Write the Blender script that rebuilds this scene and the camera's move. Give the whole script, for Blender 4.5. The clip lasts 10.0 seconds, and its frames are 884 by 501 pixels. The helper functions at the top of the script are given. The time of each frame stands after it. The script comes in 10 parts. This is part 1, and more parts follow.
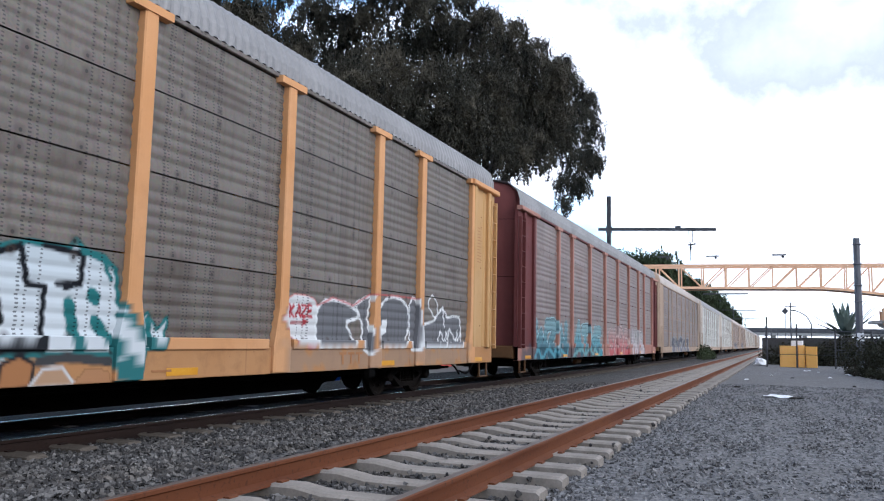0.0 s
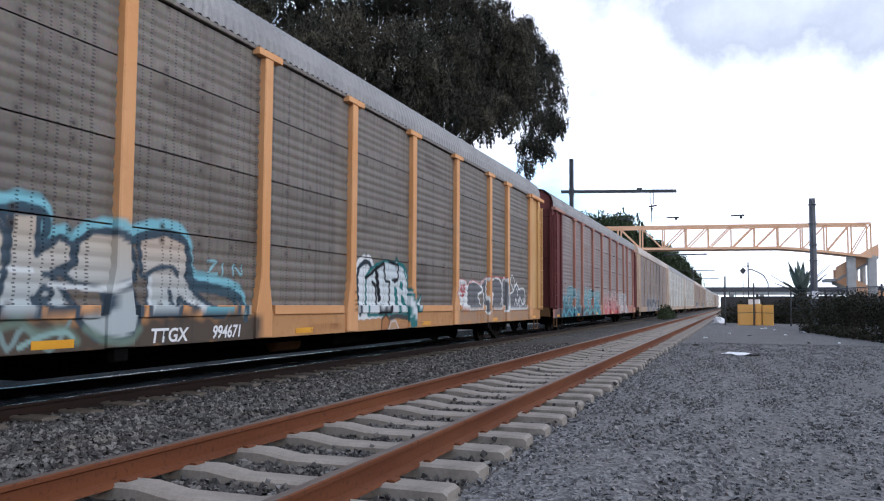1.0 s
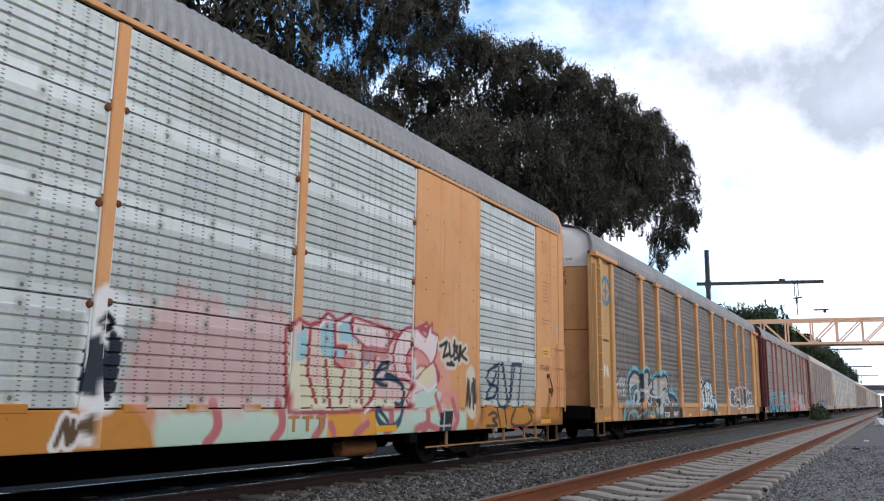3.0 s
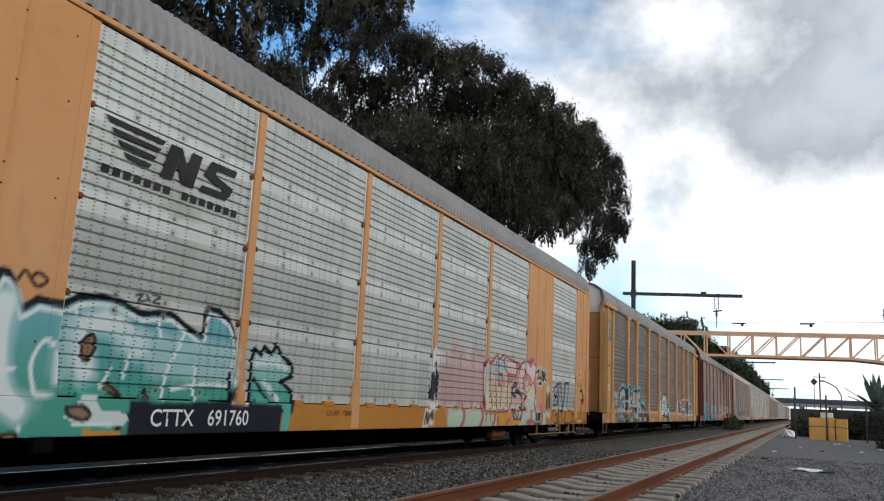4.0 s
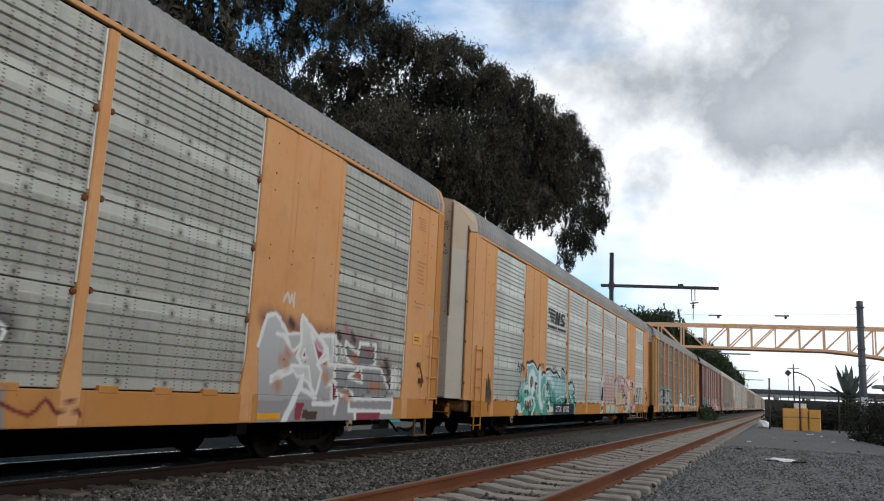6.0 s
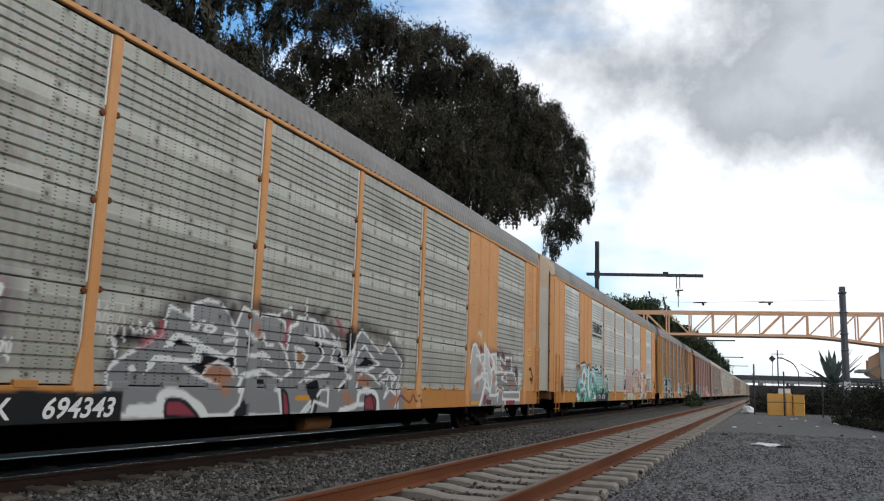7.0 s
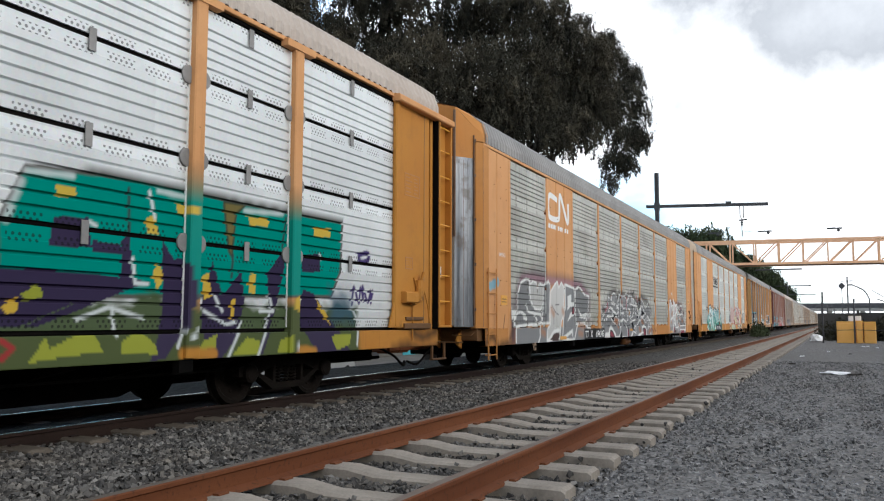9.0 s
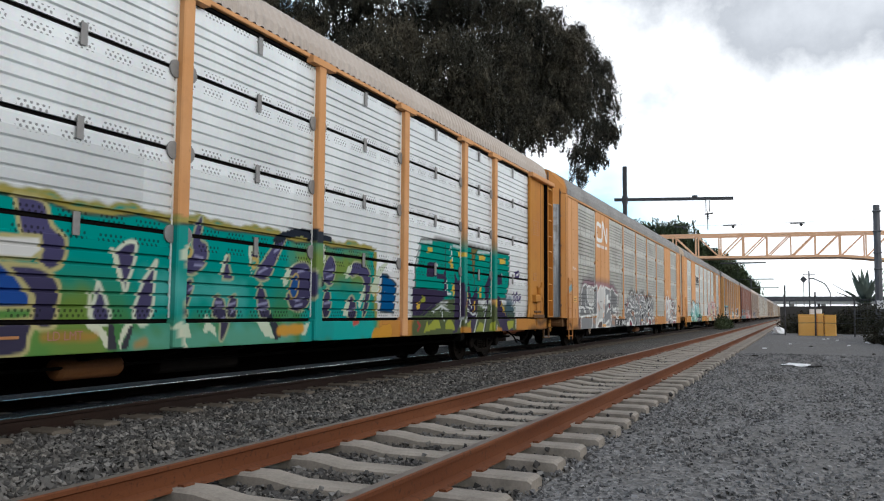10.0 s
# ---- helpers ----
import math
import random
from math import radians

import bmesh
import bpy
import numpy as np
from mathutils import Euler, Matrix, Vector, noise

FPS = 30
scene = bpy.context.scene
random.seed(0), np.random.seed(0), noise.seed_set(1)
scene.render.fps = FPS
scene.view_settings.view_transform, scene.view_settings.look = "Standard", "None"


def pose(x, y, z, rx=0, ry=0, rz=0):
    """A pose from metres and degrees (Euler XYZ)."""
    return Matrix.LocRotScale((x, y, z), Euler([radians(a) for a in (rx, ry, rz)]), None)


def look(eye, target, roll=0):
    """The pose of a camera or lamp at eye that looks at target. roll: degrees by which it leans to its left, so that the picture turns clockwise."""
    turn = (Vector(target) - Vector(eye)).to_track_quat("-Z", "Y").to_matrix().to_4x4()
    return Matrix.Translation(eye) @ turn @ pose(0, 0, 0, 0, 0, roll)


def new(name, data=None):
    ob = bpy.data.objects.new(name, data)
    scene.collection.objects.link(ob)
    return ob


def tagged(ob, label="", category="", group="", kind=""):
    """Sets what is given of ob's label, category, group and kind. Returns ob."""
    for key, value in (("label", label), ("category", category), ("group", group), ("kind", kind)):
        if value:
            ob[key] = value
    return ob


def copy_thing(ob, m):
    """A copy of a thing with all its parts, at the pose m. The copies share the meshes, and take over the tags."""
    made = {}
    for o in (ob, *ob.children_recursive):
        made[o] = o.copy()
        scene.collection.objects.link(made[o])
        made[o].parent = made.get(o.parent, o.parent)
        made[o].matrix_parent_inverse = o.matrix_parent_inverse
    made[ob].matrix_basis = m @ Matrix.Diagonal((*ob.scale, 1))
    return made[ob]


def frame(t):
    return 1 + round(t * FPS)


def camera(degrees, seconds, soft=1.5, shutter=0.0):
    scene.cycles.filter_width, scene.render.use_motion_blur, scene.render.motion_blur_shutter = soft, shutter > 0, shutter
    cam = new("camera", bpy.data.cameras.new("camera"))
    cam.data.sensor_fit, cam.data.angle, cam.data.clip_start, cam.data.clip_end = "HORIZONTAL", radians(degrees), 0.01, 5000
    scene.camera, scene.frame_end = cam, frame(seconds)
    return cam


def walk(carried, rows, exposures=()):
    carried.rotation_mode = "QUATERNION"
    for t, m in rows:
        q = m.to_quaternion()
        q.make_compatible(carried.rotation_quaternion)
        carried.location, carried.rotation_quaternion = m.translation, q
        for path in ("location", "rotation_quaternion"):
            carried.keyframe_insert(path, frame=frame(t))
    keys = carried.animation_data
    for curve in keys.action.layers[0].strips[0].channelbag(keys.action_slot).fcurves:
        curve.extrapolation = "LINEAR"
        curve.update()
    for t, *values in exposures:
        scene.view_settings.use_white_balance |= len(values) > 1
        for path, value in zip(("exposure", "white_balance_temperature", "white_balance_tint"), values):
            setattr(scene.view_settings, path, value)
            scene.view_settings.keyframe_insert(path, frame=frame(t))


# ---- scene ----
EYE = (0.0, 0.0, 1.156)


def aim(yaw, pitch, roll):
    """The camera's pose from yaw (to the left of the track's heading), pitch and lean, in degrees."""
    a, b = radians(yaw), radians(pitch)
    ahead = Vector((-math.sin(a) * math.cos(b), math.cos(a) * math.cos(b), math.sin(b)))
    return look(EYE, Vector(EYE) + ahead * 10, roll)


cam = camera(57.51, 10.0, soft=1.15, shutter=0.03)
TURNS = [
    (0, 22.54, 6.33, 1.16),
    (0.3, 21.09, 6.04, 1.52),
    (0.5, 21.12, 6.66, 2.35),
    (0.8, 19.56, 5.05, 1.04),
    (1, 19.93, 3.79, 0.31),
    (1.2, 20.82, 3.96, 0.85),
    (1.5, 24.70, 6.09, 1.99),
    (1.7, 26.26, 7.39, 1.60),
    (2, 27.56, 9.09, 1.36),
    (2.2, 29.46, 9.40, 1.37),
    (2.5, 30.52, 10.20, 1.48),
    (2.7, 30.14, 10.20, 0.82),
    (3.8, 25.65, 10.90, 3.36),
    (4, 24.37, 10.53, 2.80),
    (4.2, 23.75, 10.11, 2.08),
    (4.5, 23.49, 10.67, 1.64),
    (4.7, 23.36, 10.64, 1.98),
    (5, 24.23, 10.62, 3.10),
    (5.2, 23.97, 11.29, 2.43),
    (5.5, 24.32, 11.74, 1.95),
    (5.7, 23.95, 10.94, 2.30),
    (6.8, 20.94, 9.42, 2.90),
    (7, 21.80, 9.37, 1.93),
    (7.2, 22.39, 8.96, 0.81),
    (7.5, 23.26, 8.47, -0.39),
    (7.7, 24.55, 7.96, -0.83),
    (8, 25.67, 6.42, -1.12),
    (8.2, 26.13, 5.97, -0.98),
    (8.5, 26.31, 5.36, -0.33),
    (8.7, 26.80, 5.13, -0.16),
    (9, 25.82, 5.02, 0.16),
    (9.2, 25.05, 5.33, -0.86),
    (9.5, 22.57, 4.48, -1.77),
    (9.7, 22.03, 3.66, -0.55),
    (10, 23.62, 4.40, 0.45),
]
walk(cam, [(t, aim(a, b, c)) for t, a, b, c in TURNS], exposures=[(0, 0.3, 5580, 13), (0.5, 0.1, 5580, 14), (1.2, 0.05, 5630, 14), (1.5, 0.2, 5580, 13), (2, 0.25, 5530, 14), (2.5, 0.15, 5580, 14), (4, -0.44, 6250, 9), (5, -0.49, 6250, 9), (7, -0.49, 6250, 9), (8, -0.35, 6200, 10), (9, 0, 6250, 9), (10, -0.15, 6250, 9)])

# ---- world and sun ----
world = bpy.data.worlds.new("sky")
scene.world = world
world.use_nodes = True
wn, wl = world.node_tree.nodes, world.node_tree.links
wn.clear()
w_out = wn.new("ShaderNodeOutputWorld")
w_bg = wn.new("ShaderNodeBackground")
w_sky = wn.new("ShaderNodeTexSky")
w_sky.sky_type = "NISHITA"
w_sky.sun_disc = False
SUN_EL, SUN_AZ = 26.0, 105.0  # height, and compass angle from +y towards +x
w_sky.sun_elevation, w_sky.sun_rotation = radians(SUN_EL), radians(SUN_AZ)
w_co = wn.new("ShaderNodeTexCoord")
w_map = wn.new("ShaderNodeMapping")
w_map.inputs["Scale"].default_value = (1.0, 1.0, 2.4)
w_map.inputs["Location"].default_value = (0.35, 0.1, 0.0)
w_n1 = wn.new("ShaderNodeTexNoise")
w_n1.inputs["Scale"].default_value, w_n1.inputs["Detail"].default_value, w_n1.inputs["Roughness"].default_value = 2.1, 7.0, 0.52
w_n2 = wn.new("ShaderNodeTexNoise")
w_n2.inputs["Scale"].default_value, w_n2.inputs["Detail"].default_value, w_n2.inputs["Roughness"].default_value = 4.2, 9.0, 0.58
w_cover = wn.new("ShaderNodeValToRGB")  # cloud cover
w_cover.color_ramp.elements[0].position, w_cover.color_ramp.elements[1].position = 0.41, 0.57
w_tone = wn.new("ShaderNodeValToRGB")  # white to grey cloud
w_tone.color_ramp.elements[0].position, w_tone.color_ramp.elements[1].position = 0.69, 0.83
w_glare = w_tone.color_ramp.elements.new(0.40)
w_glare.color = (15.5, 15.6, 15.8, 1)
w_glare = w_tone.color_ramp.elements.new(0.02)
w_glare.color = (48.0, 47.0, 45.0, 1)
w_tone.color_ramp.elements[2].color = (15.0, 15.1, 15.3, 1)
w_tone.color_ramp.elements[3].color = (6.8, 7.1, 7.6, 1)
w_thick = w_tone.color_ramp.elements.new(0.75)
w_thick.color = (11.0, 11.2, 11.5, 1)
w_thick = w_tone.color_ramp.elements.new(0.96)
w_thick.color = (9.0, 9.3, 9.8, 1)
w_up, w_lift = wn.new("ShaderNodeSeparateXYZ"), wn.new("ShaderNodeMath")  # thicker, greyer cloud overhead
w_lift.operation = "MULTIPLY_ADD"
w_lift.inputs[1].default_value = 0.9
w_blue = wn.new("ShaderNodeVectorMath")  # the clear sky as the camera sees it, a deep cyan
w_blue.operation = "MULTIPLY"
w_blue.inputs[1].default_value = (1.75, 2.55, 2.9)
w_mix = wn.new("ShaderNodeMixRGB")
w_part, w_shift = wn.new("ShaderNodeSeparateXYZ"), wn.new("ShaderNodeMath")  # the cloud breaks up towards the street
w_shift.operation = "MULTIPLY_ADD"
w_shift.inputs[1].default_value, w_shift.inputs[2].default_value = 0.24, 0.085
w_shift2 = wn.new("ShaderNodeMath")
w_shift2.operation = "ADD"
w_shift2.use_clamp = True
w_bright = wn.new("ShaderNodeMath")  # the cloud is thin and bright towards the sun
w_bright.operation = "MULTIPLY_ADD"
w_bright.inputs[1].default_value = -1.0
w_side, w_off = wn.new("ShaderNodeMath"), wn.new("ShaderNodeMath")
w_side.operation, w_off.operation = "MULTIPLY", "SUBTRACT"
w_off.inputs[1].default_value = 0.6
w_bg.inputs["Strength"].default_value = 0.1
for a, b in ((w_co.outputs["Generated"], w_map.inputs["Vector"]), (w_map.outputs[0], w_n1.inputs["Vector"]),
             (w_co.outputs["Generated"], w_n2.inputs["Vector"]), (w_co.outputs["Generated"], w_part.inputs[0]), (w_part.outputs["X"], w_shift.inputs[0]), (w_n1.outputs[0], w_shift2.inputs[0]), (w_shift.outputs[0], w_shift2.inputs[1]), (w_shift2.outputs[0], w_cover.inputs[0]), (w_up.outputs["Z"], w_lift.inputs[0]), (w_part.outputs["X"], w_side.inputs[0]), (w_part.outputs["X"], w_off.inputs[0]), (w_off.outputs[0], w_side.inputs[1]), (w_side.outputs[0], w_bright.inputs[0]), (w_n2.outputs[0], w_bright.inputs[2]), (w_bright.outputs[0], w_lift.inputs[2]), (w_lift.outputs[0], w_tone.inputs[0]), (w_co.outputs["Generated"], w_up.inputs[0]),
             (w_cover.outputs[0], w_mix.inputs[0]), (w_sky.outputs[0], w_blue.inputs[0]), (w_blue.outputs[0], w_mix.inputs[1]), (w_tone.outputs[0], w_mix.inputs[2]),
             (w_mix.outputs[0], w_bg.inputs[0]), (w_bg.outputs[0], w_out.inputs[0])):
    wl.new(a, b)
sun_data = bpy.data.lights.new("sun", "SUN")
sun_data.energy, sun_data.angle, sun_data.color = 1.15, radians(12), (1.0, 0.95, 0.88)
sun = new("sun", sun_data)
sun.matrix_world = look((0, 0, 0), (-math.sin(radians(SUN_AZ)) * math.cos(radians(SUN_EL)),
                                    -math.cos(radians(SUN_AZ)) * math.cos(radians(SUN_EL)), -math.sin(radians(SUN_EL))))
sun.location = (60, 30, 80)


# ---- materials ----
class Nodes:
    """A node material, with short calls for the nodes that it needs."""

    def __init__(self, name, rough=0.7, metal=0.0, spec=0.25):
        self.m = bpy.data.materials.new(name)
        self.m.use_nodes = True
        self.t = self.m.node_tree
        self.b = self.t.nodes["Principled BSDF"]
        self.b.inputs["Roughness"].default_value = rough
        self.b.inputs["Metallic"].default_value = metal
        self.b.inputs["Specular IOR Level"].default_value = spec

    def put(self, kind, **values):
        n = self.t.nodes.new(kind)
        for key, v in values.items():
            if key == "op":
                n.operation = v
            elif key == "blend":
                n.blend_type = v
        return n

    def join(self, a, b):
        self.t.links.new(a, b)

    def feed(self, socket, v):
        if isinstance(v, bpy.types.NodeSocket):
            self.join(v, socket)
        elif isinstance(v, tuple):
            socket.default_value = (*v[:3], 1) if len(socket.default_value) == 4 else v[:3]
        else:
            socket.default_value = v

    def math(self, op, a, b=0.0, c=None):
        n = self.put("ShaderNodeMath", op=op)
        self.feed(n.inputs[0], a)
        self.feed(n.inputs[1], b)
        if c is not None:
            self.feed(n.inputs[2], c)
        return n.outputs[0]

    def mix(self, f, a, b, blend="MIX"):
        n = self.put("ShaderNodeMixRGB", blend=blend)
        for s, v in zip(n.inputs, (f, a, b)):
            self.feed(s, v)
        return n.outputs[0]

    def coords(self, which="Object", scale=(1, 1, 1)):
        n = self.put("ShaderNodeTexCoord")
        p = self.put("ShaderNodeMapping")
        p.inputs["Scale"].default_value = scale
        self.join(n.outputs[which], p.inputs[0])
        return p.outputs[0]

    def noise(self, scale, detail=4.0, rough=0.55, co=None, stretch=(1, 1, 1), which="Object"):
        n = self.put("ShaderNodeTexNoise")
        n.inputs["Scale"].default_value, n.inputs["Detail"].default_value, n.inputs["Roughness"].default_value = scale, detail, rough
        self.join(co or self.coords(which, stretch), n.inputs["Vector"])
        return n.outputs[0]

    def voronoi(self, scale, out="Distance", stretch=(1, 1, 1)):
        n = self.put("ShaderNodeTexVoronoi")
        n.inputs["Scale"].default_value = scale
        self.join(self.coords("Object", stretch), n.inputs["Vector"])
        return n.outputs[out]

    def step(self, v, lo, hi):
        n = self.put("ShaderNodeMapRange")
        n.inputs["From Min"].default_value, n.inputs["From Max"].default_value = lo, hi
        self.join(v, n.inputs["Value"])
        return n.outputs[0]

    def xyz(self):
        n = self.put("ShaderNodeSeparateXYZ")
        self.join(self.coords(), n.inputs[0])
        return n.outputs

    def random(self):
        return self.put("ShaderNodeObjectInfo").outputs["Random"]

    def island(self):
        return self.put("ShaderNodeNewGeometry").outputs["Random Per Island"]

    def colour(self, v):
        self.feed(self.b.inputs["Base Color"], v)
        return self

    def rough(self, v):
        self.feed(self.b.inputs["Roughness"], v)
        return self

    def bump(self, v, strength=0.3, distance=0.01):
        n = self.put("ShaderNodeBump")
        n.inputs["Strength"].default_value, n.inputs["Distance"].default_value = strength, distance
        self.join(v, n.inputs["Height"])
        self.join(n.outputs[0], self.b.inputs["Normal"])
        return self


def plain(name, c1, c2, rough=0.75, metal=0.0, scale=6.0, bump=0.15, stretch=(1, 1, 1), spec=0.25):
    """A surface that varies between two colours at two scales, with fine relief."""
    n = Nodes(name, rough, metal, spec)
    big, fine = n.noise(scale * 0.25, 4, stretch=stretch), n.noise(scale * 5, 5, stretch=stretch)
    f = n.math("ADD", n.math("MULTIPLY", big, 0.65), n.math("MULTIPLY", fine, 0.35))
    n.colour(n.mix(n.step(f, 0.36, 0.64), c1, c2)).bump(fine, bump, 0.01)
    return n.m


def sprayed(n, base):
    """Lets the spray paint of the mesh's own colours lie over the base colour."""
    a = n.put("ShaderNodeAttribute")
    a.attribute_name = "spray"
    k = n.put("ShaderNodeAttribute")
    k.attribute_name = "cover"
    worn = n.math("MULTIPLY", k.outputs["Fac"], n.step(n.noise(9, 5, 0.7), 0.14, 0.30))
    return n.mix(worn, base, a.outputs["Color"])


def car_paint(name, base, faded, rust=(0.16, 0.07, 0.035), grime=0.5, rough=0.5, soot=0.0):
    """Weathered enamel on steel: fading in large patches, faint runs of dirt, rust spots and scuffs."""
    n = Nodes(name, rough, 0.0, 0.22)
    fade, grain = n.noise(0.7, 5), n.noise(38, 4)
    c = n.mix(n.step(fade, 0.35, 0.68), base, faded)
    cloud = n.noise(2.6, 6, 0.65)
    c = n.mix(n.math("MULTIPLY", n.step(cloud, 0.52, 0.80), grime * 0.5), c, rust)
    # single runs of dirt, only here and there
    run = n.math("MULTIPLY", n.step(n.noise(1.0, 3, 0.6, stretch=(9, 9, 0.28)), 0.60, 0.74), n.step(n.noise(0.9, 3), 0.50, 0.66))
    c = n.mix(n.math("MULTIPLY", run, grime * 0.9), c, tuple(v * 0.7 for v in rust))
    spots = n.math("MULTIPLY", n.step(n.noise(8, 6, 0.7), 0.66, 0.73), 0.35 + 0.6 * grime)
    c = n.mix(spots, c, tuple(v * 0.6 for v in rust))
    scuff = n.math("MULTIPLY", n.step(n.noise(5, 6, 0.75, stretch=(1, 0.35, 1)), 0.66, 0.76), 0.28)
    c = n.mix(scuff, c, tuple(min(0.8, v * 1.25 + 0.05) for v in faded))
    if soot:  # oily blotches of brake dust
        blot = n.step(n.noise(1.7, 6, 0.68, stretch=(1, 1, 0.7)), 0.54, 0.70)
        c = n.mix(n.math("MULTIPLY", blot, soot), c, (0.022, 0.012, 0.007))
    c = n.mix(n.math("MULTIPLY", grain, 0.10), c, (0.08, 0.07, 0.06))
    n.colour(sprayed(n, c)).bump(n.math("ADD", n.math("MULTIPLY", grain, 0.3), cloud), 0.10, 0.010)
    n.rough(n.step(fade, -0.9, 1.1))
    return n.m


def sheet_metal(name, base, stain, holes, grime, metal, rough, bolts=True):
    """Galvanised side screens: perforated in columns, bolted along the board seams, stained."""
    n = Nodes(name, rough, metal)
    _, u, z = n.xyz()
    spangle = n.voronoi(30, "Color")
    cloud = n.noise(0.8, 5)
    c = n.mix(n.step(cloud, 0.3, 0.7), base, tuple(v * 0.78 for v in base))
    c = n.mix(0.10, c, spangle, "OVERLAY")
    board = n.put("ShaderNodeTexWhiteNoise")  # each sheet has weathered in its own way
    board.noise_dimensions = "2D"
    both = n.put("ShaderNodeCombineXYZ")
    n.join(n.math("FLOOR", n.math("DIVIDE", n.math("ADD", u, 58.5), 2.97)), both.inputs[0])
    n.join(n.math("FLOOR", n.math("DIVIDE", n.math("ADD", z, 8.9), 0.99)), both.inputs[1])
    n.join(both.outputs[0], board.inputs["Vector"])
    c = n.mix(n.math("MULTIPLY", board.outputs["Value"], 0.42), c, tuple(v * 0.5 for v in base))
    streak = n.noise(1.0, 5, 0.62, stretch=(7, 7, 0.22))
    c = n.mix(n.math("MULTIPLY", n.step(streak, 0.46, 0.75), grime), c, stain)
    patch = n.math("MULTIPLY", n.step(n.noise(0.55, 3, stretch=(1, 1, 1.6)), 0.58, 0.66), grime)
    c = n.mix(patch, c, stain)
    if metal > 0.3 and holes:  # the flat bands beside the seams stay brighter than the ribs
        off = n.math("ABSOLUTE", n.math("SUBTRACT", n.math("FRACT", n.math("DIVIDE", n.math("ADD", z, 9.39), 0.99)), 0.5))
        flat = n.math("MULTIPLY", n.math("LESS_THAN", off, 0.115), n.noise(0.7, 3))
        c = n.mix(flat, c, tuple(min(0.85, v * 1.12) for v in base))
    dots = None
    for pu, ru, pz, rz, keep in holes:  # column pitch, half width, row pitch, half height, which columns
        du = n.math("LESS_THAN", n.math("ABSOLUTE", n.math("SUBTRACT", n.math("FRACT", n.math("DIVIDE", n.math("ADD", u, 50), pu)), 0.5)), ru / pu)
        dz = n.math("LESS_THAN", n.math("ABSOLUTE", n.math("SUBTRACT", n.math("FRACT", n.math("DIVIDE", n.math("ADD", z, 10), pz)), 0.5)), rz / pz)
        cell = n.put("ShaderNodeTexWhiteNoise")
        cell.noise_dimensions = "1D"
        n.join(n.math("FLOOR", n.math("DIVIDE", n.math("ADD", u, 50), pu)), cell.inputs["W"])
        on = n.math("LESS_THAN", cell.outputs["Value"], keep)
        d = n.math("MULTIPLY", n.math("MULTIPLY", du, dz), on)
        dots = d if dots is None else n.math("MAXIMUM", dots, d)
    if dots is None:  # staggered round holes in groups, in the flat bands beside the seams
        shift = n.math("MULTIPLY", n.math("GREATER_THAN", n.math("FRACT", n.math("DIVIDE", n.math("ADD", z, 10), 0.10)), 0.5), 0.035)
        du = n.math("MULTIPLY", n.math("SUBTRACT", n.math("FRACT", n.math("DIVIDE", n.math("ADD", n.math("ADD", u, 50), shift), 0.07)), 0.5), 0.07)
        dz = n.math("MULTIPLY", n.math("SUBTRACT", n.math("FRACT", n.math("DIVIDE", n.math("ADD", z, 10), 0.05)), 0.5), 0.05)
        r = n.math("ADD", n.math("POWER", du, 2.0), n.math("POWER", dz, 2.0))
        seam = n.math("ABSOLUTE", n.math("SUBTRACT", n.math("FRACT", n.math("DIVIDE", n.math("ADD", z, 9.39), 0.99)), 0.5))
        band = n.math("MULTIPLY", n.math("LESS_THAN", seam, 0.15), n.math("GREATER_THAN", seam, 0.05))
        group = n.math("LESS_THAN", n.math("FRACT", n.math("DIVIDE", n.math("ADD", u, 50), 0.52)), 0.72)
        dots = n.math("MULTIPLY", n.math("MULTIPLY", n.math("LESS_THAN", r, 0.017 ** 2), band), group)
    c = sprayed(n, c)
    k = n.put("ShaderNodeAttribute")
    k.attribute_name = "cover"
    coat = k.outputs["Fac"]
    if bolts:  # two rows of bolt heads at each seam
        du = n.math("ABSOLUTE", n.math("SUBTRACT", n.math("FRACT", n.math("DIVIDE", n.math("ADD", u, 50), 0.74)), 0.5))
        dz = n.math("SUBTRACT", n.math("ABSOLUTE", n.math("SUBTRACT", n.math("FRACT", n.math("DIVIDE", n.math("ADD", z, 9.39), 0.99)), 0.5)), 0.085)
        r = n.math("ADD", n.math("POWER", n.math("MULTIPLY", du, 0.74), 2.0), n.math("POWER", n.math("MULTIPLY", dz, 0.99), 2.0))
        bolt = n.math("LESS_THAN", r, 0.022 ** 2)
        halo = n.math("MULTIPLY", n.step(r, 0.006, 0.0), 0.6)
        c = n.mix(halo, c, stain)
        dots = n.math("MAXIMUM", dots, bolt)
    c = n.mix(n.math("MULTIPLY", dots, 0.7), c, (0.012, 0.012, 0.014))
    n.colour(c)
    n.feed(n.b.inputs["Metallic"], n.math("MULTIPLY", n.math("SUBTRACT", 1.0, n.math("MAXIMUM", n.math("MAXIMUM", dots, coat), n.math("MULTIPLY", streak, 0.7))), metal))
    # spray paint lies matt on the bright metal
    n.feed(n.b.inputs["Specular IOR Level"], n.math("SUBTRACT", 0.45, n.math("MULTIPLY", coat, 0.38)))
    n.rough(n.math("ADD", rough, n.math("MULTIPLY", coat, 0.9 - rough)))
    n.bump(n.noise(60, 3), 0.06, 0.004)
    return n.m


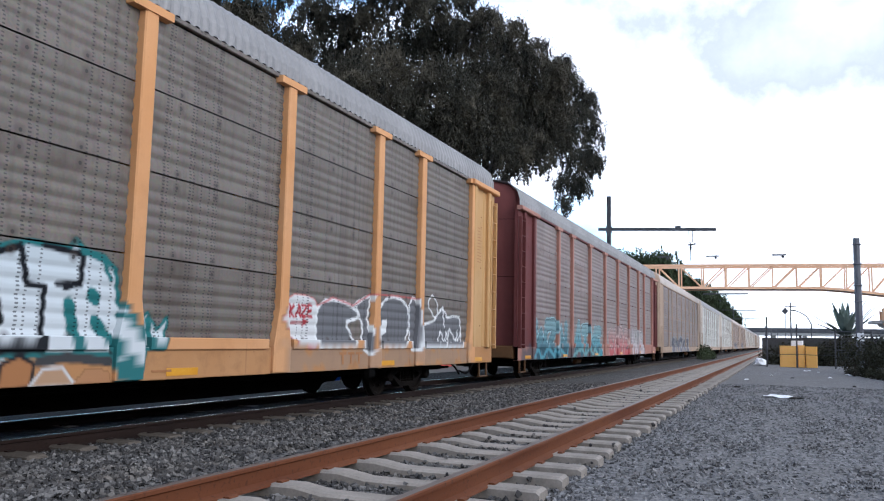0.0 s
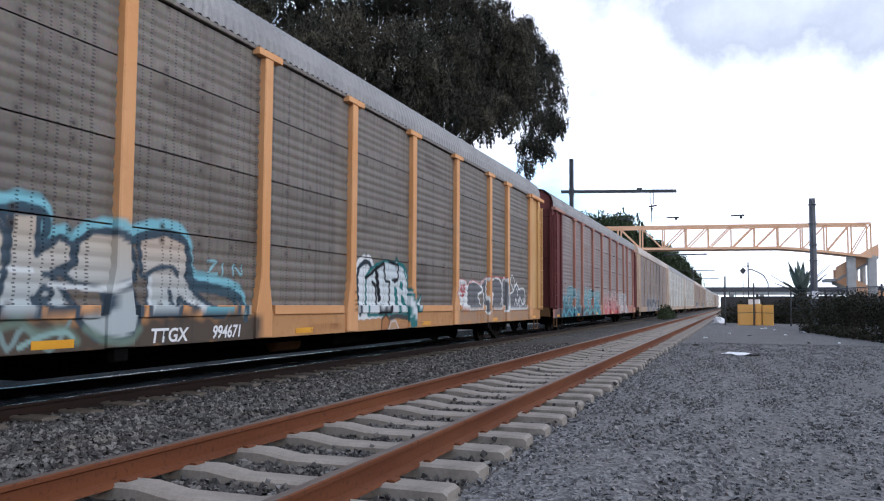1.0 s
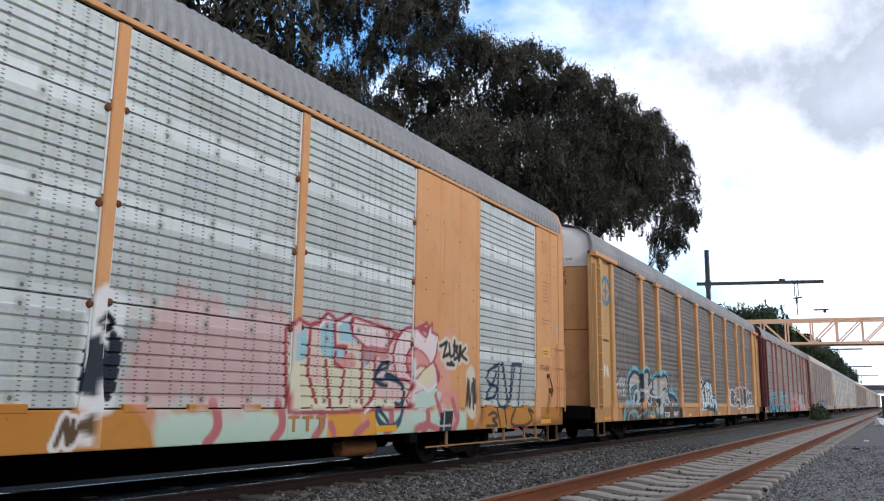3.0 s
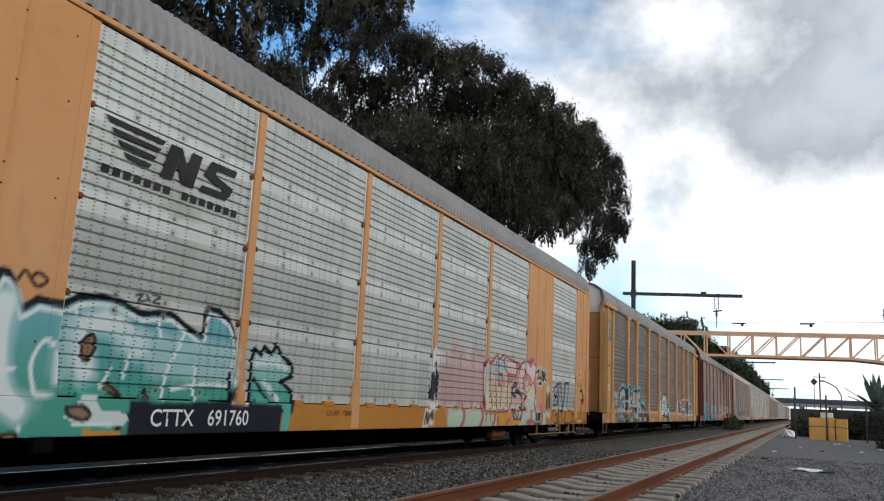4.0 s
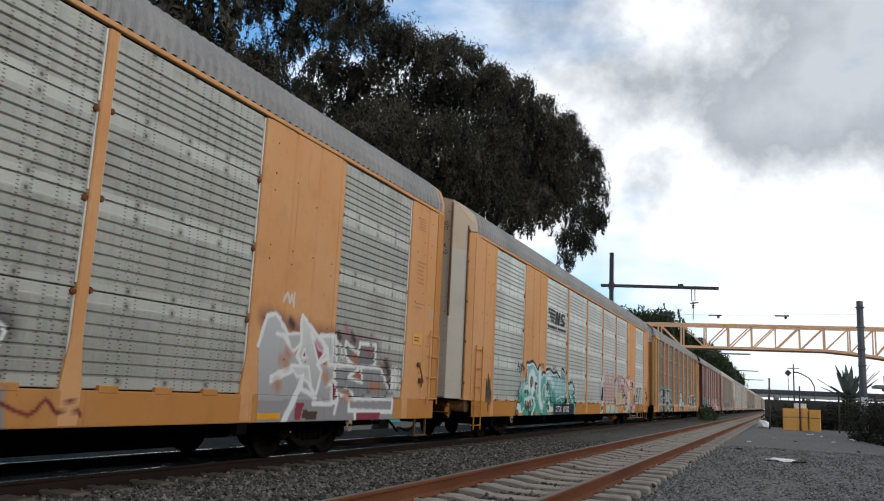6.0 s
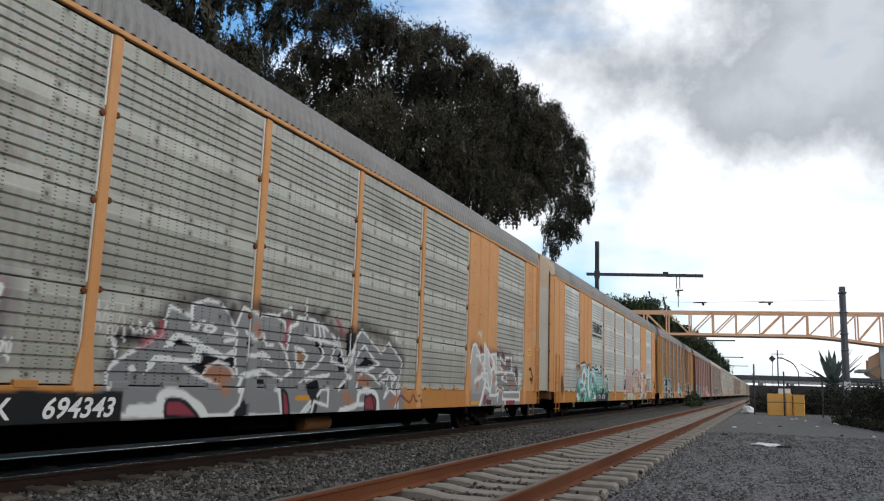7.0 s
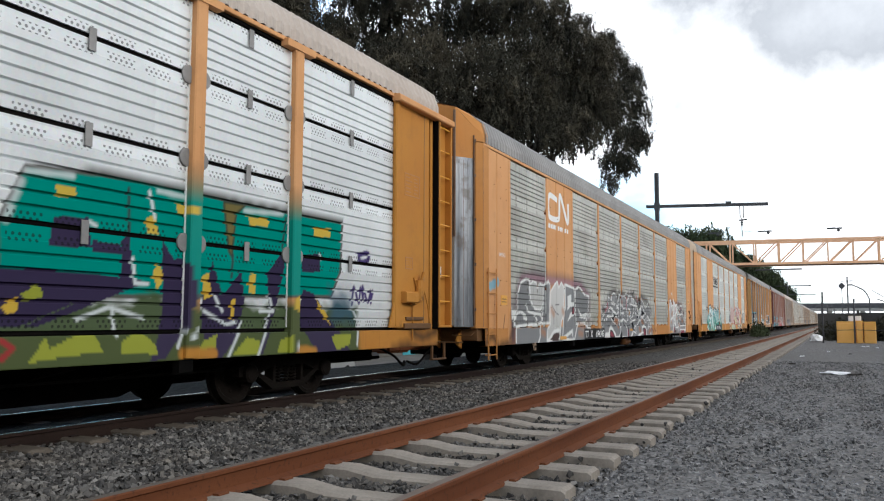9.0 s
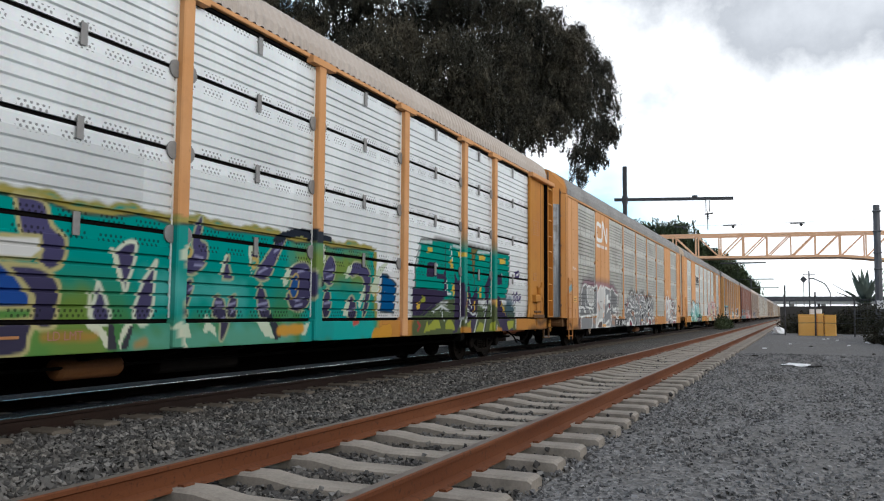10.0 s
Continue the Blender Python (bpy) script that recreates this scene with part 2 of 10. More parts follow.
COLS = ((0.155, 0.018, 0.0417, 0.0065, 0.68),)
COLS_A = ((0.155, 0.015, 0.0417, 0.008, 0.6), (0.47, 0.020, 0.0417, 0.009, 0.6))
M = {
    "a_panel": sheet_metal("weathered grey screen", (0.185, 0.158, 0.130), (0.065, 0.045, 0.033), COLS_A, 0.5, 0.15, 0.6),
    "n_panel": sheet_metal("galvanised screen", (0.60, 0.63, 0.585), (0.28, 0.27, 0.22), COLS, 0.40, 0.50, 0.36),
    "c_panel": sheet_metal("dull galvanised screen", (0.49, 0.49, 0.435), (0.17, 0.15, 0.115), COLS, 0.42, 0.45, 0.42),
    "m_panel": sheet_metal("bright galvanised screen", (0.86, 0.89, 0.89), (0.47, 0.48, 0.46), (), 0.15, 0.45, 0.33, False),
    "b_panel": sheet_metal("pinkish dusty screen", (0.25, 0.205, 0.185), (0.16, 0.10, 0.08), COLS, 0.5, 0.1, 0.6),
    "yellow": car_paint("faded yellow enamel", (0.60, 0.285, 0.105), (0.64, 0.34, 0.155), grime=0.4),
    "ochre": car_paint("ochre enamel", (0.44, 0.175, 0.022), (0.49, 0.22, 0.040), grime=0.5),
    "ochre_end": car_paint("soot-stained ochre enamel", (0.44, 0.175, 0.022), (0.49, 0.22, 0.040), (0.05, 0.024, 0.012), grime=0.8, soot=0.8),
    "tan": car_paint("tan enamel", (0.43, 0.205, 0.072), (0.49, 0.26, 0.112), grime=0.95),
    "tan_flat": car_paint("pale tan enamel", (0.50, 0.285, 0.105), (0.55, 0.34, 0.15), grime=0.3),
    "grimy_yellow": car_paint("grimy yellow enamel", (0.30, 0.16, 0.06), (0.36, 0.20, 0.09), grime=0.7),
    "dust": car_paint("dusty brown enamel", (0.30, 0.21, 0.14), (0.38, 0.28, 0.20), grime=0.4),
    "orange": car_paint("orange enamel", (0.48, 0.195, 0.04), (0.50, 0.235, 0.075), grime=0.6),
    "maroon": car_paint("maroon enamel", (0.10, 0.022, 0.022), (0.15, 0.045, 0.04), (0.05, 0.02, 0.015)),
    "post_red": car_paint("sun-bleached red enamel", (0.34, 0.15, 0.11), (0.40, 0.21, 0.16)),
    "pale_dust": car_paint("dusty pale enamel", (0.42, 0.36, 0.29), (0.48, 0.42, 0.36), grime=0.4),
    "door_leaf": car_paint("stained off-white enamel", (0.34, 0.30, 0.25), (0.44, 0.40, 0.35), (0.12, 0.075, 0.05), grime=0.7),
    "cream": car_paint("dirty cream enamel", (0.46, 0.43, 0.36), (0.53, 0.50, 0.43), (0.20, 0.13, 0.08), grime=0.4),
    "cream_tan": car_paint("tan-tinted cream enamel", (0.48, 0.38, 0.28), (0.53, 0.43, 0.33), (0.20, 0.13, 0.08), grime=0.35),
    "white_paint": car_paint("chalky white enamel", (0.62, 0.60, 0.55), (0.70, 0.69, 0.66), grime=0.3),
    "primer": car_paint("grey primer", (0.15, 0.15, 0.15), (0.34, 0.34, 0.335), (0.45, 0.45, 0.44), grime=0.5),
    "silver_leaf": None,
    "grimy_low": car_paint("sooty ochre enamel", (0.10, 0.048, 0.018), (0.17, 0.085, 0.034), (0.03, 0.018, 0.012), grime=0.9, rough=0.85),
    "roof": plain("galvanised roof sheet", (0.21, 0.205, 0.20), (0.29, 0.28, 0.27), 0.55, 0.3, 3, 0.1),
    "roof_tan": plain("dusty roof sheet", (0.40, 0.34, 0.29), (0.48, 0.42, 0.37), 0.6, 0.2, 3, 0.1),
    # both near-black: the shade beneath the cars is put into their colour
    "under": plain("shade-dark underframe", (0.003, 0.003, 0.003), (0.008, 0.007, 0.006), 0.95, 0.0, 6, 0.3, spec=0.05),
    "truck": plain("shade-dark cast steel", (0.004, 0.0035, 0.003), (0.013, 0.010, 0.008), 0.9, 0.0, 8, 0.3, spec=0.08),
    "ink": plain("black lettering", (0.012, 0.012, 0.013), (0.03, 0.03, 0.03), 0.6, 0, 10, 0.02),
    "chalk": plain("white lettering", (0.72, 0.72, 0.70), (0.80, 0.80, 0.79), 0.6, 0, 10, 0.02),
    "blue_ink": plain("blue emblem paint", (0.05, 0.16, 0.24), (0.09, 0.22, 0.30), 0.6, 0, 10, 0.02),
    "brown_ink": plain("rust-red lettering", (0.36, 0.16, 0.06), (0.42, 0.20, 0.08), 0.6, 0, 10, 0.02),
    "bright_edge": plain("cut zinc edge", (0.62, 0.64, 0.62), (0.74, 0.75, 0.73), 0.4, 0.4, 9, 0.1),
    "door_edge": plain("rust-brown door edge", (0.11, 0.065, 0.04), (0.20, 0.13, 0.09), 0.8, 0, 8, 0.2),
    "reflector": plain("amber reflector tape", (0.62, 0.28, 0.02), (0.72, 0.36, 0.03), 0.35, 0, 10, 0.02),
    "rail": None, "rail_top": None,
}


def silvered():
    """Aluminium paint on a folded sheet: cloudy, with long soft runs and brown stains."""
    n = Nodes("silver aluminium paint", 0.4, 0.65, 0.4)
    run = n.noise(1.0, 4, 0.6, stretch=(6, 6, 0.5))
    c = n.mix(n.step(run, 0.35, 0.65), (0.13, 0.14, 0.155), (0.33, 0.34, 0.355))
    blot = n.step(n.noise(2.2, 5, 0.65), 0.55, 0.66)
    c = n.mix(n.math("MULTIPLY", blot, 0.6), c, (0.10, 0.075, 0.055))
    n.colour(c).rough(n.step(run, -0.3, 1.6)).bump(n.noise(3, 4), 0.12, 0.02)
    return n.m


M["silver_leaf"] = silvered()


def rock_like(name, dark, light, warm, scale=1.0):
    n = Nodes(name, 0.95, 0, 0.12)
    r = n.math("POWER", n.island(), 1.8)
    c = n.mix(r, dark, light)
    c = n.mix(n.step(n.noise(1.3 * scale, 4), 0.45, 0.7), c, warm, "MULTIPLY")
    c = n.mix(n.math("MULTIPLY", n.noise(45, 4), 0.5), c, dark)
    n.colour(c).bump(n.noise(70, 4), 0.4, 0.01)
    return n.m


def gravel_sheet(name, dark, light, warm, cell=22.0):
    """Ground of crushed stone, seen from afar: cells of stones in many greys with dirty stretches."""
    n = Nodes(name, 0.97, 0, 0.08)
    tone = n.put("ShaderNodeRGBToBW")
    n.join(n.voronoi(cell, "Color"), tone.inputs[0])
    c = n.mix(n.step(tone.outputs[0], 0.15, 0.85), dark, light)
    c = n.mix(n.step(n.noise(0.22, 5), 0.42, 0.68), c, warm)
    c = n.mix(n.math("MULTIPLY", n.noise(0.9, 6, 0.7), 0.35), c, dark)
    n.colour(c).bump(n.voronoi(cell), 0.9, 0.03)
    return n.m


def rusted(name, c1, c2, c3, rough=0.8, metal=0.1):
    n = Nodes(name, rough, metal)
    c = n.mix(n.step(n.noise(3, 5, stretch=(1, 0.15, 1)), 0.35, 0.65), c1, c2)
    c = n.mix(n.step(n.noise(24, 5, 0.7), 0.55, 0.72), c, c3)
    n.colour(c).bump(n.noise(60, 4), 0.3, 0.004)
    return n.m


M["rail"] = rusted("rusted rail", (0.125, 0.040, 0.015), (0.175, 0.062, 0.024), (0.055, 0.022, 0.012))
M["rail_dark"] = rusted("dark rail", (0.016, 0.009, 0.007), (0.026, 0.014, 0.010), (0.010, 0.007, 0.005))
M["rail_top"] = plain("rail running face", (0.13, 0.10, 0.085), (0.19, 0.155, 0.13), 0.5, 0.5, 6, 0.05, (1, 0.2, 1))
M["rail_shine"] = plain("polished running face", (0.50, 0.45, 0.39), (0.68, 0.62, 0.54), 0.22, 1.0, 6, 0.01, (1, 0.2, 1))
M["tie"] = plain("concrete sleeper", (0.21, 0.185, 0.155), (0.34, 0.30, 0.255), 0.9, 0, 9, 0.35)
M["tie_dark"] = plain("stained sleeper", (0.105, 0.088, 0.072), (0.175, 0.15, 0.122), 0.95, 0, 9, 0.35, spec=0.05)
M["gravel"] = gravel_sheet("grey gravel", (0.103, 0.100, 0.099), (0.298, 0.289, 0.28), (0.19, 0.18, 0.168))
M["stone"] = rock_like("crushed ballast", (0.050, 0.048, 0.047), (0.285, 0.27, 0.25), (0.88, 0.83, 0.76))
M["chips"] = rock_like("gravel chips", (0.10, 0.099, 0.10), (0.41, 0.40, 0.39), (0.90, 0.87, 0.83))
M["bed"] = gravel_sheet("grey ballast", (0.032, 0.031, 0.031), (0.20, 0.19, 0.178), (0.095, 0.086, 0.076), 17.0)
# near-black ballast, with the train's shade in the colour
M["bed_shade"] = gravel_sheet("shade-black ballast", (0.004, 0.004, 0.004), (0.014, 0.013, 0.012), (0.007, 0.006, 0.006))
M["asphalt"] = plain("worn asphalt", (0.024, 0.019, 0.013), (0.044, 0.035, 0.024), 0.95, 0, 4, 0.3, spec=0.03)
M["concrete"] = plain("grey concrete", (0.30, 0.29, 0.27), (0.42, 0.41, 0.39), 0.9, 0, 4, 0.25)
M["bark"] = plain("fissured bark", (0.018, 0.014, 0.011), (0.04, 0.03, 0.024), 0.95, 0, 6, 0.8, (1, 1, 0.25))
M["steel_dark"] = plain("weathered steel mast", (0.055, 0.055, 0.06), (0.10, 0.10, 0.105), 0.6, 0.5, 4, 0.15)
# lighter than the masts' steel, with haze put into the colour
M["pole_grey"] = plain("haze-grey steel", (0.10, 0.10, 0.11), (0.15, 0.15, 0.16), 0.75, 0.2, 4, 0.15)
M["bridge"] = plain("orange bridge enamel", (0.66, 0.37, 0.205), (0.72, 0.45, 0.285), 0.6, 0, 2, 0.1)
M["blocks"] = plain("yellow plastic", (0.82, 0.42, 0.09), (0.87, 0.49, 0.15), 0.5, 0, 3, 0.08)
M["paper"] = plain("white litter", (0.70, 0.70, 0.70), (0.82, 0.82, 0.82), 0.7, 0, 12, 0.3)
M["wall_dark"] = plain("dark masonry", (0.05, 0.047, 0.045), (0.10, 0.095, 0.09), 0.9, 0, 2, 0.3)
M["clod"] = plain("dark clod", (0.015, 0.014, 0.013), (0.04, 0.035, 0.03), 0.95, 0, 20, 0.5)


def leafy(name, c1, c2, c3):
    n = Nodes(name, 0.9, 0, 0.1)
    c = n.mix(n.island(), c1, c2)
    c = n.mix(n.step(n.noise(0.35, 4), 0.5, 0.7), c, c3)
    c = n.mix(n.step(n.noise(1.1, 3), 0.48, 0.62), c, tuple(v * 0.45 for v in c1))
    c = n.mix(n.math("MULTIPLY", n.step(n.noise(0.8, 3, stretch=(1, 1, 1.4)), 0.52, 0.66), 0.7), c, tuple(v * 1.5 for v in c3))
    n.colour(c)
    return n.m


M["leaf"] = leafy("feathery foliage", (0.027, 0.027, 0.022), (0.060, 0.057, 0.042), (0.082, 0.072, 0.052))
M["leaf_far"] = leafy("far foliage", (0.035, 0.050, 0.025), (0.065, 0.085, 0.040), (0.060, 0.070, 0.040))
M["hedge"] = leafy("hedge foliage", (0.024, 0.026, 0.017), (0.046, 0.047, 0.030), (0.055, 0.048, 0.034))
M["agave"] = leafy("agave leaf", (0.09, 0.12, 0.10), (0.15, 0.18, 0.15), (0.11, 0.13, 0.11))


# ---- building with meshes ----
class Geo:
    """Corners and faces of one mesh."""

    def __init__(self):
        self.v, self.f = [], []

    def add(self, verts, faces):
        k = len(self.v)
        self.v.extend(verts)
        self.f.extend(tuple(i + k for i in q) for q in faces)
        return self

    def prism(self, profile, axis, lo, hi):
        """A closed profile, pushed along an axis. The profile's two numbers go to the other two axes, in order."""
        n = len(profile)
        def at(p, w):
            q = list(p)
            q.insert("xyz".index(axis), w)
            return tuple(q)
        verts = [at(p, lo) for p in profile] + [at(p, hi) for p in profile]
        faces = [(i, (i + 1) % n, (i + 1) % n + n, i + n) for i in range(n)]
        faces += [tuple(range(n - 1, -1, -1)), tuple(range(n, 2 * n))]
        return self.add(verts, faces)

    def box(self, x0, x1, y0, y1, z0, z1, c=0.006):
        """A box whose long edges are chamfered."""
        size = {"x": x1 - x0, "y": y1 - y0, "z": z1 - z0}
        axis = max(size, key=size.get)
        lims = {"x": (x0, x1), "y": (y0, y1), "z": (z0, z1)}
        (a0, a1), (b0, b1) = [lims[k] for k in "xyz" if k != axis]
        c = min(c, (a1 - a0) * 0.3, (b1 - b0) * 0.3)
        ring = [(a0 + c, b0), (a1 - c, b0), (a1, b0 + c), (a1, b1 - c), (a1 - c, b1), (a0 + c, b1), (a0, b1 - c), (a0, b0 + c)]
        return self.prism(ring, axis, *lims[axis])

    def tube(self, pts, r, n=6, taper=None):
        """A round bar along points."""
        pts = [Vector(p) for p in pts]
        rings = []
        for i, p in enumerate(pts):
            d = (pts[min(i + 1, len(pts) - 1)] - pts[max(i - 1, 0)]).normalized()
            a = d.orthogonal().normalized() if i == 0 else (a - d * a.dot(d)).normalized()
            b = d.cross(a)
            q = r if taper is None else r + (taper - r) * i / (len(pts) - 1)
            rings.append([tuple(p + (a * math.cos(t) + b * math.sin(t)) * q) for t in (2 * math.pi * k / n for k in range(n))])
        verts = [v for ring in rings for v in ring]
        faces = [(i * n + k, i * n + (k + 1) % n, (i + 1) * n + (k + 1) % n, (i + 1) * n + k) for i in range(len(rings) - 1) for k in range(n)]
        faces += [tuple(range(n - 1, -1, -1)), tuple(range((len(rings) - 1) * n, len(rings) * n))]
        return self.add(verts, faces)

    def lathe(self, profile, axis="x", at=(0, 0, 0), n=24):
        """A profile of (along, radius) turned round an axis."""
        verts = []
        for w, r in profile:
            for k in range(n):
                t = 2 * math.pi * k / n
                p = (w, r * math.cos(t), r * math.sin(t))
                if axis == "z":
                    p = (p[1], p[2], p[0])
                elif axis == "y":
                    p = (p[1], p[0], p[2])
                verts.append((p[0] + at[0], p[1] + at[1], p[2] + at[2]))
        m = len(profile)
        faces = [(i * n + k, i * n + (k + 1) % n, (i + 1) * n + (k + 1) % n, (i + 1) * n + k) for i in range(m - 1) for k in range(n)]
        faces += [tuple(range(n - 1, -1, -1)), tuple(range((m - 1) * n, m * n))]
        return self.add(verts, faces)

    def mesh(self, name, material=None):
        me = bpy.data.meshes.new(name)
        me.from_pydata(self.v, [], self.f)
        if material:
            me.materials.append(material)
        bm = bmesh.new()
        bm.from_mesh(me)
        bmesh.ops.recalc_face_normals(bm, faces=bm.faces)
        bm.to_mesh(me)
        bm.free()
        return me


def part(name, geo, material, parent, label=""):
    """One mesh object under a thing or under a part."""
    me = geo if isinstance(geo, bpy.types.Mesh) else geo.mesh(name, material)
    ob = new(name, me)
    ob.parent = parent
    return tagged(ob, label)


def thing(name, label, category, geo=None, material=None, group="", kind="", at=None):
    ob = new(name, geo.mesh(name, material) if geo else None)
    if at is not None:
        ob.matrix_world = at
    return tagged(ob, label, category, group, kind)


def fast_mesh(name, verts, faces, material):
    """A mesh from arrays of corners (n x 3) and of equal faces (m x k)."""
    me = bpy.data.meshes.new(name)
    m, k = faces.shape
    me.vertices.add(len(verts))
    me.vertices.foreach_set("co", np.asarray(verts, np.float32).ravel())
    me.loops.add(m * k)
    me.loops.foreach_set("vertex_index", faces.astype(np.int32).ravel())
    me.polygons.add(m)
    me.polygons.foreach_set("loop_start", np.arange(0, m * k, k, dtype=np.int32))
    me.update(calc_edges=True)
    me.shade_flat()
    me.materials.append(material)
    return me


# ---- ground and tracks ----
NEAR = (-2.178, -3.683)      # rails of the empty track
TRAIN_X = -8.246             # middle of the train's track
FAR = (TRAIN_X + 0.7525, TRAIN_X - 0.7525)
NEAR_TOP, FAR_TOP = 0.182, 0.020


def ground_height(x):
    """The ground across the tracks: a shallow trough along the empty track, lower at the train's track, falling to the street behind."""
    steps = [(-60, -1.95), (-25, -1.95), (-12.4, -0.30), (-11.2, -0.25), (-10.2, -0.175), (-6.6, -0.165), (-5.6, -0.10), (-4.65, -0.03), (-4.25, -0.085), (-1.75, -0.085), (-1.45, -0.055), (-0.9, -0.02), (0.5, -0.03), (60, 0.0)]
    return np.interp(x, [a for a, _ in steps], [b for _, b in steps])


def build_ground():
    xs = np.concatenate([np.linspace(-900, -60, 8), np.linspace(-55, -27, 6), np.linspace(-25, -12.4, 8), np.linspace(-11.5, 6, 141), np.linspace(8, 60, 14), np.linspace(90, 900, 8)])
    ys = np.concatenate([np.linspace(-300, -20, 8), np.linspace(-15, 30, 91), np.linspace(31, 100, 60), np.linspace(110, 1500, 40)])
    X, Y = np.meshgrid(xs, ys)
    Z = ground_height(X)
    rng = np.random.default_rng(4)
    lump = rng.normal(0, 1, X.shape)
    lump = (lump + np.roll(lump, 1, 0) + np.roll(lump, 1, 1)) / 3
    Z = Z + lump * np.where((X > -1.3) & (X < 30), 0.012, 0.006)
    v = np.stack([X, Y, Z], -1).reshape(-1, 3)
    w = len(xs)
    i = np.arange(len(ys) - 1)[:, None] * w + np.arange(w - 1)[None]
    f = np.stack([i, i + 1, i + w + 1, i + w], -1).reshape(-1, 4)
    ob = new("ground", fast_mesh("ground", v, f, M["gravel"]))
    for p in ob.data.polygons:
        p.use_smooth = True
    tagged(ob, "grey crushed-stone ground along the railway", "ground", kind="structure")


build_ground()


def rail_profile():
    """Half-round head, web and foot of a rail; 0 at the running face's top."""
    half = [(0.0, 0.0), (0.030, 0.0), (0.0365, -0.008), (0.0365, -0.032), (0.012, -0.044), (0.010, -0.135), (0.066, -0.156), (0.070, -0.172)]
    return [(x, z) for x, z in half] + [(-x, z) for x, z in reversed(half[1:])]


def build_track(name, label, rails, top, side_mat, head_mat, tie_mat, pitch, first, tie_label):
    track = thing(name, label, "railway track", kind="structure")
    for x in rails:
        rail = part("rail", Geo().prism([(x + a, top + b) for a, b in rail_profile()], "y", -60, 700), side_mat, track)
        wide = 0.029 if top > 0.1 else 0.011
        part("running_face", Geo().box(x - wide, x + wide, -60, 700, top - 0.006, top + 0.003, 0.002), head_mat, rail)
    mid = sum(rails) / 2
    # a sleeper: deep under the rails, waisted in the middle
    z = top - 0.172
    prof = [(-1.25, z - 0.02), (-1.22, z), (-0.5, z + 0.004), (-0.25, z - 0.034), (0.25, z - 0.034), (0.5, z + 0.004), (1.22, z), (1.25, z - 0.02),
            (1.25, z - 0.2), (-1.25, z - 0.2)]
    g = Geo()
    n = len(prof)
    verts = [(x, -0.125, zz) for x, zz in prof] + [(x, -0.095, zz + 0.018 if k < 8 else zz) for k, (x, zz) in enumerate(prof)]
    verts += [(x, 0.095, zz + 0.018 if k < 8 else zz) for k, (x, zz) in enumerate(prof)] + [(x, 0.125, zz) for x, zz in prof]
    faces = [(r * n + k, r * n + (k + 1) % n, (r + 1) * n + (k + 1) % n, (r + 1) * n + k) for r in range(3) for k in range(n)]
    g.add(verts, faces + [tuple(range(n - 1, -1, -1)), tuple(range(3 * n, 4 * n))])
    sleeper = g.mesh("sleeper", tie_mat)
    clip = Geo()
    for s in (-1, 1):
        for x in (-0.7525, 0.7525):
            clip.box(x + s * 0.062, x + s * 0.115, -0.05, 0.05, z + 0.006, z + 0.035, 0.006)
    clips = clip.mesh("rail_clips", side_mat)
    rng = random.Random(7)
    rest = Geo()
    for k in range(400):
        y = first + k * pitch + rng.uniform(-0.03, 0.03)
        if k < 110:
            tie = part("sleeper", sleeper, None, track)
            tie.location = (mid + rng.uniform(-0.03, 0.03), y, rng.uniform(-0.012, 0.004) + (0.038 if top < 0.1 else 0.0))
            tie.rotation_euler.z = rng.uniform(-0.012, 0.012)
            if k < 50:
                c = part("rail_clips", clips, None, tie)
        else:
            rest.box(mid - 1.25, mid + 1.25, y - 0.12, y + 0.12, z - 0.1, z + 0.004, 0.02)
    tagged(part("far_sleepers", rest, tie_mat, track, tie_label), kind="stuff")
    return track


# this bed's black colour stands in for the shade under the train
thing("stained_trackbed", "ballast bed under the train, coloured black for its shade", "ballast", Geo().prism([(TRAIN_X - 3.85, -0.30), (TRAIN_X + 0.72, -0.30), (TRAIN_X + 0.68, -0.096), (TRAIN_X - 3.8, -0.10)], "y", -80, 420), M["bed_shade"], kind="structure")
TIE_NEAR, TIE_FAR = (0.68, -4.0), (0.68, -4.0)
build_track("empty_track", "empty railway track with rust-brown rails on concrete sleepers", NEAR, NEAR_TOP, M["rail"], M["rail_top"], M["tie"], *TIE_NEAR, "concrete sleepers far along the track")
build_track("train_track", "railway track with dark rails under the freight train", FAR, FAR_TOP, M["rail_dark"], M["rail_shine"], M["tie_dark"], *TIE_FAR, "stained sleepers far along the track")


def build_bed():
    """The ballast bed between and under the tracks, a little proud of the ground."""
    xs = np.array([-7.28, -6.6, -5.6, -5.0, -4.65, -4.45, -4.25, -3.0, -1.75, -1.62])
    ys = np.concatenate([np.linspace(-60, 0, 7), np.linspace(1, 60, 119), np.linspace(64, 420, 60)])
    X, Y = np.meshgrid(xs, ys)
    Z = ground_height(X) + np.where(X > -1.65, -0.03, 0.02) + np.random.default_rng(6).normal(0, 0.004, X.shape)
    w = len(xs)
    i = np.arange(len(ys) - 1)[:, None] * w + np.arange(w - 1)[None]
    f = np.stack([i, i + 1, i + w + 1, i + w], -1).reshape(-1, 4)
    ob = new("ballast_bed", fast_mesh("ballast_bed", np.stack([X, Y, Z], -1).reshape(-1, 3), f, M["bed"]))
    tagged(ob, "grey crushed-stone ballast bed of the tracks", "ballast", kind="structure")


build_bed()


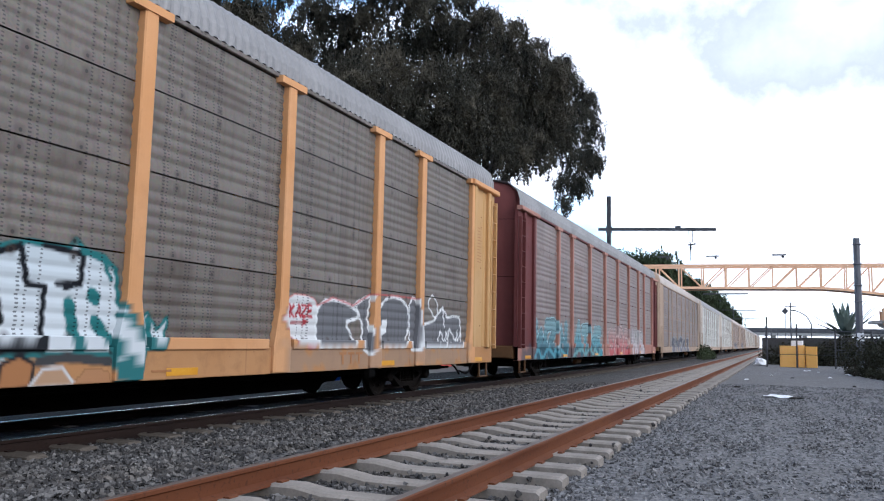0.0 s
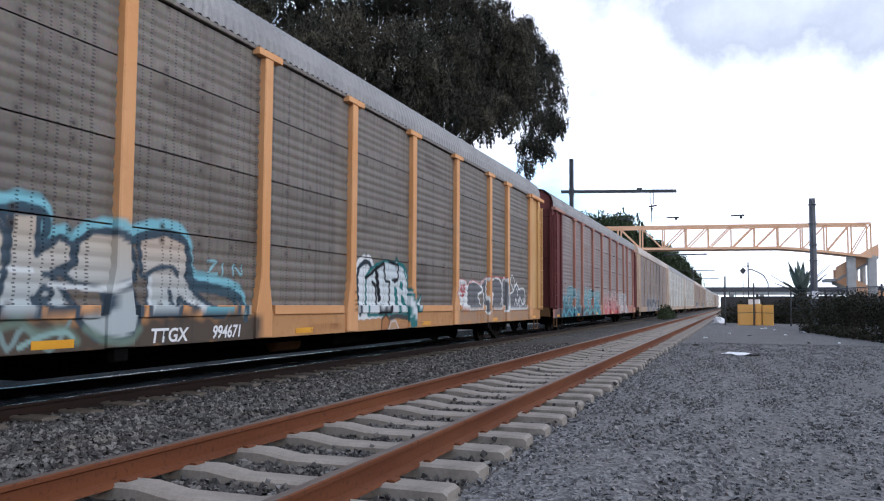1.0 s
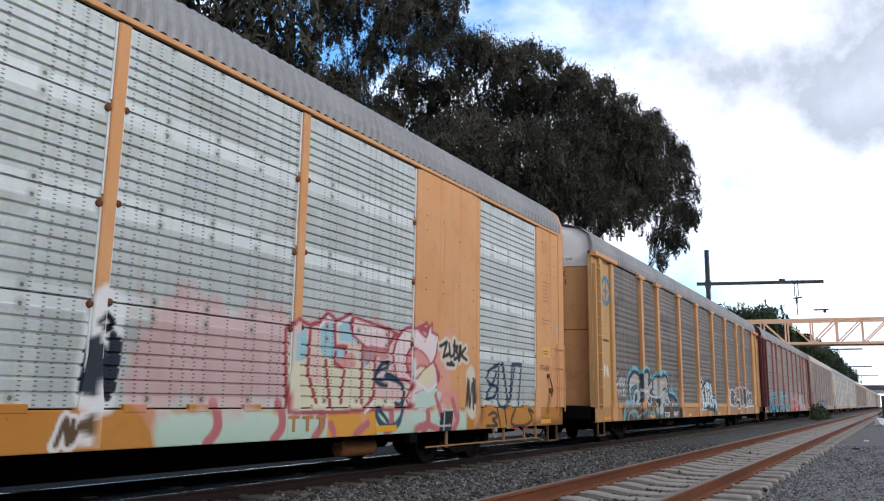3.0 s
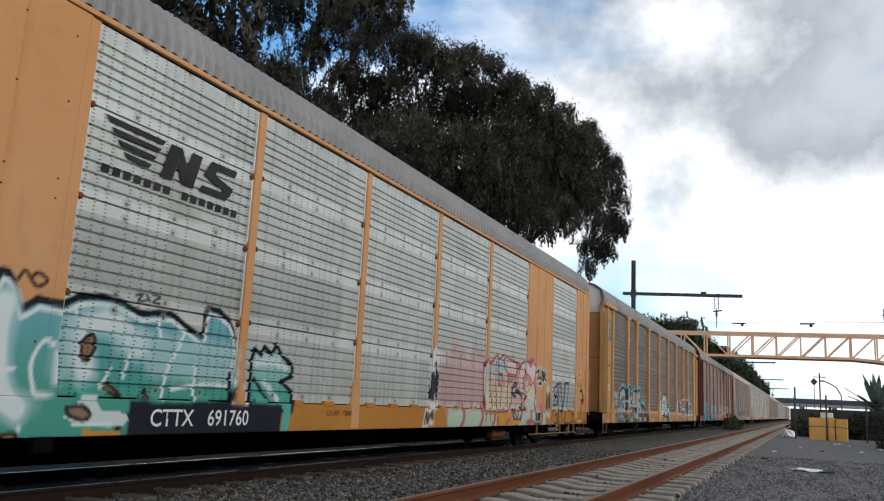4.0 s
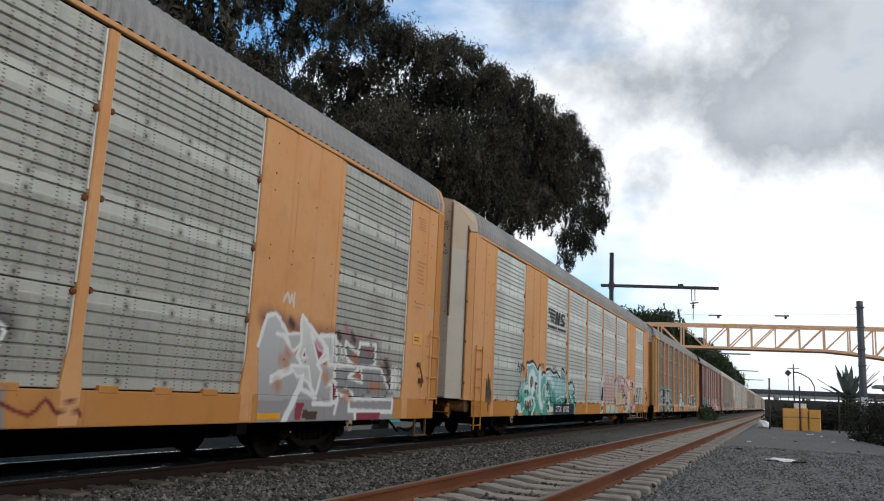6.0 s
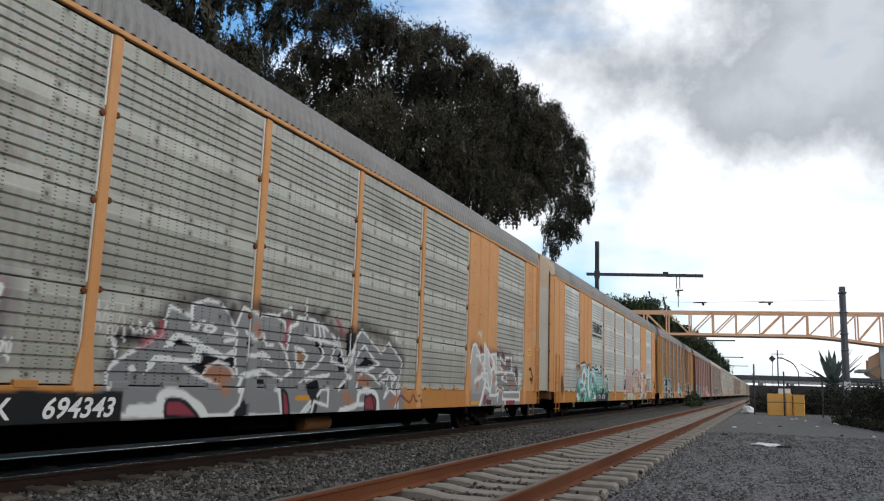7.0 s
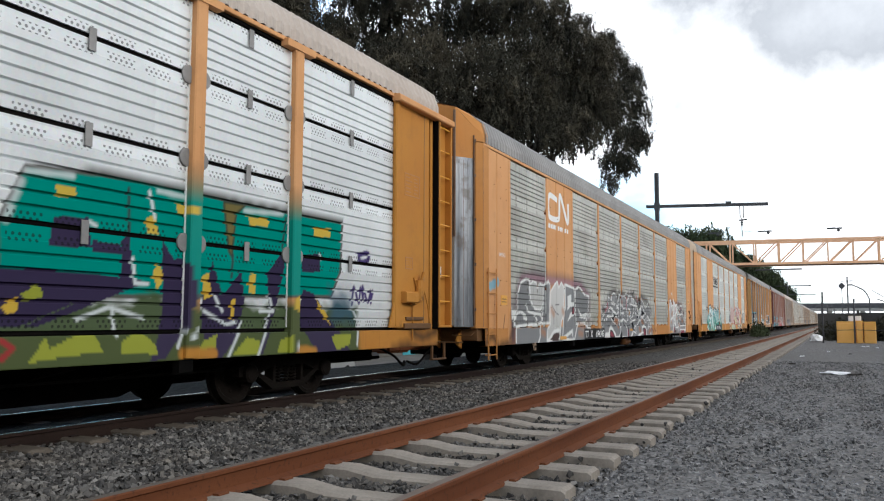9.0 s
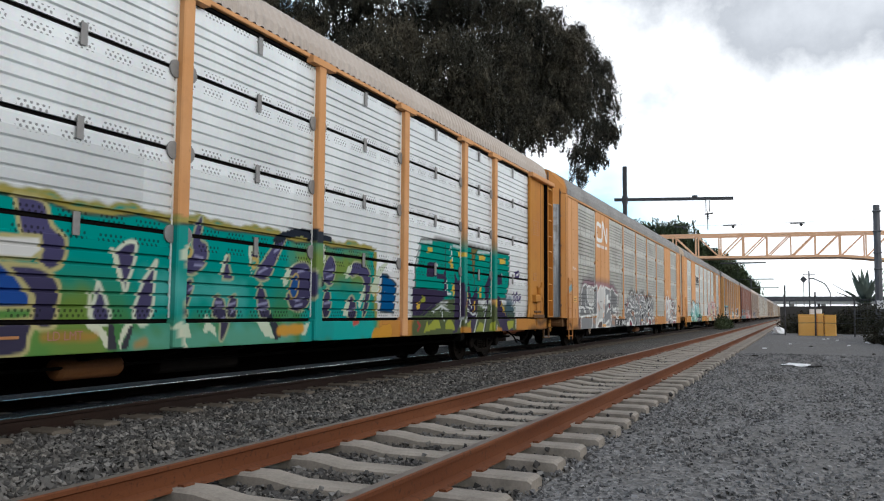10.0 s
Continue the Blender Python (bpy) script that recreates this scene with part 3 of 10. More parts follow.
def scatter_stones(name, label, material, count, area, size, seed, keep=None, lift=0.25):
    """Loose stones, each a rough lump with flat facets, on the ground."""
    rng = np.random.default_rng(seed)
    x0, x1, y0, y1 = area
    # more stones where the ground is near
    y = y0 + (y1 - y0) * rng.random(count) ** 1.6
    x = x0 + (x1 - x0) * rng.random(count)
    if keep is not None:
        ok = keep(x, y)
        x, y = x[ok], y[ok]
    n = len(x)
    cube = np.array([(-1, -1, -1), (1, -1, -1), (1, 1, -1), (-1, 1, -1), (-1, -1, 1), (1, -1, 1), (1, 1, 1), (-1, 1, 1)], float)
    quads = np.array([(4, 5, 6, 7), (0, 1, 5, 4), (1, 2, 6, 5), (2, 3, 7, 6), (3, 0, 4, 7)])
    s = size * (0.55 + 0.9 * rng.random((n, 1, 1)) ** 1.5)
    v = cube[None] * rng.uniform(0.25, 1.0, (n, 8, 3)) * s * 1.15 * rng.uniform((0.6, 0.6, 0.45), (1, 1, 0.8), (n, 1, 3))
    a = rng.uniform(0, 2 * np.pi, (n, 3)) * (0.25, 0.25, 1)
    for axis in range(3):
        c, si = np.cos(a[:, axis])[:, None], np.sin(a[:, axis])[:, None]
        i, j = [(1, 2), (0, 2), (0, 1)][axis]
        p, q = v[:, :, i].copy(), v[:, :, j].copy()
        v[:, :, i], v[:, :, j] = c * p - si * q, si * p + c * q
    v[:, :, 0] += x[:, None]
    v[:, :, 1] += y[:, None]
    v[:, :, 2] += (ground_height(x) + np.where(x < -1.65, 0.02, 0.0) + s[:, 0, 0] * lift)[:, None]
    f = (quads[None] + 8 * np.arange(n)[:, None, None]).reshape(-1, 4)
    ob = new(name, fast_mesh(name, v.reshape(-1, 3), f, material))
    tagged(ob, label, "ballast", kind="stuff")


def off_rails(x, y):
    return (np.abs(x - NEAR[0]) > 0.09) & (np.abs(x - NEAR[1]) > 0.09) & (np.abs(x - FAR[0]) > 0.09)


def between_ties(x, y):
    k = np.abs(((y - TIE_NEAR[1]) / TIE_NEAR[0] + 0.5) % 1 - 0.5) * TIE_NEAR[0]
    on = (np.abs(x - sum(NEAR) / 2) < 1.24) & (k < 0.122)
    k2 = np.abs(((y - TIE_FAR[1]) / TIE_FAR[0] + 0.5) % 1 - 0.5) * TIE_FAR[0]
    on2 = (np.abs(x - TRAIN_X) < 1.24) & (k2 < 0.13)
    return off_rails(x, y) & ~on & ~on2


scatter_stones("track_ballast", "grey angular ballast stones between the tracks", M["stone"], 44000, (-7.42, -1.72, 2.5, 24), 0.026, 11, between_ties)
scatter_stones("gravel_chips", "fine grey gravel beside the empty track", M["chips"], 46000, (-1.75, 4.9, 3.0, 27), 0.019, 12, between_ties, 0.0)
scatter_stones("spilled_stones", "ballast stones spilled over the sleepers", M["stone"], 500, (-4.2, -1.6, 2.5, 40), 0.022, 14, off_rails, 2.2)
scatter_stones("loose_stones", "scattered pale stones on the gravel", M["chips"], 110, (-1.4, 4.0, 4.0, 22), 0.028, 13)


# ---- spray paint on the railcars ----
GLYPH = {
    "A": ([(0, 0), (.3, 1), (.42, 1), (.72, 0)], [(.16, .36), (.56, .36)]),
    "B": ([(0, 0), (0, 1), (.42, .98), (.55, .76), (.3, .54), (.62, .34), (.5, .04), (0, 0)],),
    "C": ([(.62, .82), (.4, 1), (.08, .8), (0, .45), (.12, .1), (.42, 0), (.66, .2)],),
    "E": ([(.6, 1), (.05, 1), (0, .52), (.46, .52)], [(0, .52), (.04, 0), (.64, .02)]),
    "G": ([(.6, .84), (.34, 1), (.04, .74), (.02, .25), (.34, 0), (.62, .2), (.6, .46), (.36, .46)],),
    "I": ([(.1, 0), (.1, 1)],),
    "K": ([(.05, 0), (0, 1)], [(.58, 1), (.06, .5), (.64, 0)]),
    "M": ([(0, 0), (.05, 1), (.4, .4), (.72, 1), (.8, 0)],),
    "N": ([(0, 0), (.04, 1), (.56, .06), (.62, 1)],),
    "O": ([(.32, 1), (.05, .8), (0, .4), (.16, .04), (.42, 0), (.62, .3), (.58, .8), (.32, 1)],),
    "P": ([(.04, 0), (0, 1), (.46, .98), (.6, .74), (.4, .5), (.06, .46)],),
    "R": ([(.04, 0), (0, 1), (.46, .98), (.58, .74), (.36, .52), (.08, .5)], [(.3, .5), (.68, 0)]),
    "S": ([(.6, .86), (.36, 1), (.06, .84), (.16, .56), (.5, .44), (.6, .18), (.34, 0), (.02, .12)],),
    "T": ([(0, .96), (.66, 1)], [(.34, 1), (.32, 0)]),
    "U": ([(0, 1), (.02, .3), (.2, .02), (.46, .02), (.6, .3), (.62, 1)],),
    "V": ([(0, 1), (.3, 0), (.6, 1)],),
    "W": ([(0, 1), (.16, 0), (.4, .7), (.62, 0), (.8, 1)],),
    "Z": ([(.02, 1), (.6, .96), (.04, .06), (.66, .02)],),
    "3": ([(.05, .9), (.4, 1), (.5, .75), (.2, .55), (.55, .35), (.4, 0), (.02, .1)],),
}


def smooth(pts, n=4):
    """More points on a curve through the points."""
    if len(pts) < 3:
        return pts
    p = [pts[0], *pts, pts[-1]]
    out = []
    for i in range(1, len(p) - 2):
        for k in range(n):
            t = k / n
            out.append(tuple(0.5 * (2 * p[i][j] + (p[i + 1][j] - p[i - 1][j]) * t + (2 * p[i - 1][j] - 5 * p[i][j] + 4 * p[i + 1][j] - p[i + 2][j]) * t * t
                                    + (3 * p[i][j] - p[i - 1][j] - 3 * p[i + 1][j] + p[i + 2][j]) * t ** 3) for j in range(len(p[0]))))
    return out + [pts[-1]]


def lettering(word, s0, s1, z0, z1, seed=0, lean=0.06, wild=0.06):
    """The strokes of hand-drawn letters that fill a stretch of a car's side."""
    rng = random.Random(seed)
    lines, cell = [], (s1 - s0) / len(word)
    for k, ch in enumerate(word):
        dz, grow = rng.uniform(-wild, wild), rng.uniform(1 - wild, 1 + wild)
        tilt = lean + rng.uniform(-0.10, 0.10)
        for stroke in GLYPH[ch]:
            pts = [(a + rng.uniform(-wild, wild) * 0.5, b + rng.uniform(-wild, wild) * 0.4) for a, b in stroke]
            if len(pts) > 3:
                pts = smooth(pts)
            lines.append([(s0 + cell * (k + 0.12 + a * 1.08) + tilt * b * (z1 - z0), z0 + (z1 - z0) * (dz + b * grow)) for a, b in pts])
    return lines


def scribble(s0, s1, z0, z1, seed, loops=7):
    """One tangled hand-drawn line."""
    rng = random.Random(seed)
    return [smooth([(s0 + (s1 - s0) * (k / loops + rng.uniform(-0.12, 0.12)), z0 + (z1 - z0) * (0.5 + (0.5 if k % 2 else -0.5) * rng.uniform(0.5, 1))) for k in range(loops + 1)], 3)]


class Spray:
    """Coats of paint, laid over one another on a car's side; s runs forwards along the car, z up."""

    def __init__(self):
        self.coats = []

    def strokes(self, lines, r, colour, alpha=1.0, soft=0.02, to=None, shift=(0, 0), drips=0.0):
        self.coats.append(("line", [np.array(l) + shift for l in lines], r, colour, alpha, soft, to))
        return self

    def shape(self, points, fill, edge=None, width=0.03, to=None, alpha=1.0, soft=0.02):
        """A filled outline, and the line round it."""
        if edge is not None:
            self.strokes([list(points) + [points[0]]], width, edge)
        self.coats.append(("fill", np.array(points), 0.0, fill, alpha, soft, to))
        if edge is not None:
            self.strokes([list(points) + [points[0]]], width * 0.55, edge)
        return self

    def field(self, s0, s1, z0, z1, colour, alpha=1.0, soft=0.05, to=None, wave=0.05):
        self.coats.append(("area", (s0, s1, z0, z1), wave, colour, alpha, soft, to))
        return self

    def word(self, text, box, r, coats, seed=0, lean=0.06, wild=0.06):
        """Letters with several coats: (extra width, colour, colour at the top or None, shift)."""
        lines = lettering(text, *box, seed, lean, wild)
        for extra, colour, to, shift in coats:
            self.strokes(lines, r + extra, colour, to=to and (to, box[2], box[3]), shift=shift)
        return self

    def __call__(self, S, Z):
        col, alpha = np.zeros((*S.shape, 3)), np.zeros(S.shape)
        for kind, shape, r, colour, a, soft, to in self.coats:
            if kind == "line":
                allp = np.concatenate(shape)
                near = (S > allp[:, 0].min() - r - soft) & (S < allp[:, 0].max() + r + soft) & (Z > allp[:, 1].min() - r - soft) & (Z < allp[:, 1].max() + r + soft)
                if not near.any():
                    continue
                s, z = S[near], Z[near]
                d = np.full(s.shape, 9.0)
                for l in shape:
                    for p, q in zip(l[:-1], l[1:]):
                        e = q - p
                        t = np.clip(((s - p[0]) * e[0] + (z - p[1]) * e[1]) / max(e @ e, 1e-9), 0, 1)
                        d = np.minimum(d, np.hypot(s - p[0] - t * e[0], z - p[1] - t * e[1]))
                d = d + 0.012 * np.sin(s * 23 + z * 9) * min(1, r * 8)
                m = np.clip((r - d) / soft + 0.5, 0, 1) * a
            elif kind == "fill":
                near = (S > shape[:, 0].min()) & (S < shape[:, 0].max()) & (Z > shape[:, 1].min()) & (Z < shape[:, 1].max())
                if not near.any():
                    continue
                s, z = S[near], Z[near]
                inside = np.zeros(s.shape, bool)
                for p, q in zip(shape, np.roll(shape, -1, 0)):
                    cross = (p[1] > z) != (q[1] > z)
                    inside ^= cross & (s < (q[0] - p[0]) * (z - p[1]) / (q[1] - p[1] + 1e-12) + p[0])
                m = inside * a
            else:
                s0, s1, z0, z1 = shape
                near = (S > s0 - 0.5) & (S < s1 + 0.5) & (Z > z0 - 0.5) & (Z < z1 + 0.5)
                if not near.any():
                    continue
                s, z = S[near], Z[near]
                w = r * (np.sin(s * 5.1 + z * 3) + 0.6 * np.sin(s * 11.7 - z * 7) + 0.4 * np.sin(s * 23 + z * 17))
                d = np.minimum(np.minimum(s - s0, s1 - s), np.minimum(z - z0, z1 - z)) + w
                m = np.clip(d / soft + 0.5, 0, 1) * a
            c = np.array(colour)
            if to:
                t = np.clip((z - to[1]) / (to[2] - to[1]), 0, 1)[:, None]
                c = c * (1 - t) + np.array(to[0]) * t
            col[near] = col[near] * (1 - m[:, None]) + c * m[:, None]
            alpha[near] = 1 - (1 - alpha[near]) * (1 - m)
        return np.concatenate([col, alpha[..., None]], -1)


def grid_mesh(name, P, material, spray=None):
    """A sheet from a grid of points (n x m x 3), with the spray paint on it."""
    n, m, _ = P.shape
    i = np.arange(n - 1)[:, None] * m + np.arange(m - 1)[None]
    f = np.stack([i, i + 1, i + m + 1, i + m], -1).reshape(-1, 4)
    me = fast_mesh(name, P.reshape(-1, 3), f, material)
    if spray is not None:
        rgba = spray(P[..., 1], P[..., 2]).reshape(-1, 4)
        if rgba[:, 3].max() > 0:
            # paint that covers little still keeps its own hue
            rgba[:, :3] /= np.maximum(rgba[:, 3:], 0.15)
            me.attributes.new("cover", "FLOAT", "POINT").data.foreach_set("value", rgba[:, 3].astype(np.float32))
            at = me.color_attributes.new("spray", "FLOAT_COLOR", "POINT")
            at.data.foreach_set("color", np.clip(rgba, 0, 1).astype(np.float32).ravel())
    return me


def inked(spray, s0, s1, z0, z1):
    """Whether any paint lies on a stretch of a car's side."""
    if spray is None:
        return False
    S, Z = np.meshgrid(np.linspace(s0, s1, 40), np.linspace(z0, z1, 30))
    return spray(S, Z)[..., 3].max() > 0.02


def smooth_faces(me):
    for p in me.polygons:
        p.use_smooth = True
    return me


def cuts(a, b, step):
    """Even steps between two values."""
    return np.linspace(a, b, max(2, int(round(abs(b - a) / step)) + 1))


# ---- railcars ----
BOARDS = (1.00, 2.03, 3.02, 4.00, 4.90)


def ribbed(kind, lo, hi):
    """The outline of a side screen between two heights: (distance from the middle, height)."""
    rows = []
    for a, b in zip(BOARDS[:-1], BOARDS[1:]):
        h = b - a
        if kind == "lapped":
            rows += [(1.26, a - 0.006), (1.26, a + 0.036), (1.560, a + 0.038)]
        elif kind == "soft":
            rows += [(1.561, a + 0.005)]
        else:
            rows += [(1.545, a), (1.545, a + 0.006), (1.560, a + 0.008)]
        ribs = {"fine": 6, "soft": 5, "lapped": 5}[kind]
        flat = 0.15 if kind == "lapped" else 0.12
        pitch = (h - 2 * flat) / ribs
        for k in range(ribs):
            z = a + flat + k * pitch
            if kind == "lapped":
                rows += [(1.566, z), (1.520, z + 0.003), (1.524, z + 0.026), (1.560, z + 0.038), (1.568, z + pitch * 0.96)]
            elif kind == "fine":
                rows += [(1.563, z), (1.527, z + 0.004), (1.530, z + 0.020), (1.558, z + 0.036), (1.563, z + pitch * 0.9)]
            else:
                rows += [(1.560, z), (1.544, z + 0.03), (1.544, z + 0.06), (1.560, z + 0.09)]
        rows += [(1.560, b - flat), (1.560, b - 0.014)]
    rows.append((1.52, BOARDS[-1]))
    return [(x, z) for x, z in rows if lo <= z <= hi]


def finer(rows, top):
    """The outline with more corners below a height, where paint lies on the board."""
    dense = [rows[0]]
    for (x0, z0), (x1, z1) in zip(rows[:-1], rows[1:]):
        k = max(1, int((z1 - z0) / 0.019)) if z0 < top else 1
        dense += [(x0 + (x1 - x0) * i / k, z0 + (z1 - z0) * i / k) for i in range(1, k + 1)]
    return dense


def roof_half(z):
    """Half the width of the body at a height."""
    return float(np.interp(z, [4.9, 5.14, 5.40, 5.62, 5.76, 5.80], [1.6, 1.58, 1.46, 1.18, 0.62, 0.05]))


def text_mesh(words, size, material, bold=0.0, slant=0.0):
    """Lettering in the built-in font as a flat mesh, its middle at 0."""
    cu = bpy.data.curves.new("lettering", "FONT")
    cu.body, cu.size, cu.align_x, cu.align_y, cu.offset = words, size, "CENTER", "CENTER", bold
    cu.resolution_u, cu.shear = 3, slant
    ob = bpy.data.objects.new("lettering", cu)
    scene.collection.objects.link(ob)
    bpy.context.view_layer.update()
    me = bpy.data.meshes.new_from_object(ob)
    bpy.data.objects.remove(ob)
    me.materials.clear()
    me.materials.append(material)
    return me


ON_SIDE = Matrix(((0, 0, 1, 0), (1, 0, 0, 0), (0, 1, 0, 0), (0, 0, 0, 1)))     # reads along +y, faces +x
ON_REAR = Matrix(((1, 0, 0, 0), (0, 0, -1, 0), (0, 1, 0, 0), (0, 0, 0, 1)))    # reads along +x, faces -y


def letters_on(car, words, where, size, material, rear=False, wide=1.0, bold=0.0, slant=0.0):
    ob = part("lettering", text_mesh(words, size, material, bold, slant), None, car)
    ob.matrix_local = Matrix.Translation(where) @ (ON_REAR if rear else ON_SIDE) @ Matrix.Diagonal((wide, 1, 1, 1))
    return ob


def bars_on(car, s, z, w, h, rows, material, x=1.603, rear=False, name="small_print"):
    """Small print that cannot be read: plain bars."""
    g, rng = Geo(), random.Random(int(s * 100) + rows)
    for k in range(rows):
        zz = z + h * (1 - (k + 0.5) / rows)
        ww = w * rng.uniform(0.6, 1)
        if rear:
            g.box(s - w / 2, s - w / 2 + ww, x - 0.002, x, zz - h / rows * 0.14, zz + h / rows * 0.14, 0.0005)
        else:
            g.box(x, x + 0.002, s - w / 2, s - w / 2 + ww, zz - h / rows * 0.14, zz + h / rows * 0.14, 0.0005)
    return part(name, g, material, car)


def wheelset_mesh():
    g = Geo()
    for s in (-1, 1):
        rim = [(s * 0.66, 0.10), (s * 0.70, 0.14), (s * 0.705, 0.33), (s * 0.685, 0.36), (s * 0.685, 0.435), (s * 0.705, 0.435), (s * 0.72, 0.415),
               (s * 0.815, 0.410), (s * 0.815, 0.36), (s * 0.785, 0.33), (s * 0.76, 0.16), (s * 0.82, 0.12), (s * 0.82, 0.08)]
        g.lathe(rim, n=20)
        for k in range(6):  # raised marks on the hub
            t = k * math.pi / 3
            g.box(min(s * 0.78, s * 0.80), max(s * 0.78, s * 0.80), math.cos(t) * 0.24 - 0.02, math.cos(t) * 0.24 + 0.02, math.sin(t) * 0.24 - 0.02, math.sin(t) * 0.24 + 0.02)
    g.tube([(-1.05, 0, 0), (1.05, 0, 0)], 0.075, 12)
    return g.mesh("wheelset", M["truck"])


def truck_frame_mesh(s):
    """One cast side frame with its springs."""
    x0, x1 = (0.90, 1.06) if s > 0 else (-1.06, -0.90)
    g = Geo()
    top = [(-1.10, 0.50), (-0.55, 0.66), (0.55, 0.66), (1.10, 0.50), (1.10, 0.38), (0.72, 0.38), (0.36, 0.50), (-0.36, 0.50), (-0.72, 0.38), (-1.10, 0.38)]
    low = [(-0.75, 0.40), (-0.36, 0.17), (0.36, 0.17), (0.75, 0.40), (0.62, 0.40), (0.30, 0.26), (-0.30, 0.26), (-0.62, 0.40)]
    g.prism(top, "x", x0, x1).prism(low, "x", x0, x1)
    for y in (-0.36, 0.30):
        g.box(x0, x1, y, y + 0.06, 0.2, 0.56)
    for y in (-0.18, 0, 0.18):
        coil = [((x0 + x1) / 2 + 0.06 * math.cos(t), y + 0.06 * math.sin(t), 0.26 + 0.22 * t / (10 * math.pi)) for t in np.linspace(0, 10 * math.pi, 40)]
        g.tube(coil, 0.014, 4)
    for y in (-0.89, 0.89):
        g.lathe([(x0 - 0.01, 0.13), (x1 + 0.05, 0.13), (x1 + 0.07, 0.10)] if s > 0 else [(x1 + 0.01, 0.13), (x0 - 0.05, 0.13), (x0 - 0.07, 0.10)], at=(0, y, 0.42), n=14)
    return g.mesh("side_frame", M["truck"])


WHEELSET, FRAME_R, FRAME_L = wheelset_mesh(), truck_frame_mesh(1), truck_frame_mesh(-1)
BOLSTER = Geo().box(-1.0, 1.0, -0.2, 0.2, 0.40, 0.62, 0.03).mesh("bolster", M["truck"])
CROSS = Geo().prism([(-1.42, 0.86), (1.42, 0.86), (1.42, 0.64), (0.36, 0.42), (-0.36, 0.42), (-1.42, 0.64)], "y", -0.06, 0.06).mesh("cross_bearer", M["under"])
ROLLING = []


def add_trucks(car, rolls):
    for y in (-10.06, 10.06):
        truck = part("truck", BOLSTER, None, car, "dark cast-steel four-wheel truck")
        truck.location = (0, y, 0)
        part("side_frame", FRAME_R, None, truck)
        part("side_frame", FRAME_L, None, truck)
        for dy in (-0.89, 0.89):
            w = part("wheelset", WHEELSET, None, truck)
            w.location = (0, dy, 0.412)
            if rolls:
                ROLLING.append((w, dy))


def ladder_geo(s0, s1, z0, z1, rungs, x=1.66, stile=0.025):
    g = Geo()
    for s in (s0, s1):
        g.box(x - 0.05 if stile > 0.02 else x + 0.015, x + 0.04, s - stile, s + stile, z0 - 0.1, z1 + 0.1)
    for k in range(rungs):
        z = z0 + (z1 - z0) * k / (rungs - 1)
        g.tube([(x - 0.04, s0 - 0.02, z), (x + 0.03, s0, z), (x + 0.03, s1, z), (x - 0.04, s1 + 0.02, z)], 0.012, 6)
    return g


def rounded_end(car, L, e, mats):
    """Two curved door halves that meet in a dark gap, under a pale cap."""
    top = 4.60
    def door_row(z, inset=0.0):
        half = min(1.46, roof_half(z) - 0.03)
        return [(half * u, e * (13.78 + 0.22 * math.cos(u * 1.5) - inset), z) for u in (-1, -0.97, -0.88, -0.75, -0.6, -0.45, -0.3, -0.15, -0.02, 0.02, 0.15, 0.3, 0.45, 0.6, 0.75, 0.88, 0.97, 1)]
    part("end_door", smooth_faces(grid_mesh("end_door", np.array([door_row(z) for z in (1.02, 1.6, 2.4, 3.0, 3.6, top + 0.02)]), M[mats[0]])), None, car)
    part("end_cap", smooth_faces(grid_mesh("end_cap", np.array([door_row(z) for z in (top, 4.85, 5.14, 5.40, 5.62, 5.70, 5.76)]), M[mats[1]])), None, car)
    seam = Geo().tube([(x, y + e * 0.004, 2.95) for x, y, z in door_row(2.95)], 0.008, 4).tube([(x, y + e * 0.002, top) for x, y, z in door_row(top)], 0.006, 4)
    seam.box(-0.028, 0.028, min(e * 13.985, e * 14.008), max(e * 13.985, e * 14.008), 1.02, 5.55)
    part("door_seams", seam, M["under"], car)
    part("end_sill", Geo().box(-1.46, 1.46, min(e * 13.6, e * 13.98), max(e * 13.6, e * 13.98), 0.66, 1.01, 0.03), M["under" if L["low"] == "tan" else "grimy_low"], car)


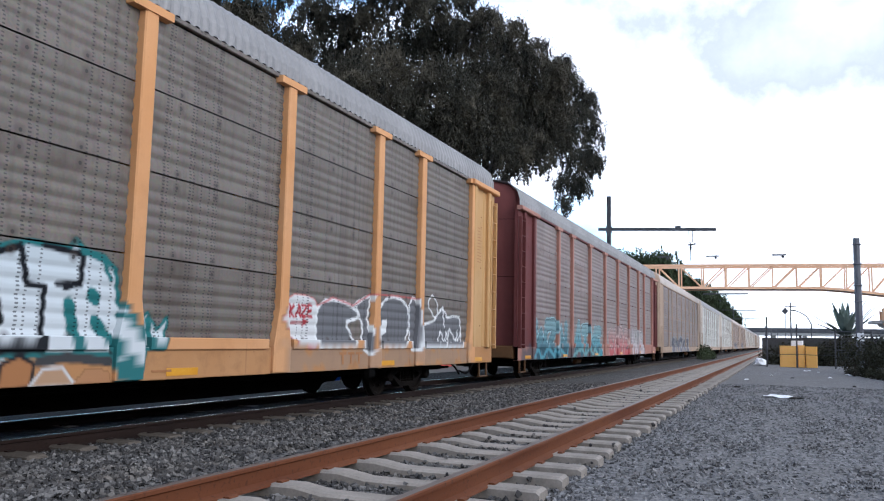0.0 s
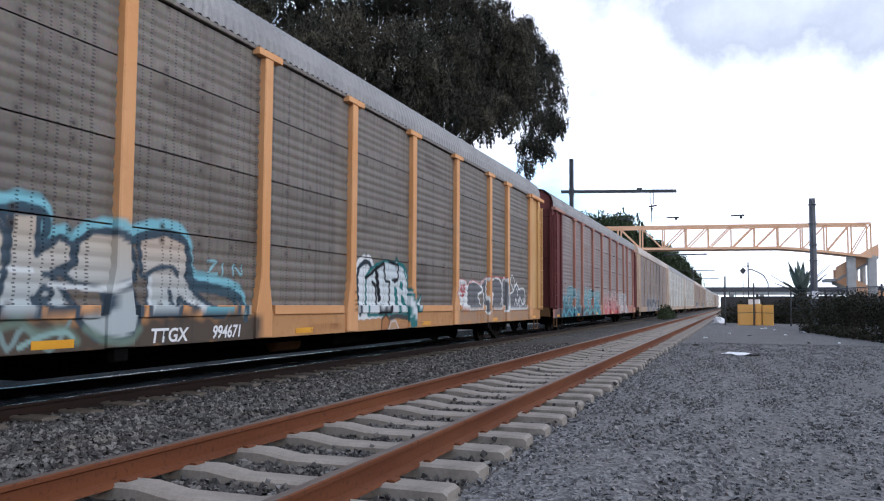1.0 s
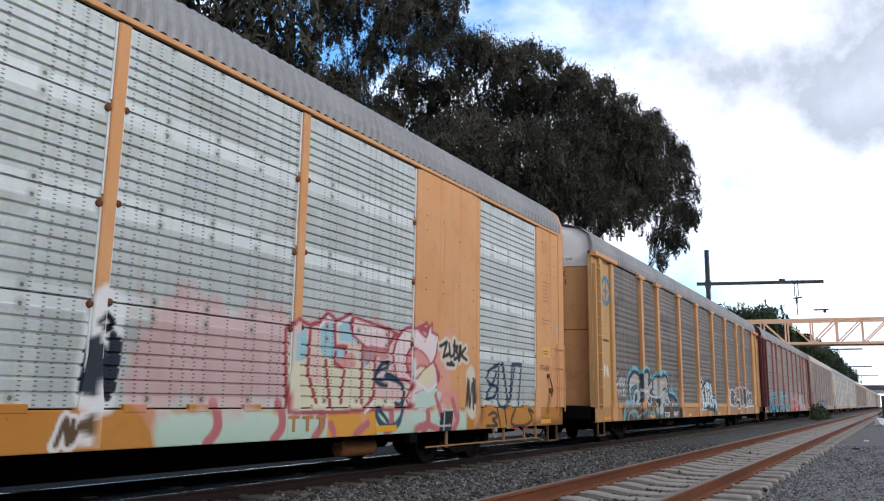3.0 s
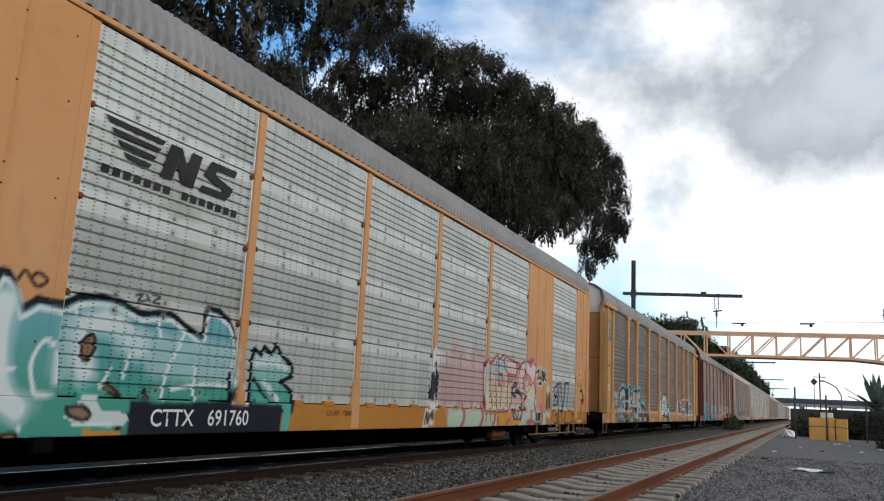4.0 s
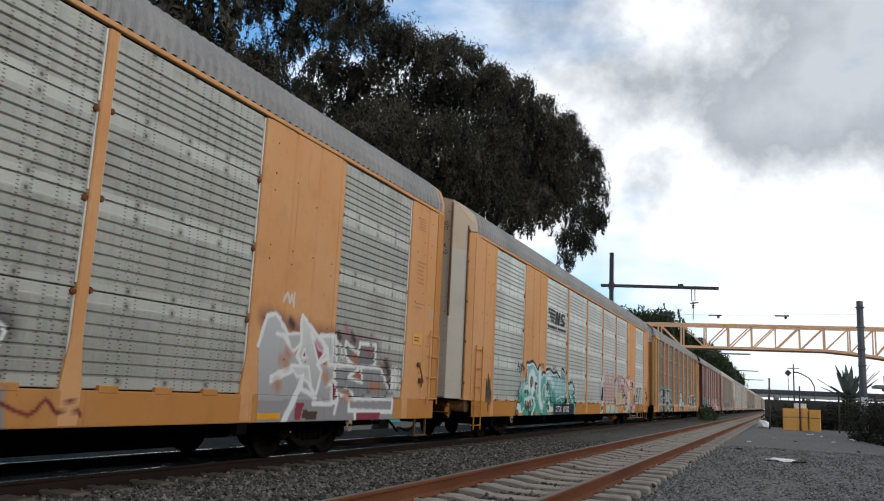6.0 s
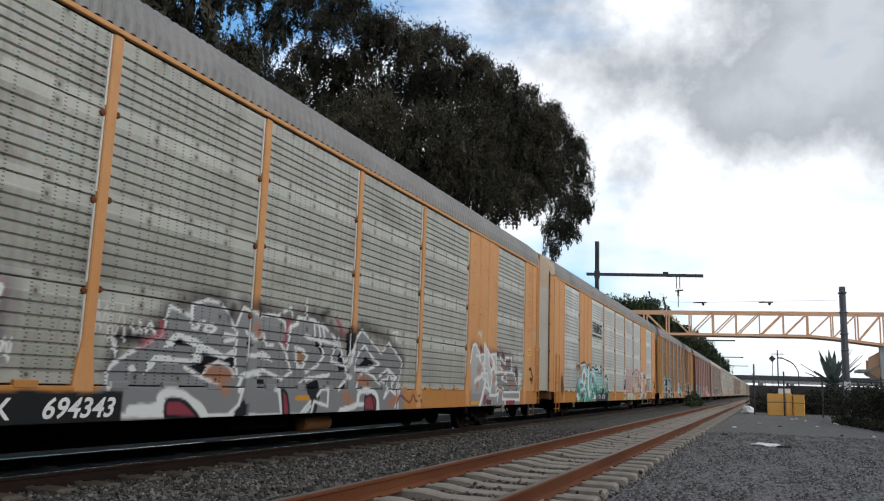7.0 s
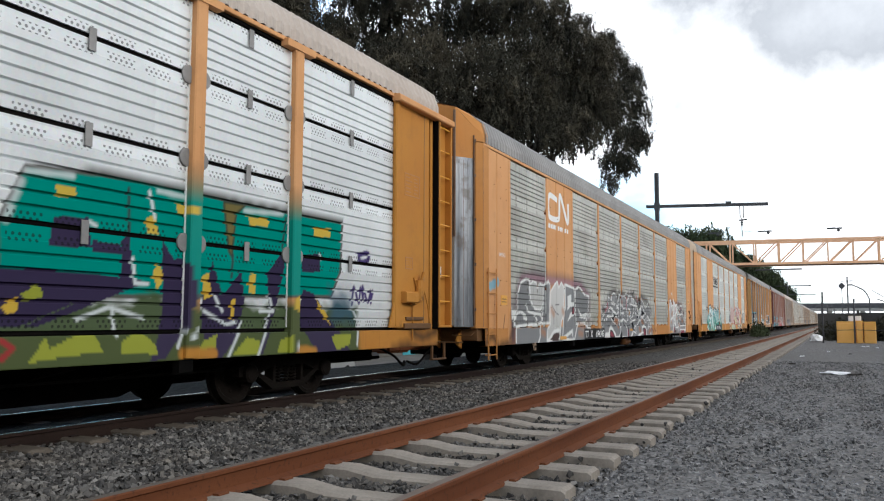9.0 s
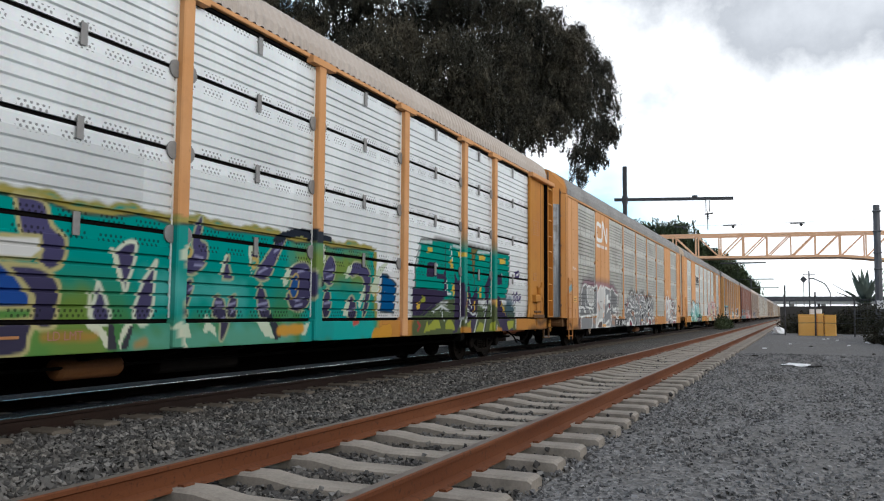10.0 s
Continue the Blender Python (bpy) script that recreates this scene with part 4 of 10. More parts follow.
def folded_end(car, L, e, mats, rolls):
    """Flat door leaves that stand out at the end, with a slanted leaf at each corner and a cap over them."""
    h, eave = L["crown"], L["eave"]
    out, back, xf, xb = 14.60, 14.20, 1.20, 1.46
    join = L.get("cap", 4.50) if e < 0 else 4.50
    def at(x, y, z):
        return (x, e * y, z)
    def panel(name, p, q, z0, z1, t0, t1, material, label=""):
        """An upright sheet, 5 cm thick, from p to q in plan; its top runs from t0 to t1 when z1 is None."""
        (x0, y0), (x1, y1) = p, q
        d = Vector((x1 - x0, y1 - y0)).normalized()
        nx, ny = d.y * 0.05, -d.x * 0.05
        if nx * (x0 + x1) > 0 or (abs(x0 + x1) < 0.01 and ny > 0) or (abs(nx) < 1e-6 and ny > 0):
            nx, ny = -nx, -ny
        tops = (t0, t1) if z1 is None else (z1, z1)
        v = [at(x0, y0, z0), at(x1, y1, z0), at(x1, y1, tops[1]), at(x0, y0, tops[0])]
        v += [(a + nx, b + e * ny, c) for a, b, c in v]
        g = Geo().add(v, [(0, 1, 2, 3), (7, 6, 5, 4), (0, 4, 5, 1), (1, 5, 6, 2), (2, 6, 7, 3), (3, 7, 4, 0)])
        return part(name, g, M[material], car, label)
    low, cap = mats[0], mats[1]
    side = L.get("facet", low) if e < 0 else low
    low = L.get("leaf", low) if e < 0 else low
    for a, b in ((-xf, -0.55), (-0.55, 0.55), (0.55, xf)):
        leaf = panel("door_leaf", (a + 0.004, out), (b - 0.004, out), 1.05, join, 0, 0, low)
        panel("end_cap", (a + 0.004, out), (b - 0.004, out), join, None, 5.66 if a < -1 else 5.84, 5.66 if b > 1 else 5.84, cap)
    for s in (-1, 1):
        panel("corner_leaf", (s * xf, out), (s * xb, back), 1.02, join, 0, 0, side)
        panel("corner_cap", (s * xf, out), (s * xb, back), join, None, 5.66, 5.30, cap)
        # the corner post, its slanted shoulder under the roof, hinges and rivets
        y0, y1 = sorted((e * 13.72, e * 14.16))
        ring = [(s * 1.40, y0), (s * 1.61, y0), (s * 1.61, e * 14.03), (s * 1.50, e * 14.17), (s * 1.40, e * 14.17)] if e > 0 else [(s * 1.40, y1), (s * 1.61, y1), (s * 1.61, e * 14.03), (s * 1.50, e * 14.17), (s * 1.40, e * 14.17)]
        part("corner_post", Geo().prism(ring, "z", 0.99, eave + 0.02), M[L["low"] if L["low"] == "orange" else L["flat"]], car)
        part("rusty_edge", Geo().tube([at(s * 1.607, 14.028, 1.02), at(s * 1.607, 14.028, eave - 0.1)], 0.007, 5), M["door_edge"], car)
        if rolls:
            part("hinge_rod", Geo().tube([at(s * 1.475, 14.215, 1.05), at(s * 1.475, 14.215, 5.1)], 0.016, 6), M["door_edge"], car)
            for z in (1.35, 2.3, 3.25, 4.2, 4.95):
                part("door_hinge", Geo().box(min(s * 1.44, s * 1.53), max(s * 1.44, s * 1.51), min(e * 14.165, e * 14.20), max(e * 14.165, e * 14.20), z, z + 0.07, 0.012), M["door_edge"], car)
    # roof of the cap, from the car's roof out to the leaves
    inner = [(1.60, eave + 0.03), (1.60, eave + 0.22 * h), (1.51, eave + 0.50 * h), (1.24, eave + 0.74 * h), (0.66, eave + 0.88 * h), (0, eave + 0.92 * h)]
    outer = [(1.46, 14.20, 4.98), (1.46, 14.20, 5.16), (1.46, 14.20, 5.31), (1.20, 14.60, 5.67), (0.62, 14.60, 5.85), (0, 14.60, 5.85)]
    rows = [[at(x, 13.66, z + 0.012) for x, z in inner] + [at(-x, 13.66, z + 0.012) for x, z in reversed(inner[:-1])],
            [at(x, 14.02, z + 0.018) for x, z in inner] + [at(-x, 14.02, z + 0.018) for x, z in reversed(inner[:-1])],
            [at(*p) for p in outer] + [at(-p[0], p[1], p[2]) for p in reversed(outer[:-1])]]
    part("cap_roof", grid_mesh("cap_roof", np.array(rows), M[cap]), None, car)
    if side == "silver_leaf":  # soft folds of the silvered corner leaf
        for f, r, m in ((0.22, 0.045, side), (0.47, 0.007, "door_edge"), (0.70, 0.050, side)):
            x, y = xf + (xb - xf) * f, out + (back - out) * f
            part("leaf_fold", Geo().tube([at(x - r * 0.5, y - r * 0.5, 1.06), at(x - r * 0.5, y - r * 0.5, join - 0.05)], r, 10), M[m], car)
    # edge strips with rivets, lock bars
    strip = Geo()
    for x in (-0.55, 0.55):
        strip.box(x - 0.05, x + 0.012, min(e * 14.60, e * 14.625), max(e * 14.60, e * 14.625), 1.3, 5.75, 0.004)
    strip.box(xf - 0.03, xf + 0.015, min(e * 14.57, e * 14.62), max(e * 14.57, e * 14.62), 2.9, 5.6, 0.006)
    part("edge_strip", strip, M["door_edge"], car, "rust-brown edge strips between the door leaves")
    if rolls:
        rivets, rng = Geo(), random.Random(5)
        for x in (0.62, 0.70, 1.12, -0.1, 0.42):
            for z in np.arange(1.3, 5.5, 0.34):
                if rng.random() < 0.75:
                    rivets.lathe([(e * 14.60, 0.010), (e * 14.61, 0.010), (e * 14.613, 0.004)], "y", (x + rng.uniform(-0.02, 0.02), 0, z), 6)
        tagged(part("rivets", rivets, M["truck"], car), kind="stuff")
        part("lock_bar", Geo().tube([at(0.47, 14.62, 2.4), at(0.47, 14.64, 3.7)], 0.014, 6).box(0.43, 0.51, min(e * 14.6, e * 14.65), max(e * 14.6, e * 14.65), 2.36, 2.46, 0.01), M["door_edge"], car)
    # buffer beam with its lower lip
    part("end_sill", Geo().box(-1.50, 1.50, min(e * 13.62, e * 14.12), max(e * 13.62, e * 14.12), 0.72, 1.00, 0.03), M["grimy_low"], car)
    for x in (-1.12, 0.62, 1.12):
        part("step_bracket", Geo().prism([(e * 14.10, 0.98), (e * 14.34, 0.74), (e * 14.34, 0.66), (e * 14.10, 0.56)], "x", x - 0.02, x + 0.02), M["ochre_end"], car)
    part("end_step", Geo().box(0.56, 1.20, min(e * 14.16, e * 14.38), max(e * 14.16, e * 14.38), 0.68, 0.71, 0.008), M["grimy_low"], car)
    part("grab_bar", Geo().tube([at(0.95, 14.13, 0.90), at(0.97, 14.24, 0.84), at(1.42, 14.24, 0.84), at(1.44, 14.13, 0.90)], 0.012, 6), M["grimy_low"], car)


def m_end(car, L, e):
    """The bright car's end: a wide flat door panel, a dark gap, and the ladder in a channel of its own."""
    def span(a, b):
        return (a, b) if e > 0 else (-b, -a)
    top = L["eave"] - 0.06
    lo, hi = span(12.33, 13.54)
    panel = part("door_panel", Geo().box(1.50, 1.602, lo, hi, 1.02, top, 0.03), M[L["low"]], car)
    lo, hi = span(13.30, 13.325)
    part("fold_line", Geo().box(1.598, 1.610, lo, hi, 1.10, top - 0.02, 0.004), M["grimy_yellow"], panel)
    lo, hi = span(13.54, 13.80)
    # black backing and lining plate, the slot's shade put into their colour
    part("door_gap", Geo().box(1.30, 1.42, lo, hi, 1.0, top, 0.01).box(1.30, 1.672, *span(13.745, 13.775), 1.0, top, 0.002), M["under"], car)
    lo, hi = span(13.78, 14.33)
    chan = Geo().box(1.50, 1.56, lo + 0.02, hi - 0.02, 1.05, top + 0.02, 0.01)
    for a in (lo, hi - 0.045):
        chan.box(1.50, 1.69, a, a + 0.045, 1.05, top + 0.03, 0.008)
    chan.box(1.50, 1.69, lo, hi, 1.02, 1.06, 0.008)
    ladder = part("ladder_channel", chan, M[L["low"]], car, "ochre channel that holds the ladder")
    for z in (1.51, 1.99, 2.47, 2.95, 3.40, 3.87, 4.36, 4.81):
        part("rung", Geo().tube([(1.655, lo + 0.05, z), (1.665, (lo + hi) / 2, z), (1.655, hi - 0.05, z)], 0.014, 6), M["reflector"], ladder)
    if e > 0:
        decal = part("decal", Geo().box(1.561, 1.564, 14.0, 14.12, 1.97, 2.17, 0.001), M["white_paint"], ladder, "white warning sticker with a blue stroke")
        part("decal_stroke", Geo().prism([(14.02, 2.13), (14.04, 2.14), (14.10, 2.02), (14.08, 2.01)], "x", 1.564, 1.566), M["blue_ink"], decal)
    lo, hi = span(12.20, 12.34)
    part("corner_bead", Geo().box(1.56, 1.645, lo, hi, 1.05, top, 0.02), M[L["low"]], car)
    gus = [(12.03, 1.03), (12.62, 1.03), (12.34, 1.80)]
    part("gusset", Geo().prism([(e * a, b) for a, b in gus], "x", 1.60, 1.632), M["ochre_end"], car)
    lo, hi = span(12.5, 13.5)
    part("base_channel", Geo().box(1.59, 1.66, lo, hi, 1.00, 1.10, 0.015).box(1.59, 1.64, lo + 0.1, hi - 0.25, 1.15, 1.21, 0.01), M["grimy_low"], car)


def autorack(label, look_of, spray, step=0.021, fine_to=2.45, rolls=True):
    """A covered car carrier. look_of: materials and pattern of the sides."""
    L = look_of
    sill, eave = L["sill"], L["eave"]
    car = thing("autorack_railcar", label, "railcar", group="freight train")
    # side sills and floor
    for side in (1, -1):
        rows = [(1.44, 0.985), (1.595, 0.985)] + [(1.60, z) for z in cuts(0.975, sill + 0.01, step * 1.2)] + [(1.595, sill), (1.44, sill)]
        ys = cuts(-13.9, 13.9, step) if side > 0 else cuts(-13.9, 13.9, 4)
        P = np.array([[(x * side, y, z) for x, z in rows] for y in ys])
        ob = part("side_sill", grid_mesh("side_sill", P, M[L["low"]], spray if side > 0 else None), None, car)
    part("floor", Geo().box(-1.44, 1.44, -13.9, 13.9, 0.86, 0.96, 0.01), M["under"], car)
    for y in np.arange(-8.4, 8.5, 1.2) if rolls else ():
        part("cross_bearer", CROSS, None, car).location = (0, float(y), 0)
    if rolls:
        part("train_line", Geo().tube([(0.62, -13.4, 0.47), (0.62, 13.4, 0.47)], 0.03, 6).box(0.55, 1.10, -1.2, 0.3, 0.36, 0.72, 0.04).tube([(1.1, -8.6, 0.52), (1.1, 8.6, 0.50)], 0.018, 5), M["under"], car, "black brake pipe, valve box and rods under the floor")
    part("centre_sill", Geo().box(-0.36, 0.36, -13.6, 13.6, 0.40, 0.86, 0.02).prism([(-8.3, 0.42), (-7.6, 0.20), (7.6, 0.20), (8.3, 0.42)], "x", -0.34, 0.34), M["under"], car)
    # screens, flat panels and posts
    edges, kinds = L["edges"], L["kinds"]
    boards = []
    for lo, hi in zip(BOARDS[:-1], BOARDS[1:]):
        outline = [r for r in ribbed(L["ribs"], 0, 9) if lo - 0.01 <= r[1] < hi - 0.009]
        boards.append((outline, lo < fine_to))
    for a, b, kind in zip(edges[:-1], edges[1:], kinds):
        if kind == "screen":
            for outline, painted in boards:
                painted = painted and inked(spray, a, b, outline[0][1], min(outline[-1][1], fine_to))
                rows = finer(outline, fine_to) if painted and step < 0.1 else outline
                P = np.array([[(x, y, z) for x, z in rows] for y in (cuts(a, b, step) if painted else (a, b))])
                me = grid_mesh("screen_board", P, M[L["panel"]], spray if painted else None)
                part("screen_board", smooth_faces(me) if L["ribs"] == "soft" else me, None, car)
        elif kind == "end" and L["ribs"] == "lapped":
            m_end(car, L, 1 if a > 0 else -1)
        else:
            n_fold = 3 if kind == "flat" else 1
            ys = cuts(a + 0.02, b - 0.02, step)
            fold = 1.565 + 0.032 * np.clip((0.5 - np.abs(((ys - a) / (b - a) * n_fold + (0.5 if kind == "end" else 0.0)) % 1 - 0.5)) * (b - a) / n_fold / 0.045, 0, 1)
            zs = np.concatenate([cuts(0.99, fine_to, step * 1.2), [4.9]])
            P = np.array([[(x, y, z) for z in zs] for x, y in zip(fold, ys)])
            P = np.concatenate([P[:1] - (0.1, 0, 0), P, P[-1:] - (0.1, 0, 0)])
            panel = part("end_panel" if kind == "end" else "flat_panel", grid_mesh("flat_panel", P, M[L["flat"]], spray), None, car)
            bolt = Geo()
            rng = random.Random(int(a * 10))
            for zz in (1.5, 2.05, 2.9, 3.1, 3.9, 4.15, 4.6):
                for yy in np.linspace(a + 0.25, b - 0.2, 4):
                    if rng.random() < 0.7:
                        bolt.lathe([(1.585, 0.012), (1.604, 0.012), (1.607, 0.007)], at=(0, yy, zz), n=6)
            if rolls:
                tagged(part("bolts", bolt, M["rail"], panel), kind="stuff")
        if kind == "screen" and rolls and L["ribs"] != "soft":  # the turned edges of the boards
            for y in (a + L["post_w"] * 0.9, b - L["post_w"] * 0.9 - 0.03):
                for lo, hi in zip(BOARDS[:-1], BOARDS[1:]):
                    part("board_edge", Geo().box(1.545, 1.574, y, y + 0.03, lo + 0.05, hi - 0.02, 0.004), M["bright_edge"], car)
    for e in edges[2:-2] if rolls and not L["tee"] else ():
        for z in BOARDS[1:-1]:
            for s in (-1, 1):
                part("post_fixing", Geo().lathe([(1.56, 0.040), (1.582, 0.036), (1.590, 0.018)], at=(0, e + s * (L["post_w"] + 0.035), z - 0.03 + 0.02 * s), n=8), M["rail"], car)
    for a, b in zip(edges[:-1], edges[1:]):
        P = np.array([[(-x, y, z) for x, z in ribbed(L["ribs"], 0, 9)] for y in (a, b)])
        part("side_screen", grid_mesh("side_screen", P, M[L["panel"]]), None, car)
    w0 = L["post_w"]
    for e in edges[2:-2] if L["ribs"] == "lapped" else edges[1:-1]:
        zs = np.concatenate([cuts(sill + 0.02, fine_to, step * 1.5), [3.0, 4.0, eave - 0.06]])
        if L["ribs"] == "lapped":
            w = np.full_like(zs, w0) * np.interp(zs, [0.6, 0.99, 1.0, 5], [1.12, 1.12, 1, 1])
        elif L["tee"]:
            w = np.interp(zs, [0.6, 1.0, 1.55, 5.0], [w0 * 2.0, w0 * 2.0, w0, w0])
        else:
            w = np.full_like(zs, w0) * np.interp(zs, [0.6, 1.0, 1.5, 5], [1.9, 1.9, 1, 1])
        out = L["post_x"]
        sec = np.array([(-1, 1.5), (-1, out - 0.015), (-0.82, out), (0, out + 0.001), (0.82, out), (1, out - 0.015), (1, 1.5)])
        P = np.array([[(x, e + c * ww, z) for c, x in sec] for ww, z in zip(w, zs)])
        post = part("post", grid_mesh("post", P, M[L["post"]], spray), None, car)
        part("post", Geo().box(-1.66, -1.5, e - w0, e + w0, sill, eave - 0.06), M[L["post"]], car)
        if L["tee"]:
            part("post_cap", Geo().prism([(e - 0.33, eave - 0.10), (e + 0.33, eave - 0.10), (e + 0.33, eave + 0.0), (e - 0.33, eave + 0.0)], "x", 1.56, out + 0.02), M[L["post"]], post)
        if L["ribs"] == "lapped":
            for z in (3.02, 4.00, 2.03):
                for s in (-1, 1):
                    part("screen_clip", Geo().lathe([(1.565, 0.11), (1.585, 0.11), (1.59, 0.09)], at=(0, e + s * (w0 + 0.03), z), n=12), M["roof"], post)
    if L["ribs"] == "lapped":  # black strips added in the gaps between the boards, as painted shade
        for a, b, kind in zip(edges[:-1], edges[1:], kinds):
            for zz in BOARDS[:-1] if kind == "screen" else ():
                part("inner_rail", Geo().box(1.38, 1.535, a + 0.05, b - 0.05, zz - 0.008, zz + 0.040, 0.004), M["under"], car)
    for zz in (3.02, 4.00, 2.03, 4.80) if L["ribs"] == "lapped" else ():
        for a, b in zip(edges[1:-2], edges[2:-1]):
            part("seam_strap", Geo().box(1.575, 1.590, (a + b) / 2 - 0.045, (a + b) / 2 + 0.045, zz - 0.14, zz + 0.10, 0.004), M["roof"], car)
    if L["ribs"] != "lapped" and rolls:
        # clips along the sill's top, or one long ledge in each bay; the spray paint runs over them
        for a, b, kind in zip(edges[:-1], edges[1:], kinds):
            if kind != "screen":
                continue
            spots = [(a + 0.32, b - 0.32)] if L["tee"] else [(y - 0.14, y + 0.14) for y in np.arange(a + 0.5, b - 0.3, 0.85)]
            out, hi = (1.632, 1.10) if L["tee"] else (1.606, 1.04)
            for y0, y1 in spots:
                rows = [(1.555, 0.957), (out - 0.006, 0.957), (out, 0.965), (out, hi - 0.03), (out, hi - 0.008), (out - 0.008, hi), (1.555, hi)]
                ys = cuts(y0, y1, 0.04)
                P = np.array([[(1.555, ys[0], z) for _, z in rows]] + [[(x, y, z) for x, z in rows] for y in ys] + [[(1.555, ys[-1], z) for _, z in rows]])
                part("sill_ledge" if L["tee"] else "sill_clip", grid_mesh("sill_clip", P, M["yellow" if L["tee"] and L["low"] == "tan" else L["low"]], spray), None, car)
    # top chord and roof
    for s in (1, -1):
        part("top_chord", Geo().box(min(s * 1.5, s * 1.612), max(s * 1.5, s * 1.612), -14.0, 14.0, eave - 0.028, eave + 0.035, 0.008), M[L["chord"]], car)
        # near-black strip that paints the shadow below the chord
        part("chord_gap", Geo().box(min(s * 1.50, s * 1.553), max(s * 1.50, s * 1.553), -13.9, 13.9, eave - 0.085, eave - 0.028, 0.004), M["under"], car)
    h = L["crown"]
    arc = [(1.60, eave + 0.03), (1.60, eave + 0.22 * h), (1.51, eave + 0.50 * h), (1.24, eave + 0.74 * h), (0.66, eave + 0.88 * h), (0, eave + 0.92 * h)]
    arc += [(-x, z) for x, z in reversed(arc[:-1])]
    ys = np.arange(-13.9, 13.91, 0.045 if rolls else 0.18)
    lift = np.where((np.arange(len(ys)) // 2) % 2, 0.0, 0.020)
    P = np.array([[(x * (1 + d * 0.5), y, z + d) for x, z in arc] for y, d in zip(ys, lift)])
    part("roof", grid_mesh("roof", P, M[L["roof"]]), None, car)
    # ends: doors under a cap, couplers, hoses
    for e, mats in ((-1, L["rear"]), (1, L["front"])):
        ring = [(-1.58, 0.99), (1.58, 0.99), (1.58, eave + 0.05), (1.58, eave + 0.22 * h), (1.49, eave + 0.49 * h), (1.22, eave + 0.73 * h), (0.65, eave + 0.87 * h), (0, eave + 0.91 * h)]
        ring += [(-x, z) for x, z in reversed(ring[2:-1])]
        part("end_frame", Geo().prism(ring, "y", min(e * 13.60, e * 13.70), max(e * 13.60, e * 13.70)), M[mats[1]], car)
        if "leaf" in L:
            folded_end(car, L, e, mats, rolls)
        else:
            rounded_end(car, L, e, mats)
        coupler = Geo().box(-0.11, 0.11, min(e * 13.5, e * 14.7), max(e * 13.5, e * 14.7), 0.52, 0.74, 0.03)
        coupler.box(-0.17, 0.17, min(e * 14.62, e * 15.04), max(e * 14.62, e * 15.04), 0.48, 0.80, 0.06)
        part("coupler", coupler, M["rail"], car)
        hose = Geo().tube(smooth([(0.35, e * 13.9, 0.62), (0.42, e * 14.35, 0.45), (0.40, e * 14.75, 0.25), (0.30, e * 15.0, 0.32)], 5), 0.025, 6)
        part("air_hose", hose, M["under"], car)
        for s in (1, -1):
            if e < 0 and not L["tee"]:
                continue  # the ladder itself comes down to the step
            step_box = Geo()
            y0, foot = (e * 14.0, 0.44) if L["ribs"] == "lapped" else (e * 13.35, 0.28)
            for y in (y0 - 0.26, y0 + 0.26):
                step_box.box(s * 1.56 - 0.02, s * 1.56 + 0.02, y - 0.025, y + 0.025, foot, sill + 0.05)
            step_box.box(s * 1.56 - 0.04, s * 1.56 + 0.04, y0 - 0.28, y0 + 0.28, foot - 0.02, foot + 0.01)
            part("sill_step", step_box, M["grimy_low"], car)
        for s in (1, -1):
            if L["ribs"] == "lapped":
                continue
            if L["ladder"] == "tall":
                g = Geo()
                lad = ladder_geo(13.52 if e > 0 else -13.92, 13.92 if e > 0 else -13.52, 1.05, 4.55, 9)
                g.add([(x * s, y, z) for x, y, z in lad.v], lad.f)
            else:
                lad = ladder_geo(13.50 if e > 0 else -13.84, 13.96 if e > 0 else -13.38, 1.0 if e > 0 else 0.42, 2.28 if e > 0 else 2.18, 4 if e > 0 else 5, 1.62, 0.010 if e > 0 else 0.016)
                g = Geo().add([(x * s, y, z) for x, y, z in lad.v], lad.f)
            part("ladder", g, M[L["flat"] if L["tee"] else L["low"] if e < 0 else L["flat"]], car)
    if L["tee"]:
        # door rails that stand out over the end panels
        for e in (-1, 1):
            lo, hi = sorted((e * 12.15, e * (14.34 if L["ribs"] == "lapped" else 14.02)))
            part("door_rail", Geo().box(1.58, 1.74, lo, hi, eave - 0.10, eave + 0.02, 0.02), M[L["post"]], car)
            for y in (e * 12.45, e * 13.45) if L["ribs"] != "lapped" else ():
                part("end_post", Geo().box(1.57, 1.68, y - 0.09, y + 0.09, 0.99, eave - 0.1, 0.02), M[L["flat"]], car)
    # brake gear, hand brake, tank and the low hand rail
    part("air_tank", Geo().lathe([(-0.47, 0.0), (-0.45, 0.10), (-0.40, 0.13), (0.40, 0.13), (0.45, 0.10), (0.47, 0.0)], "y", (L.get("tank_x", 1.0), L["tank"], L.get("tank_z", 0.40)), 18), M["tank"], car, "rust-orange air reservoir under the sill")
    if L["panel"] == "n_panel":
        part("brake_rod", Geo().tube([(1.52, 7.9, 0.36), (1.52, 12.6, 0.36), (1.46, 13.1, 0.28)], 0.014, 6), M["grimy_yellow"], car)
        for y in (8.6, 10.9, 11.9, 12.5):
            part("rod_hanger", Geo().box(1.50, 1.54, y - 0.025, y + 0.025, 0.33, sill + 0.03), M["grimy_yellow"], car)
    if L["ribs"] == "lapped":
        brake = Geo().box(1.60, 1.74, 12.42, 12.86, 1.45, 1.64, 0.02).box(1.60, 1.70, 12.98, 13.18, 1.50, 1.86, 0.03).tube([(1.68, 13.08, 1.86), (1.70, 13.12, 2.0)], 0.03, 6).tube([(1.68, 13.16, 1.72), (1.66, 13.36, 1.42), (1.66, 13.42, 1.20)], 0.012, 6)
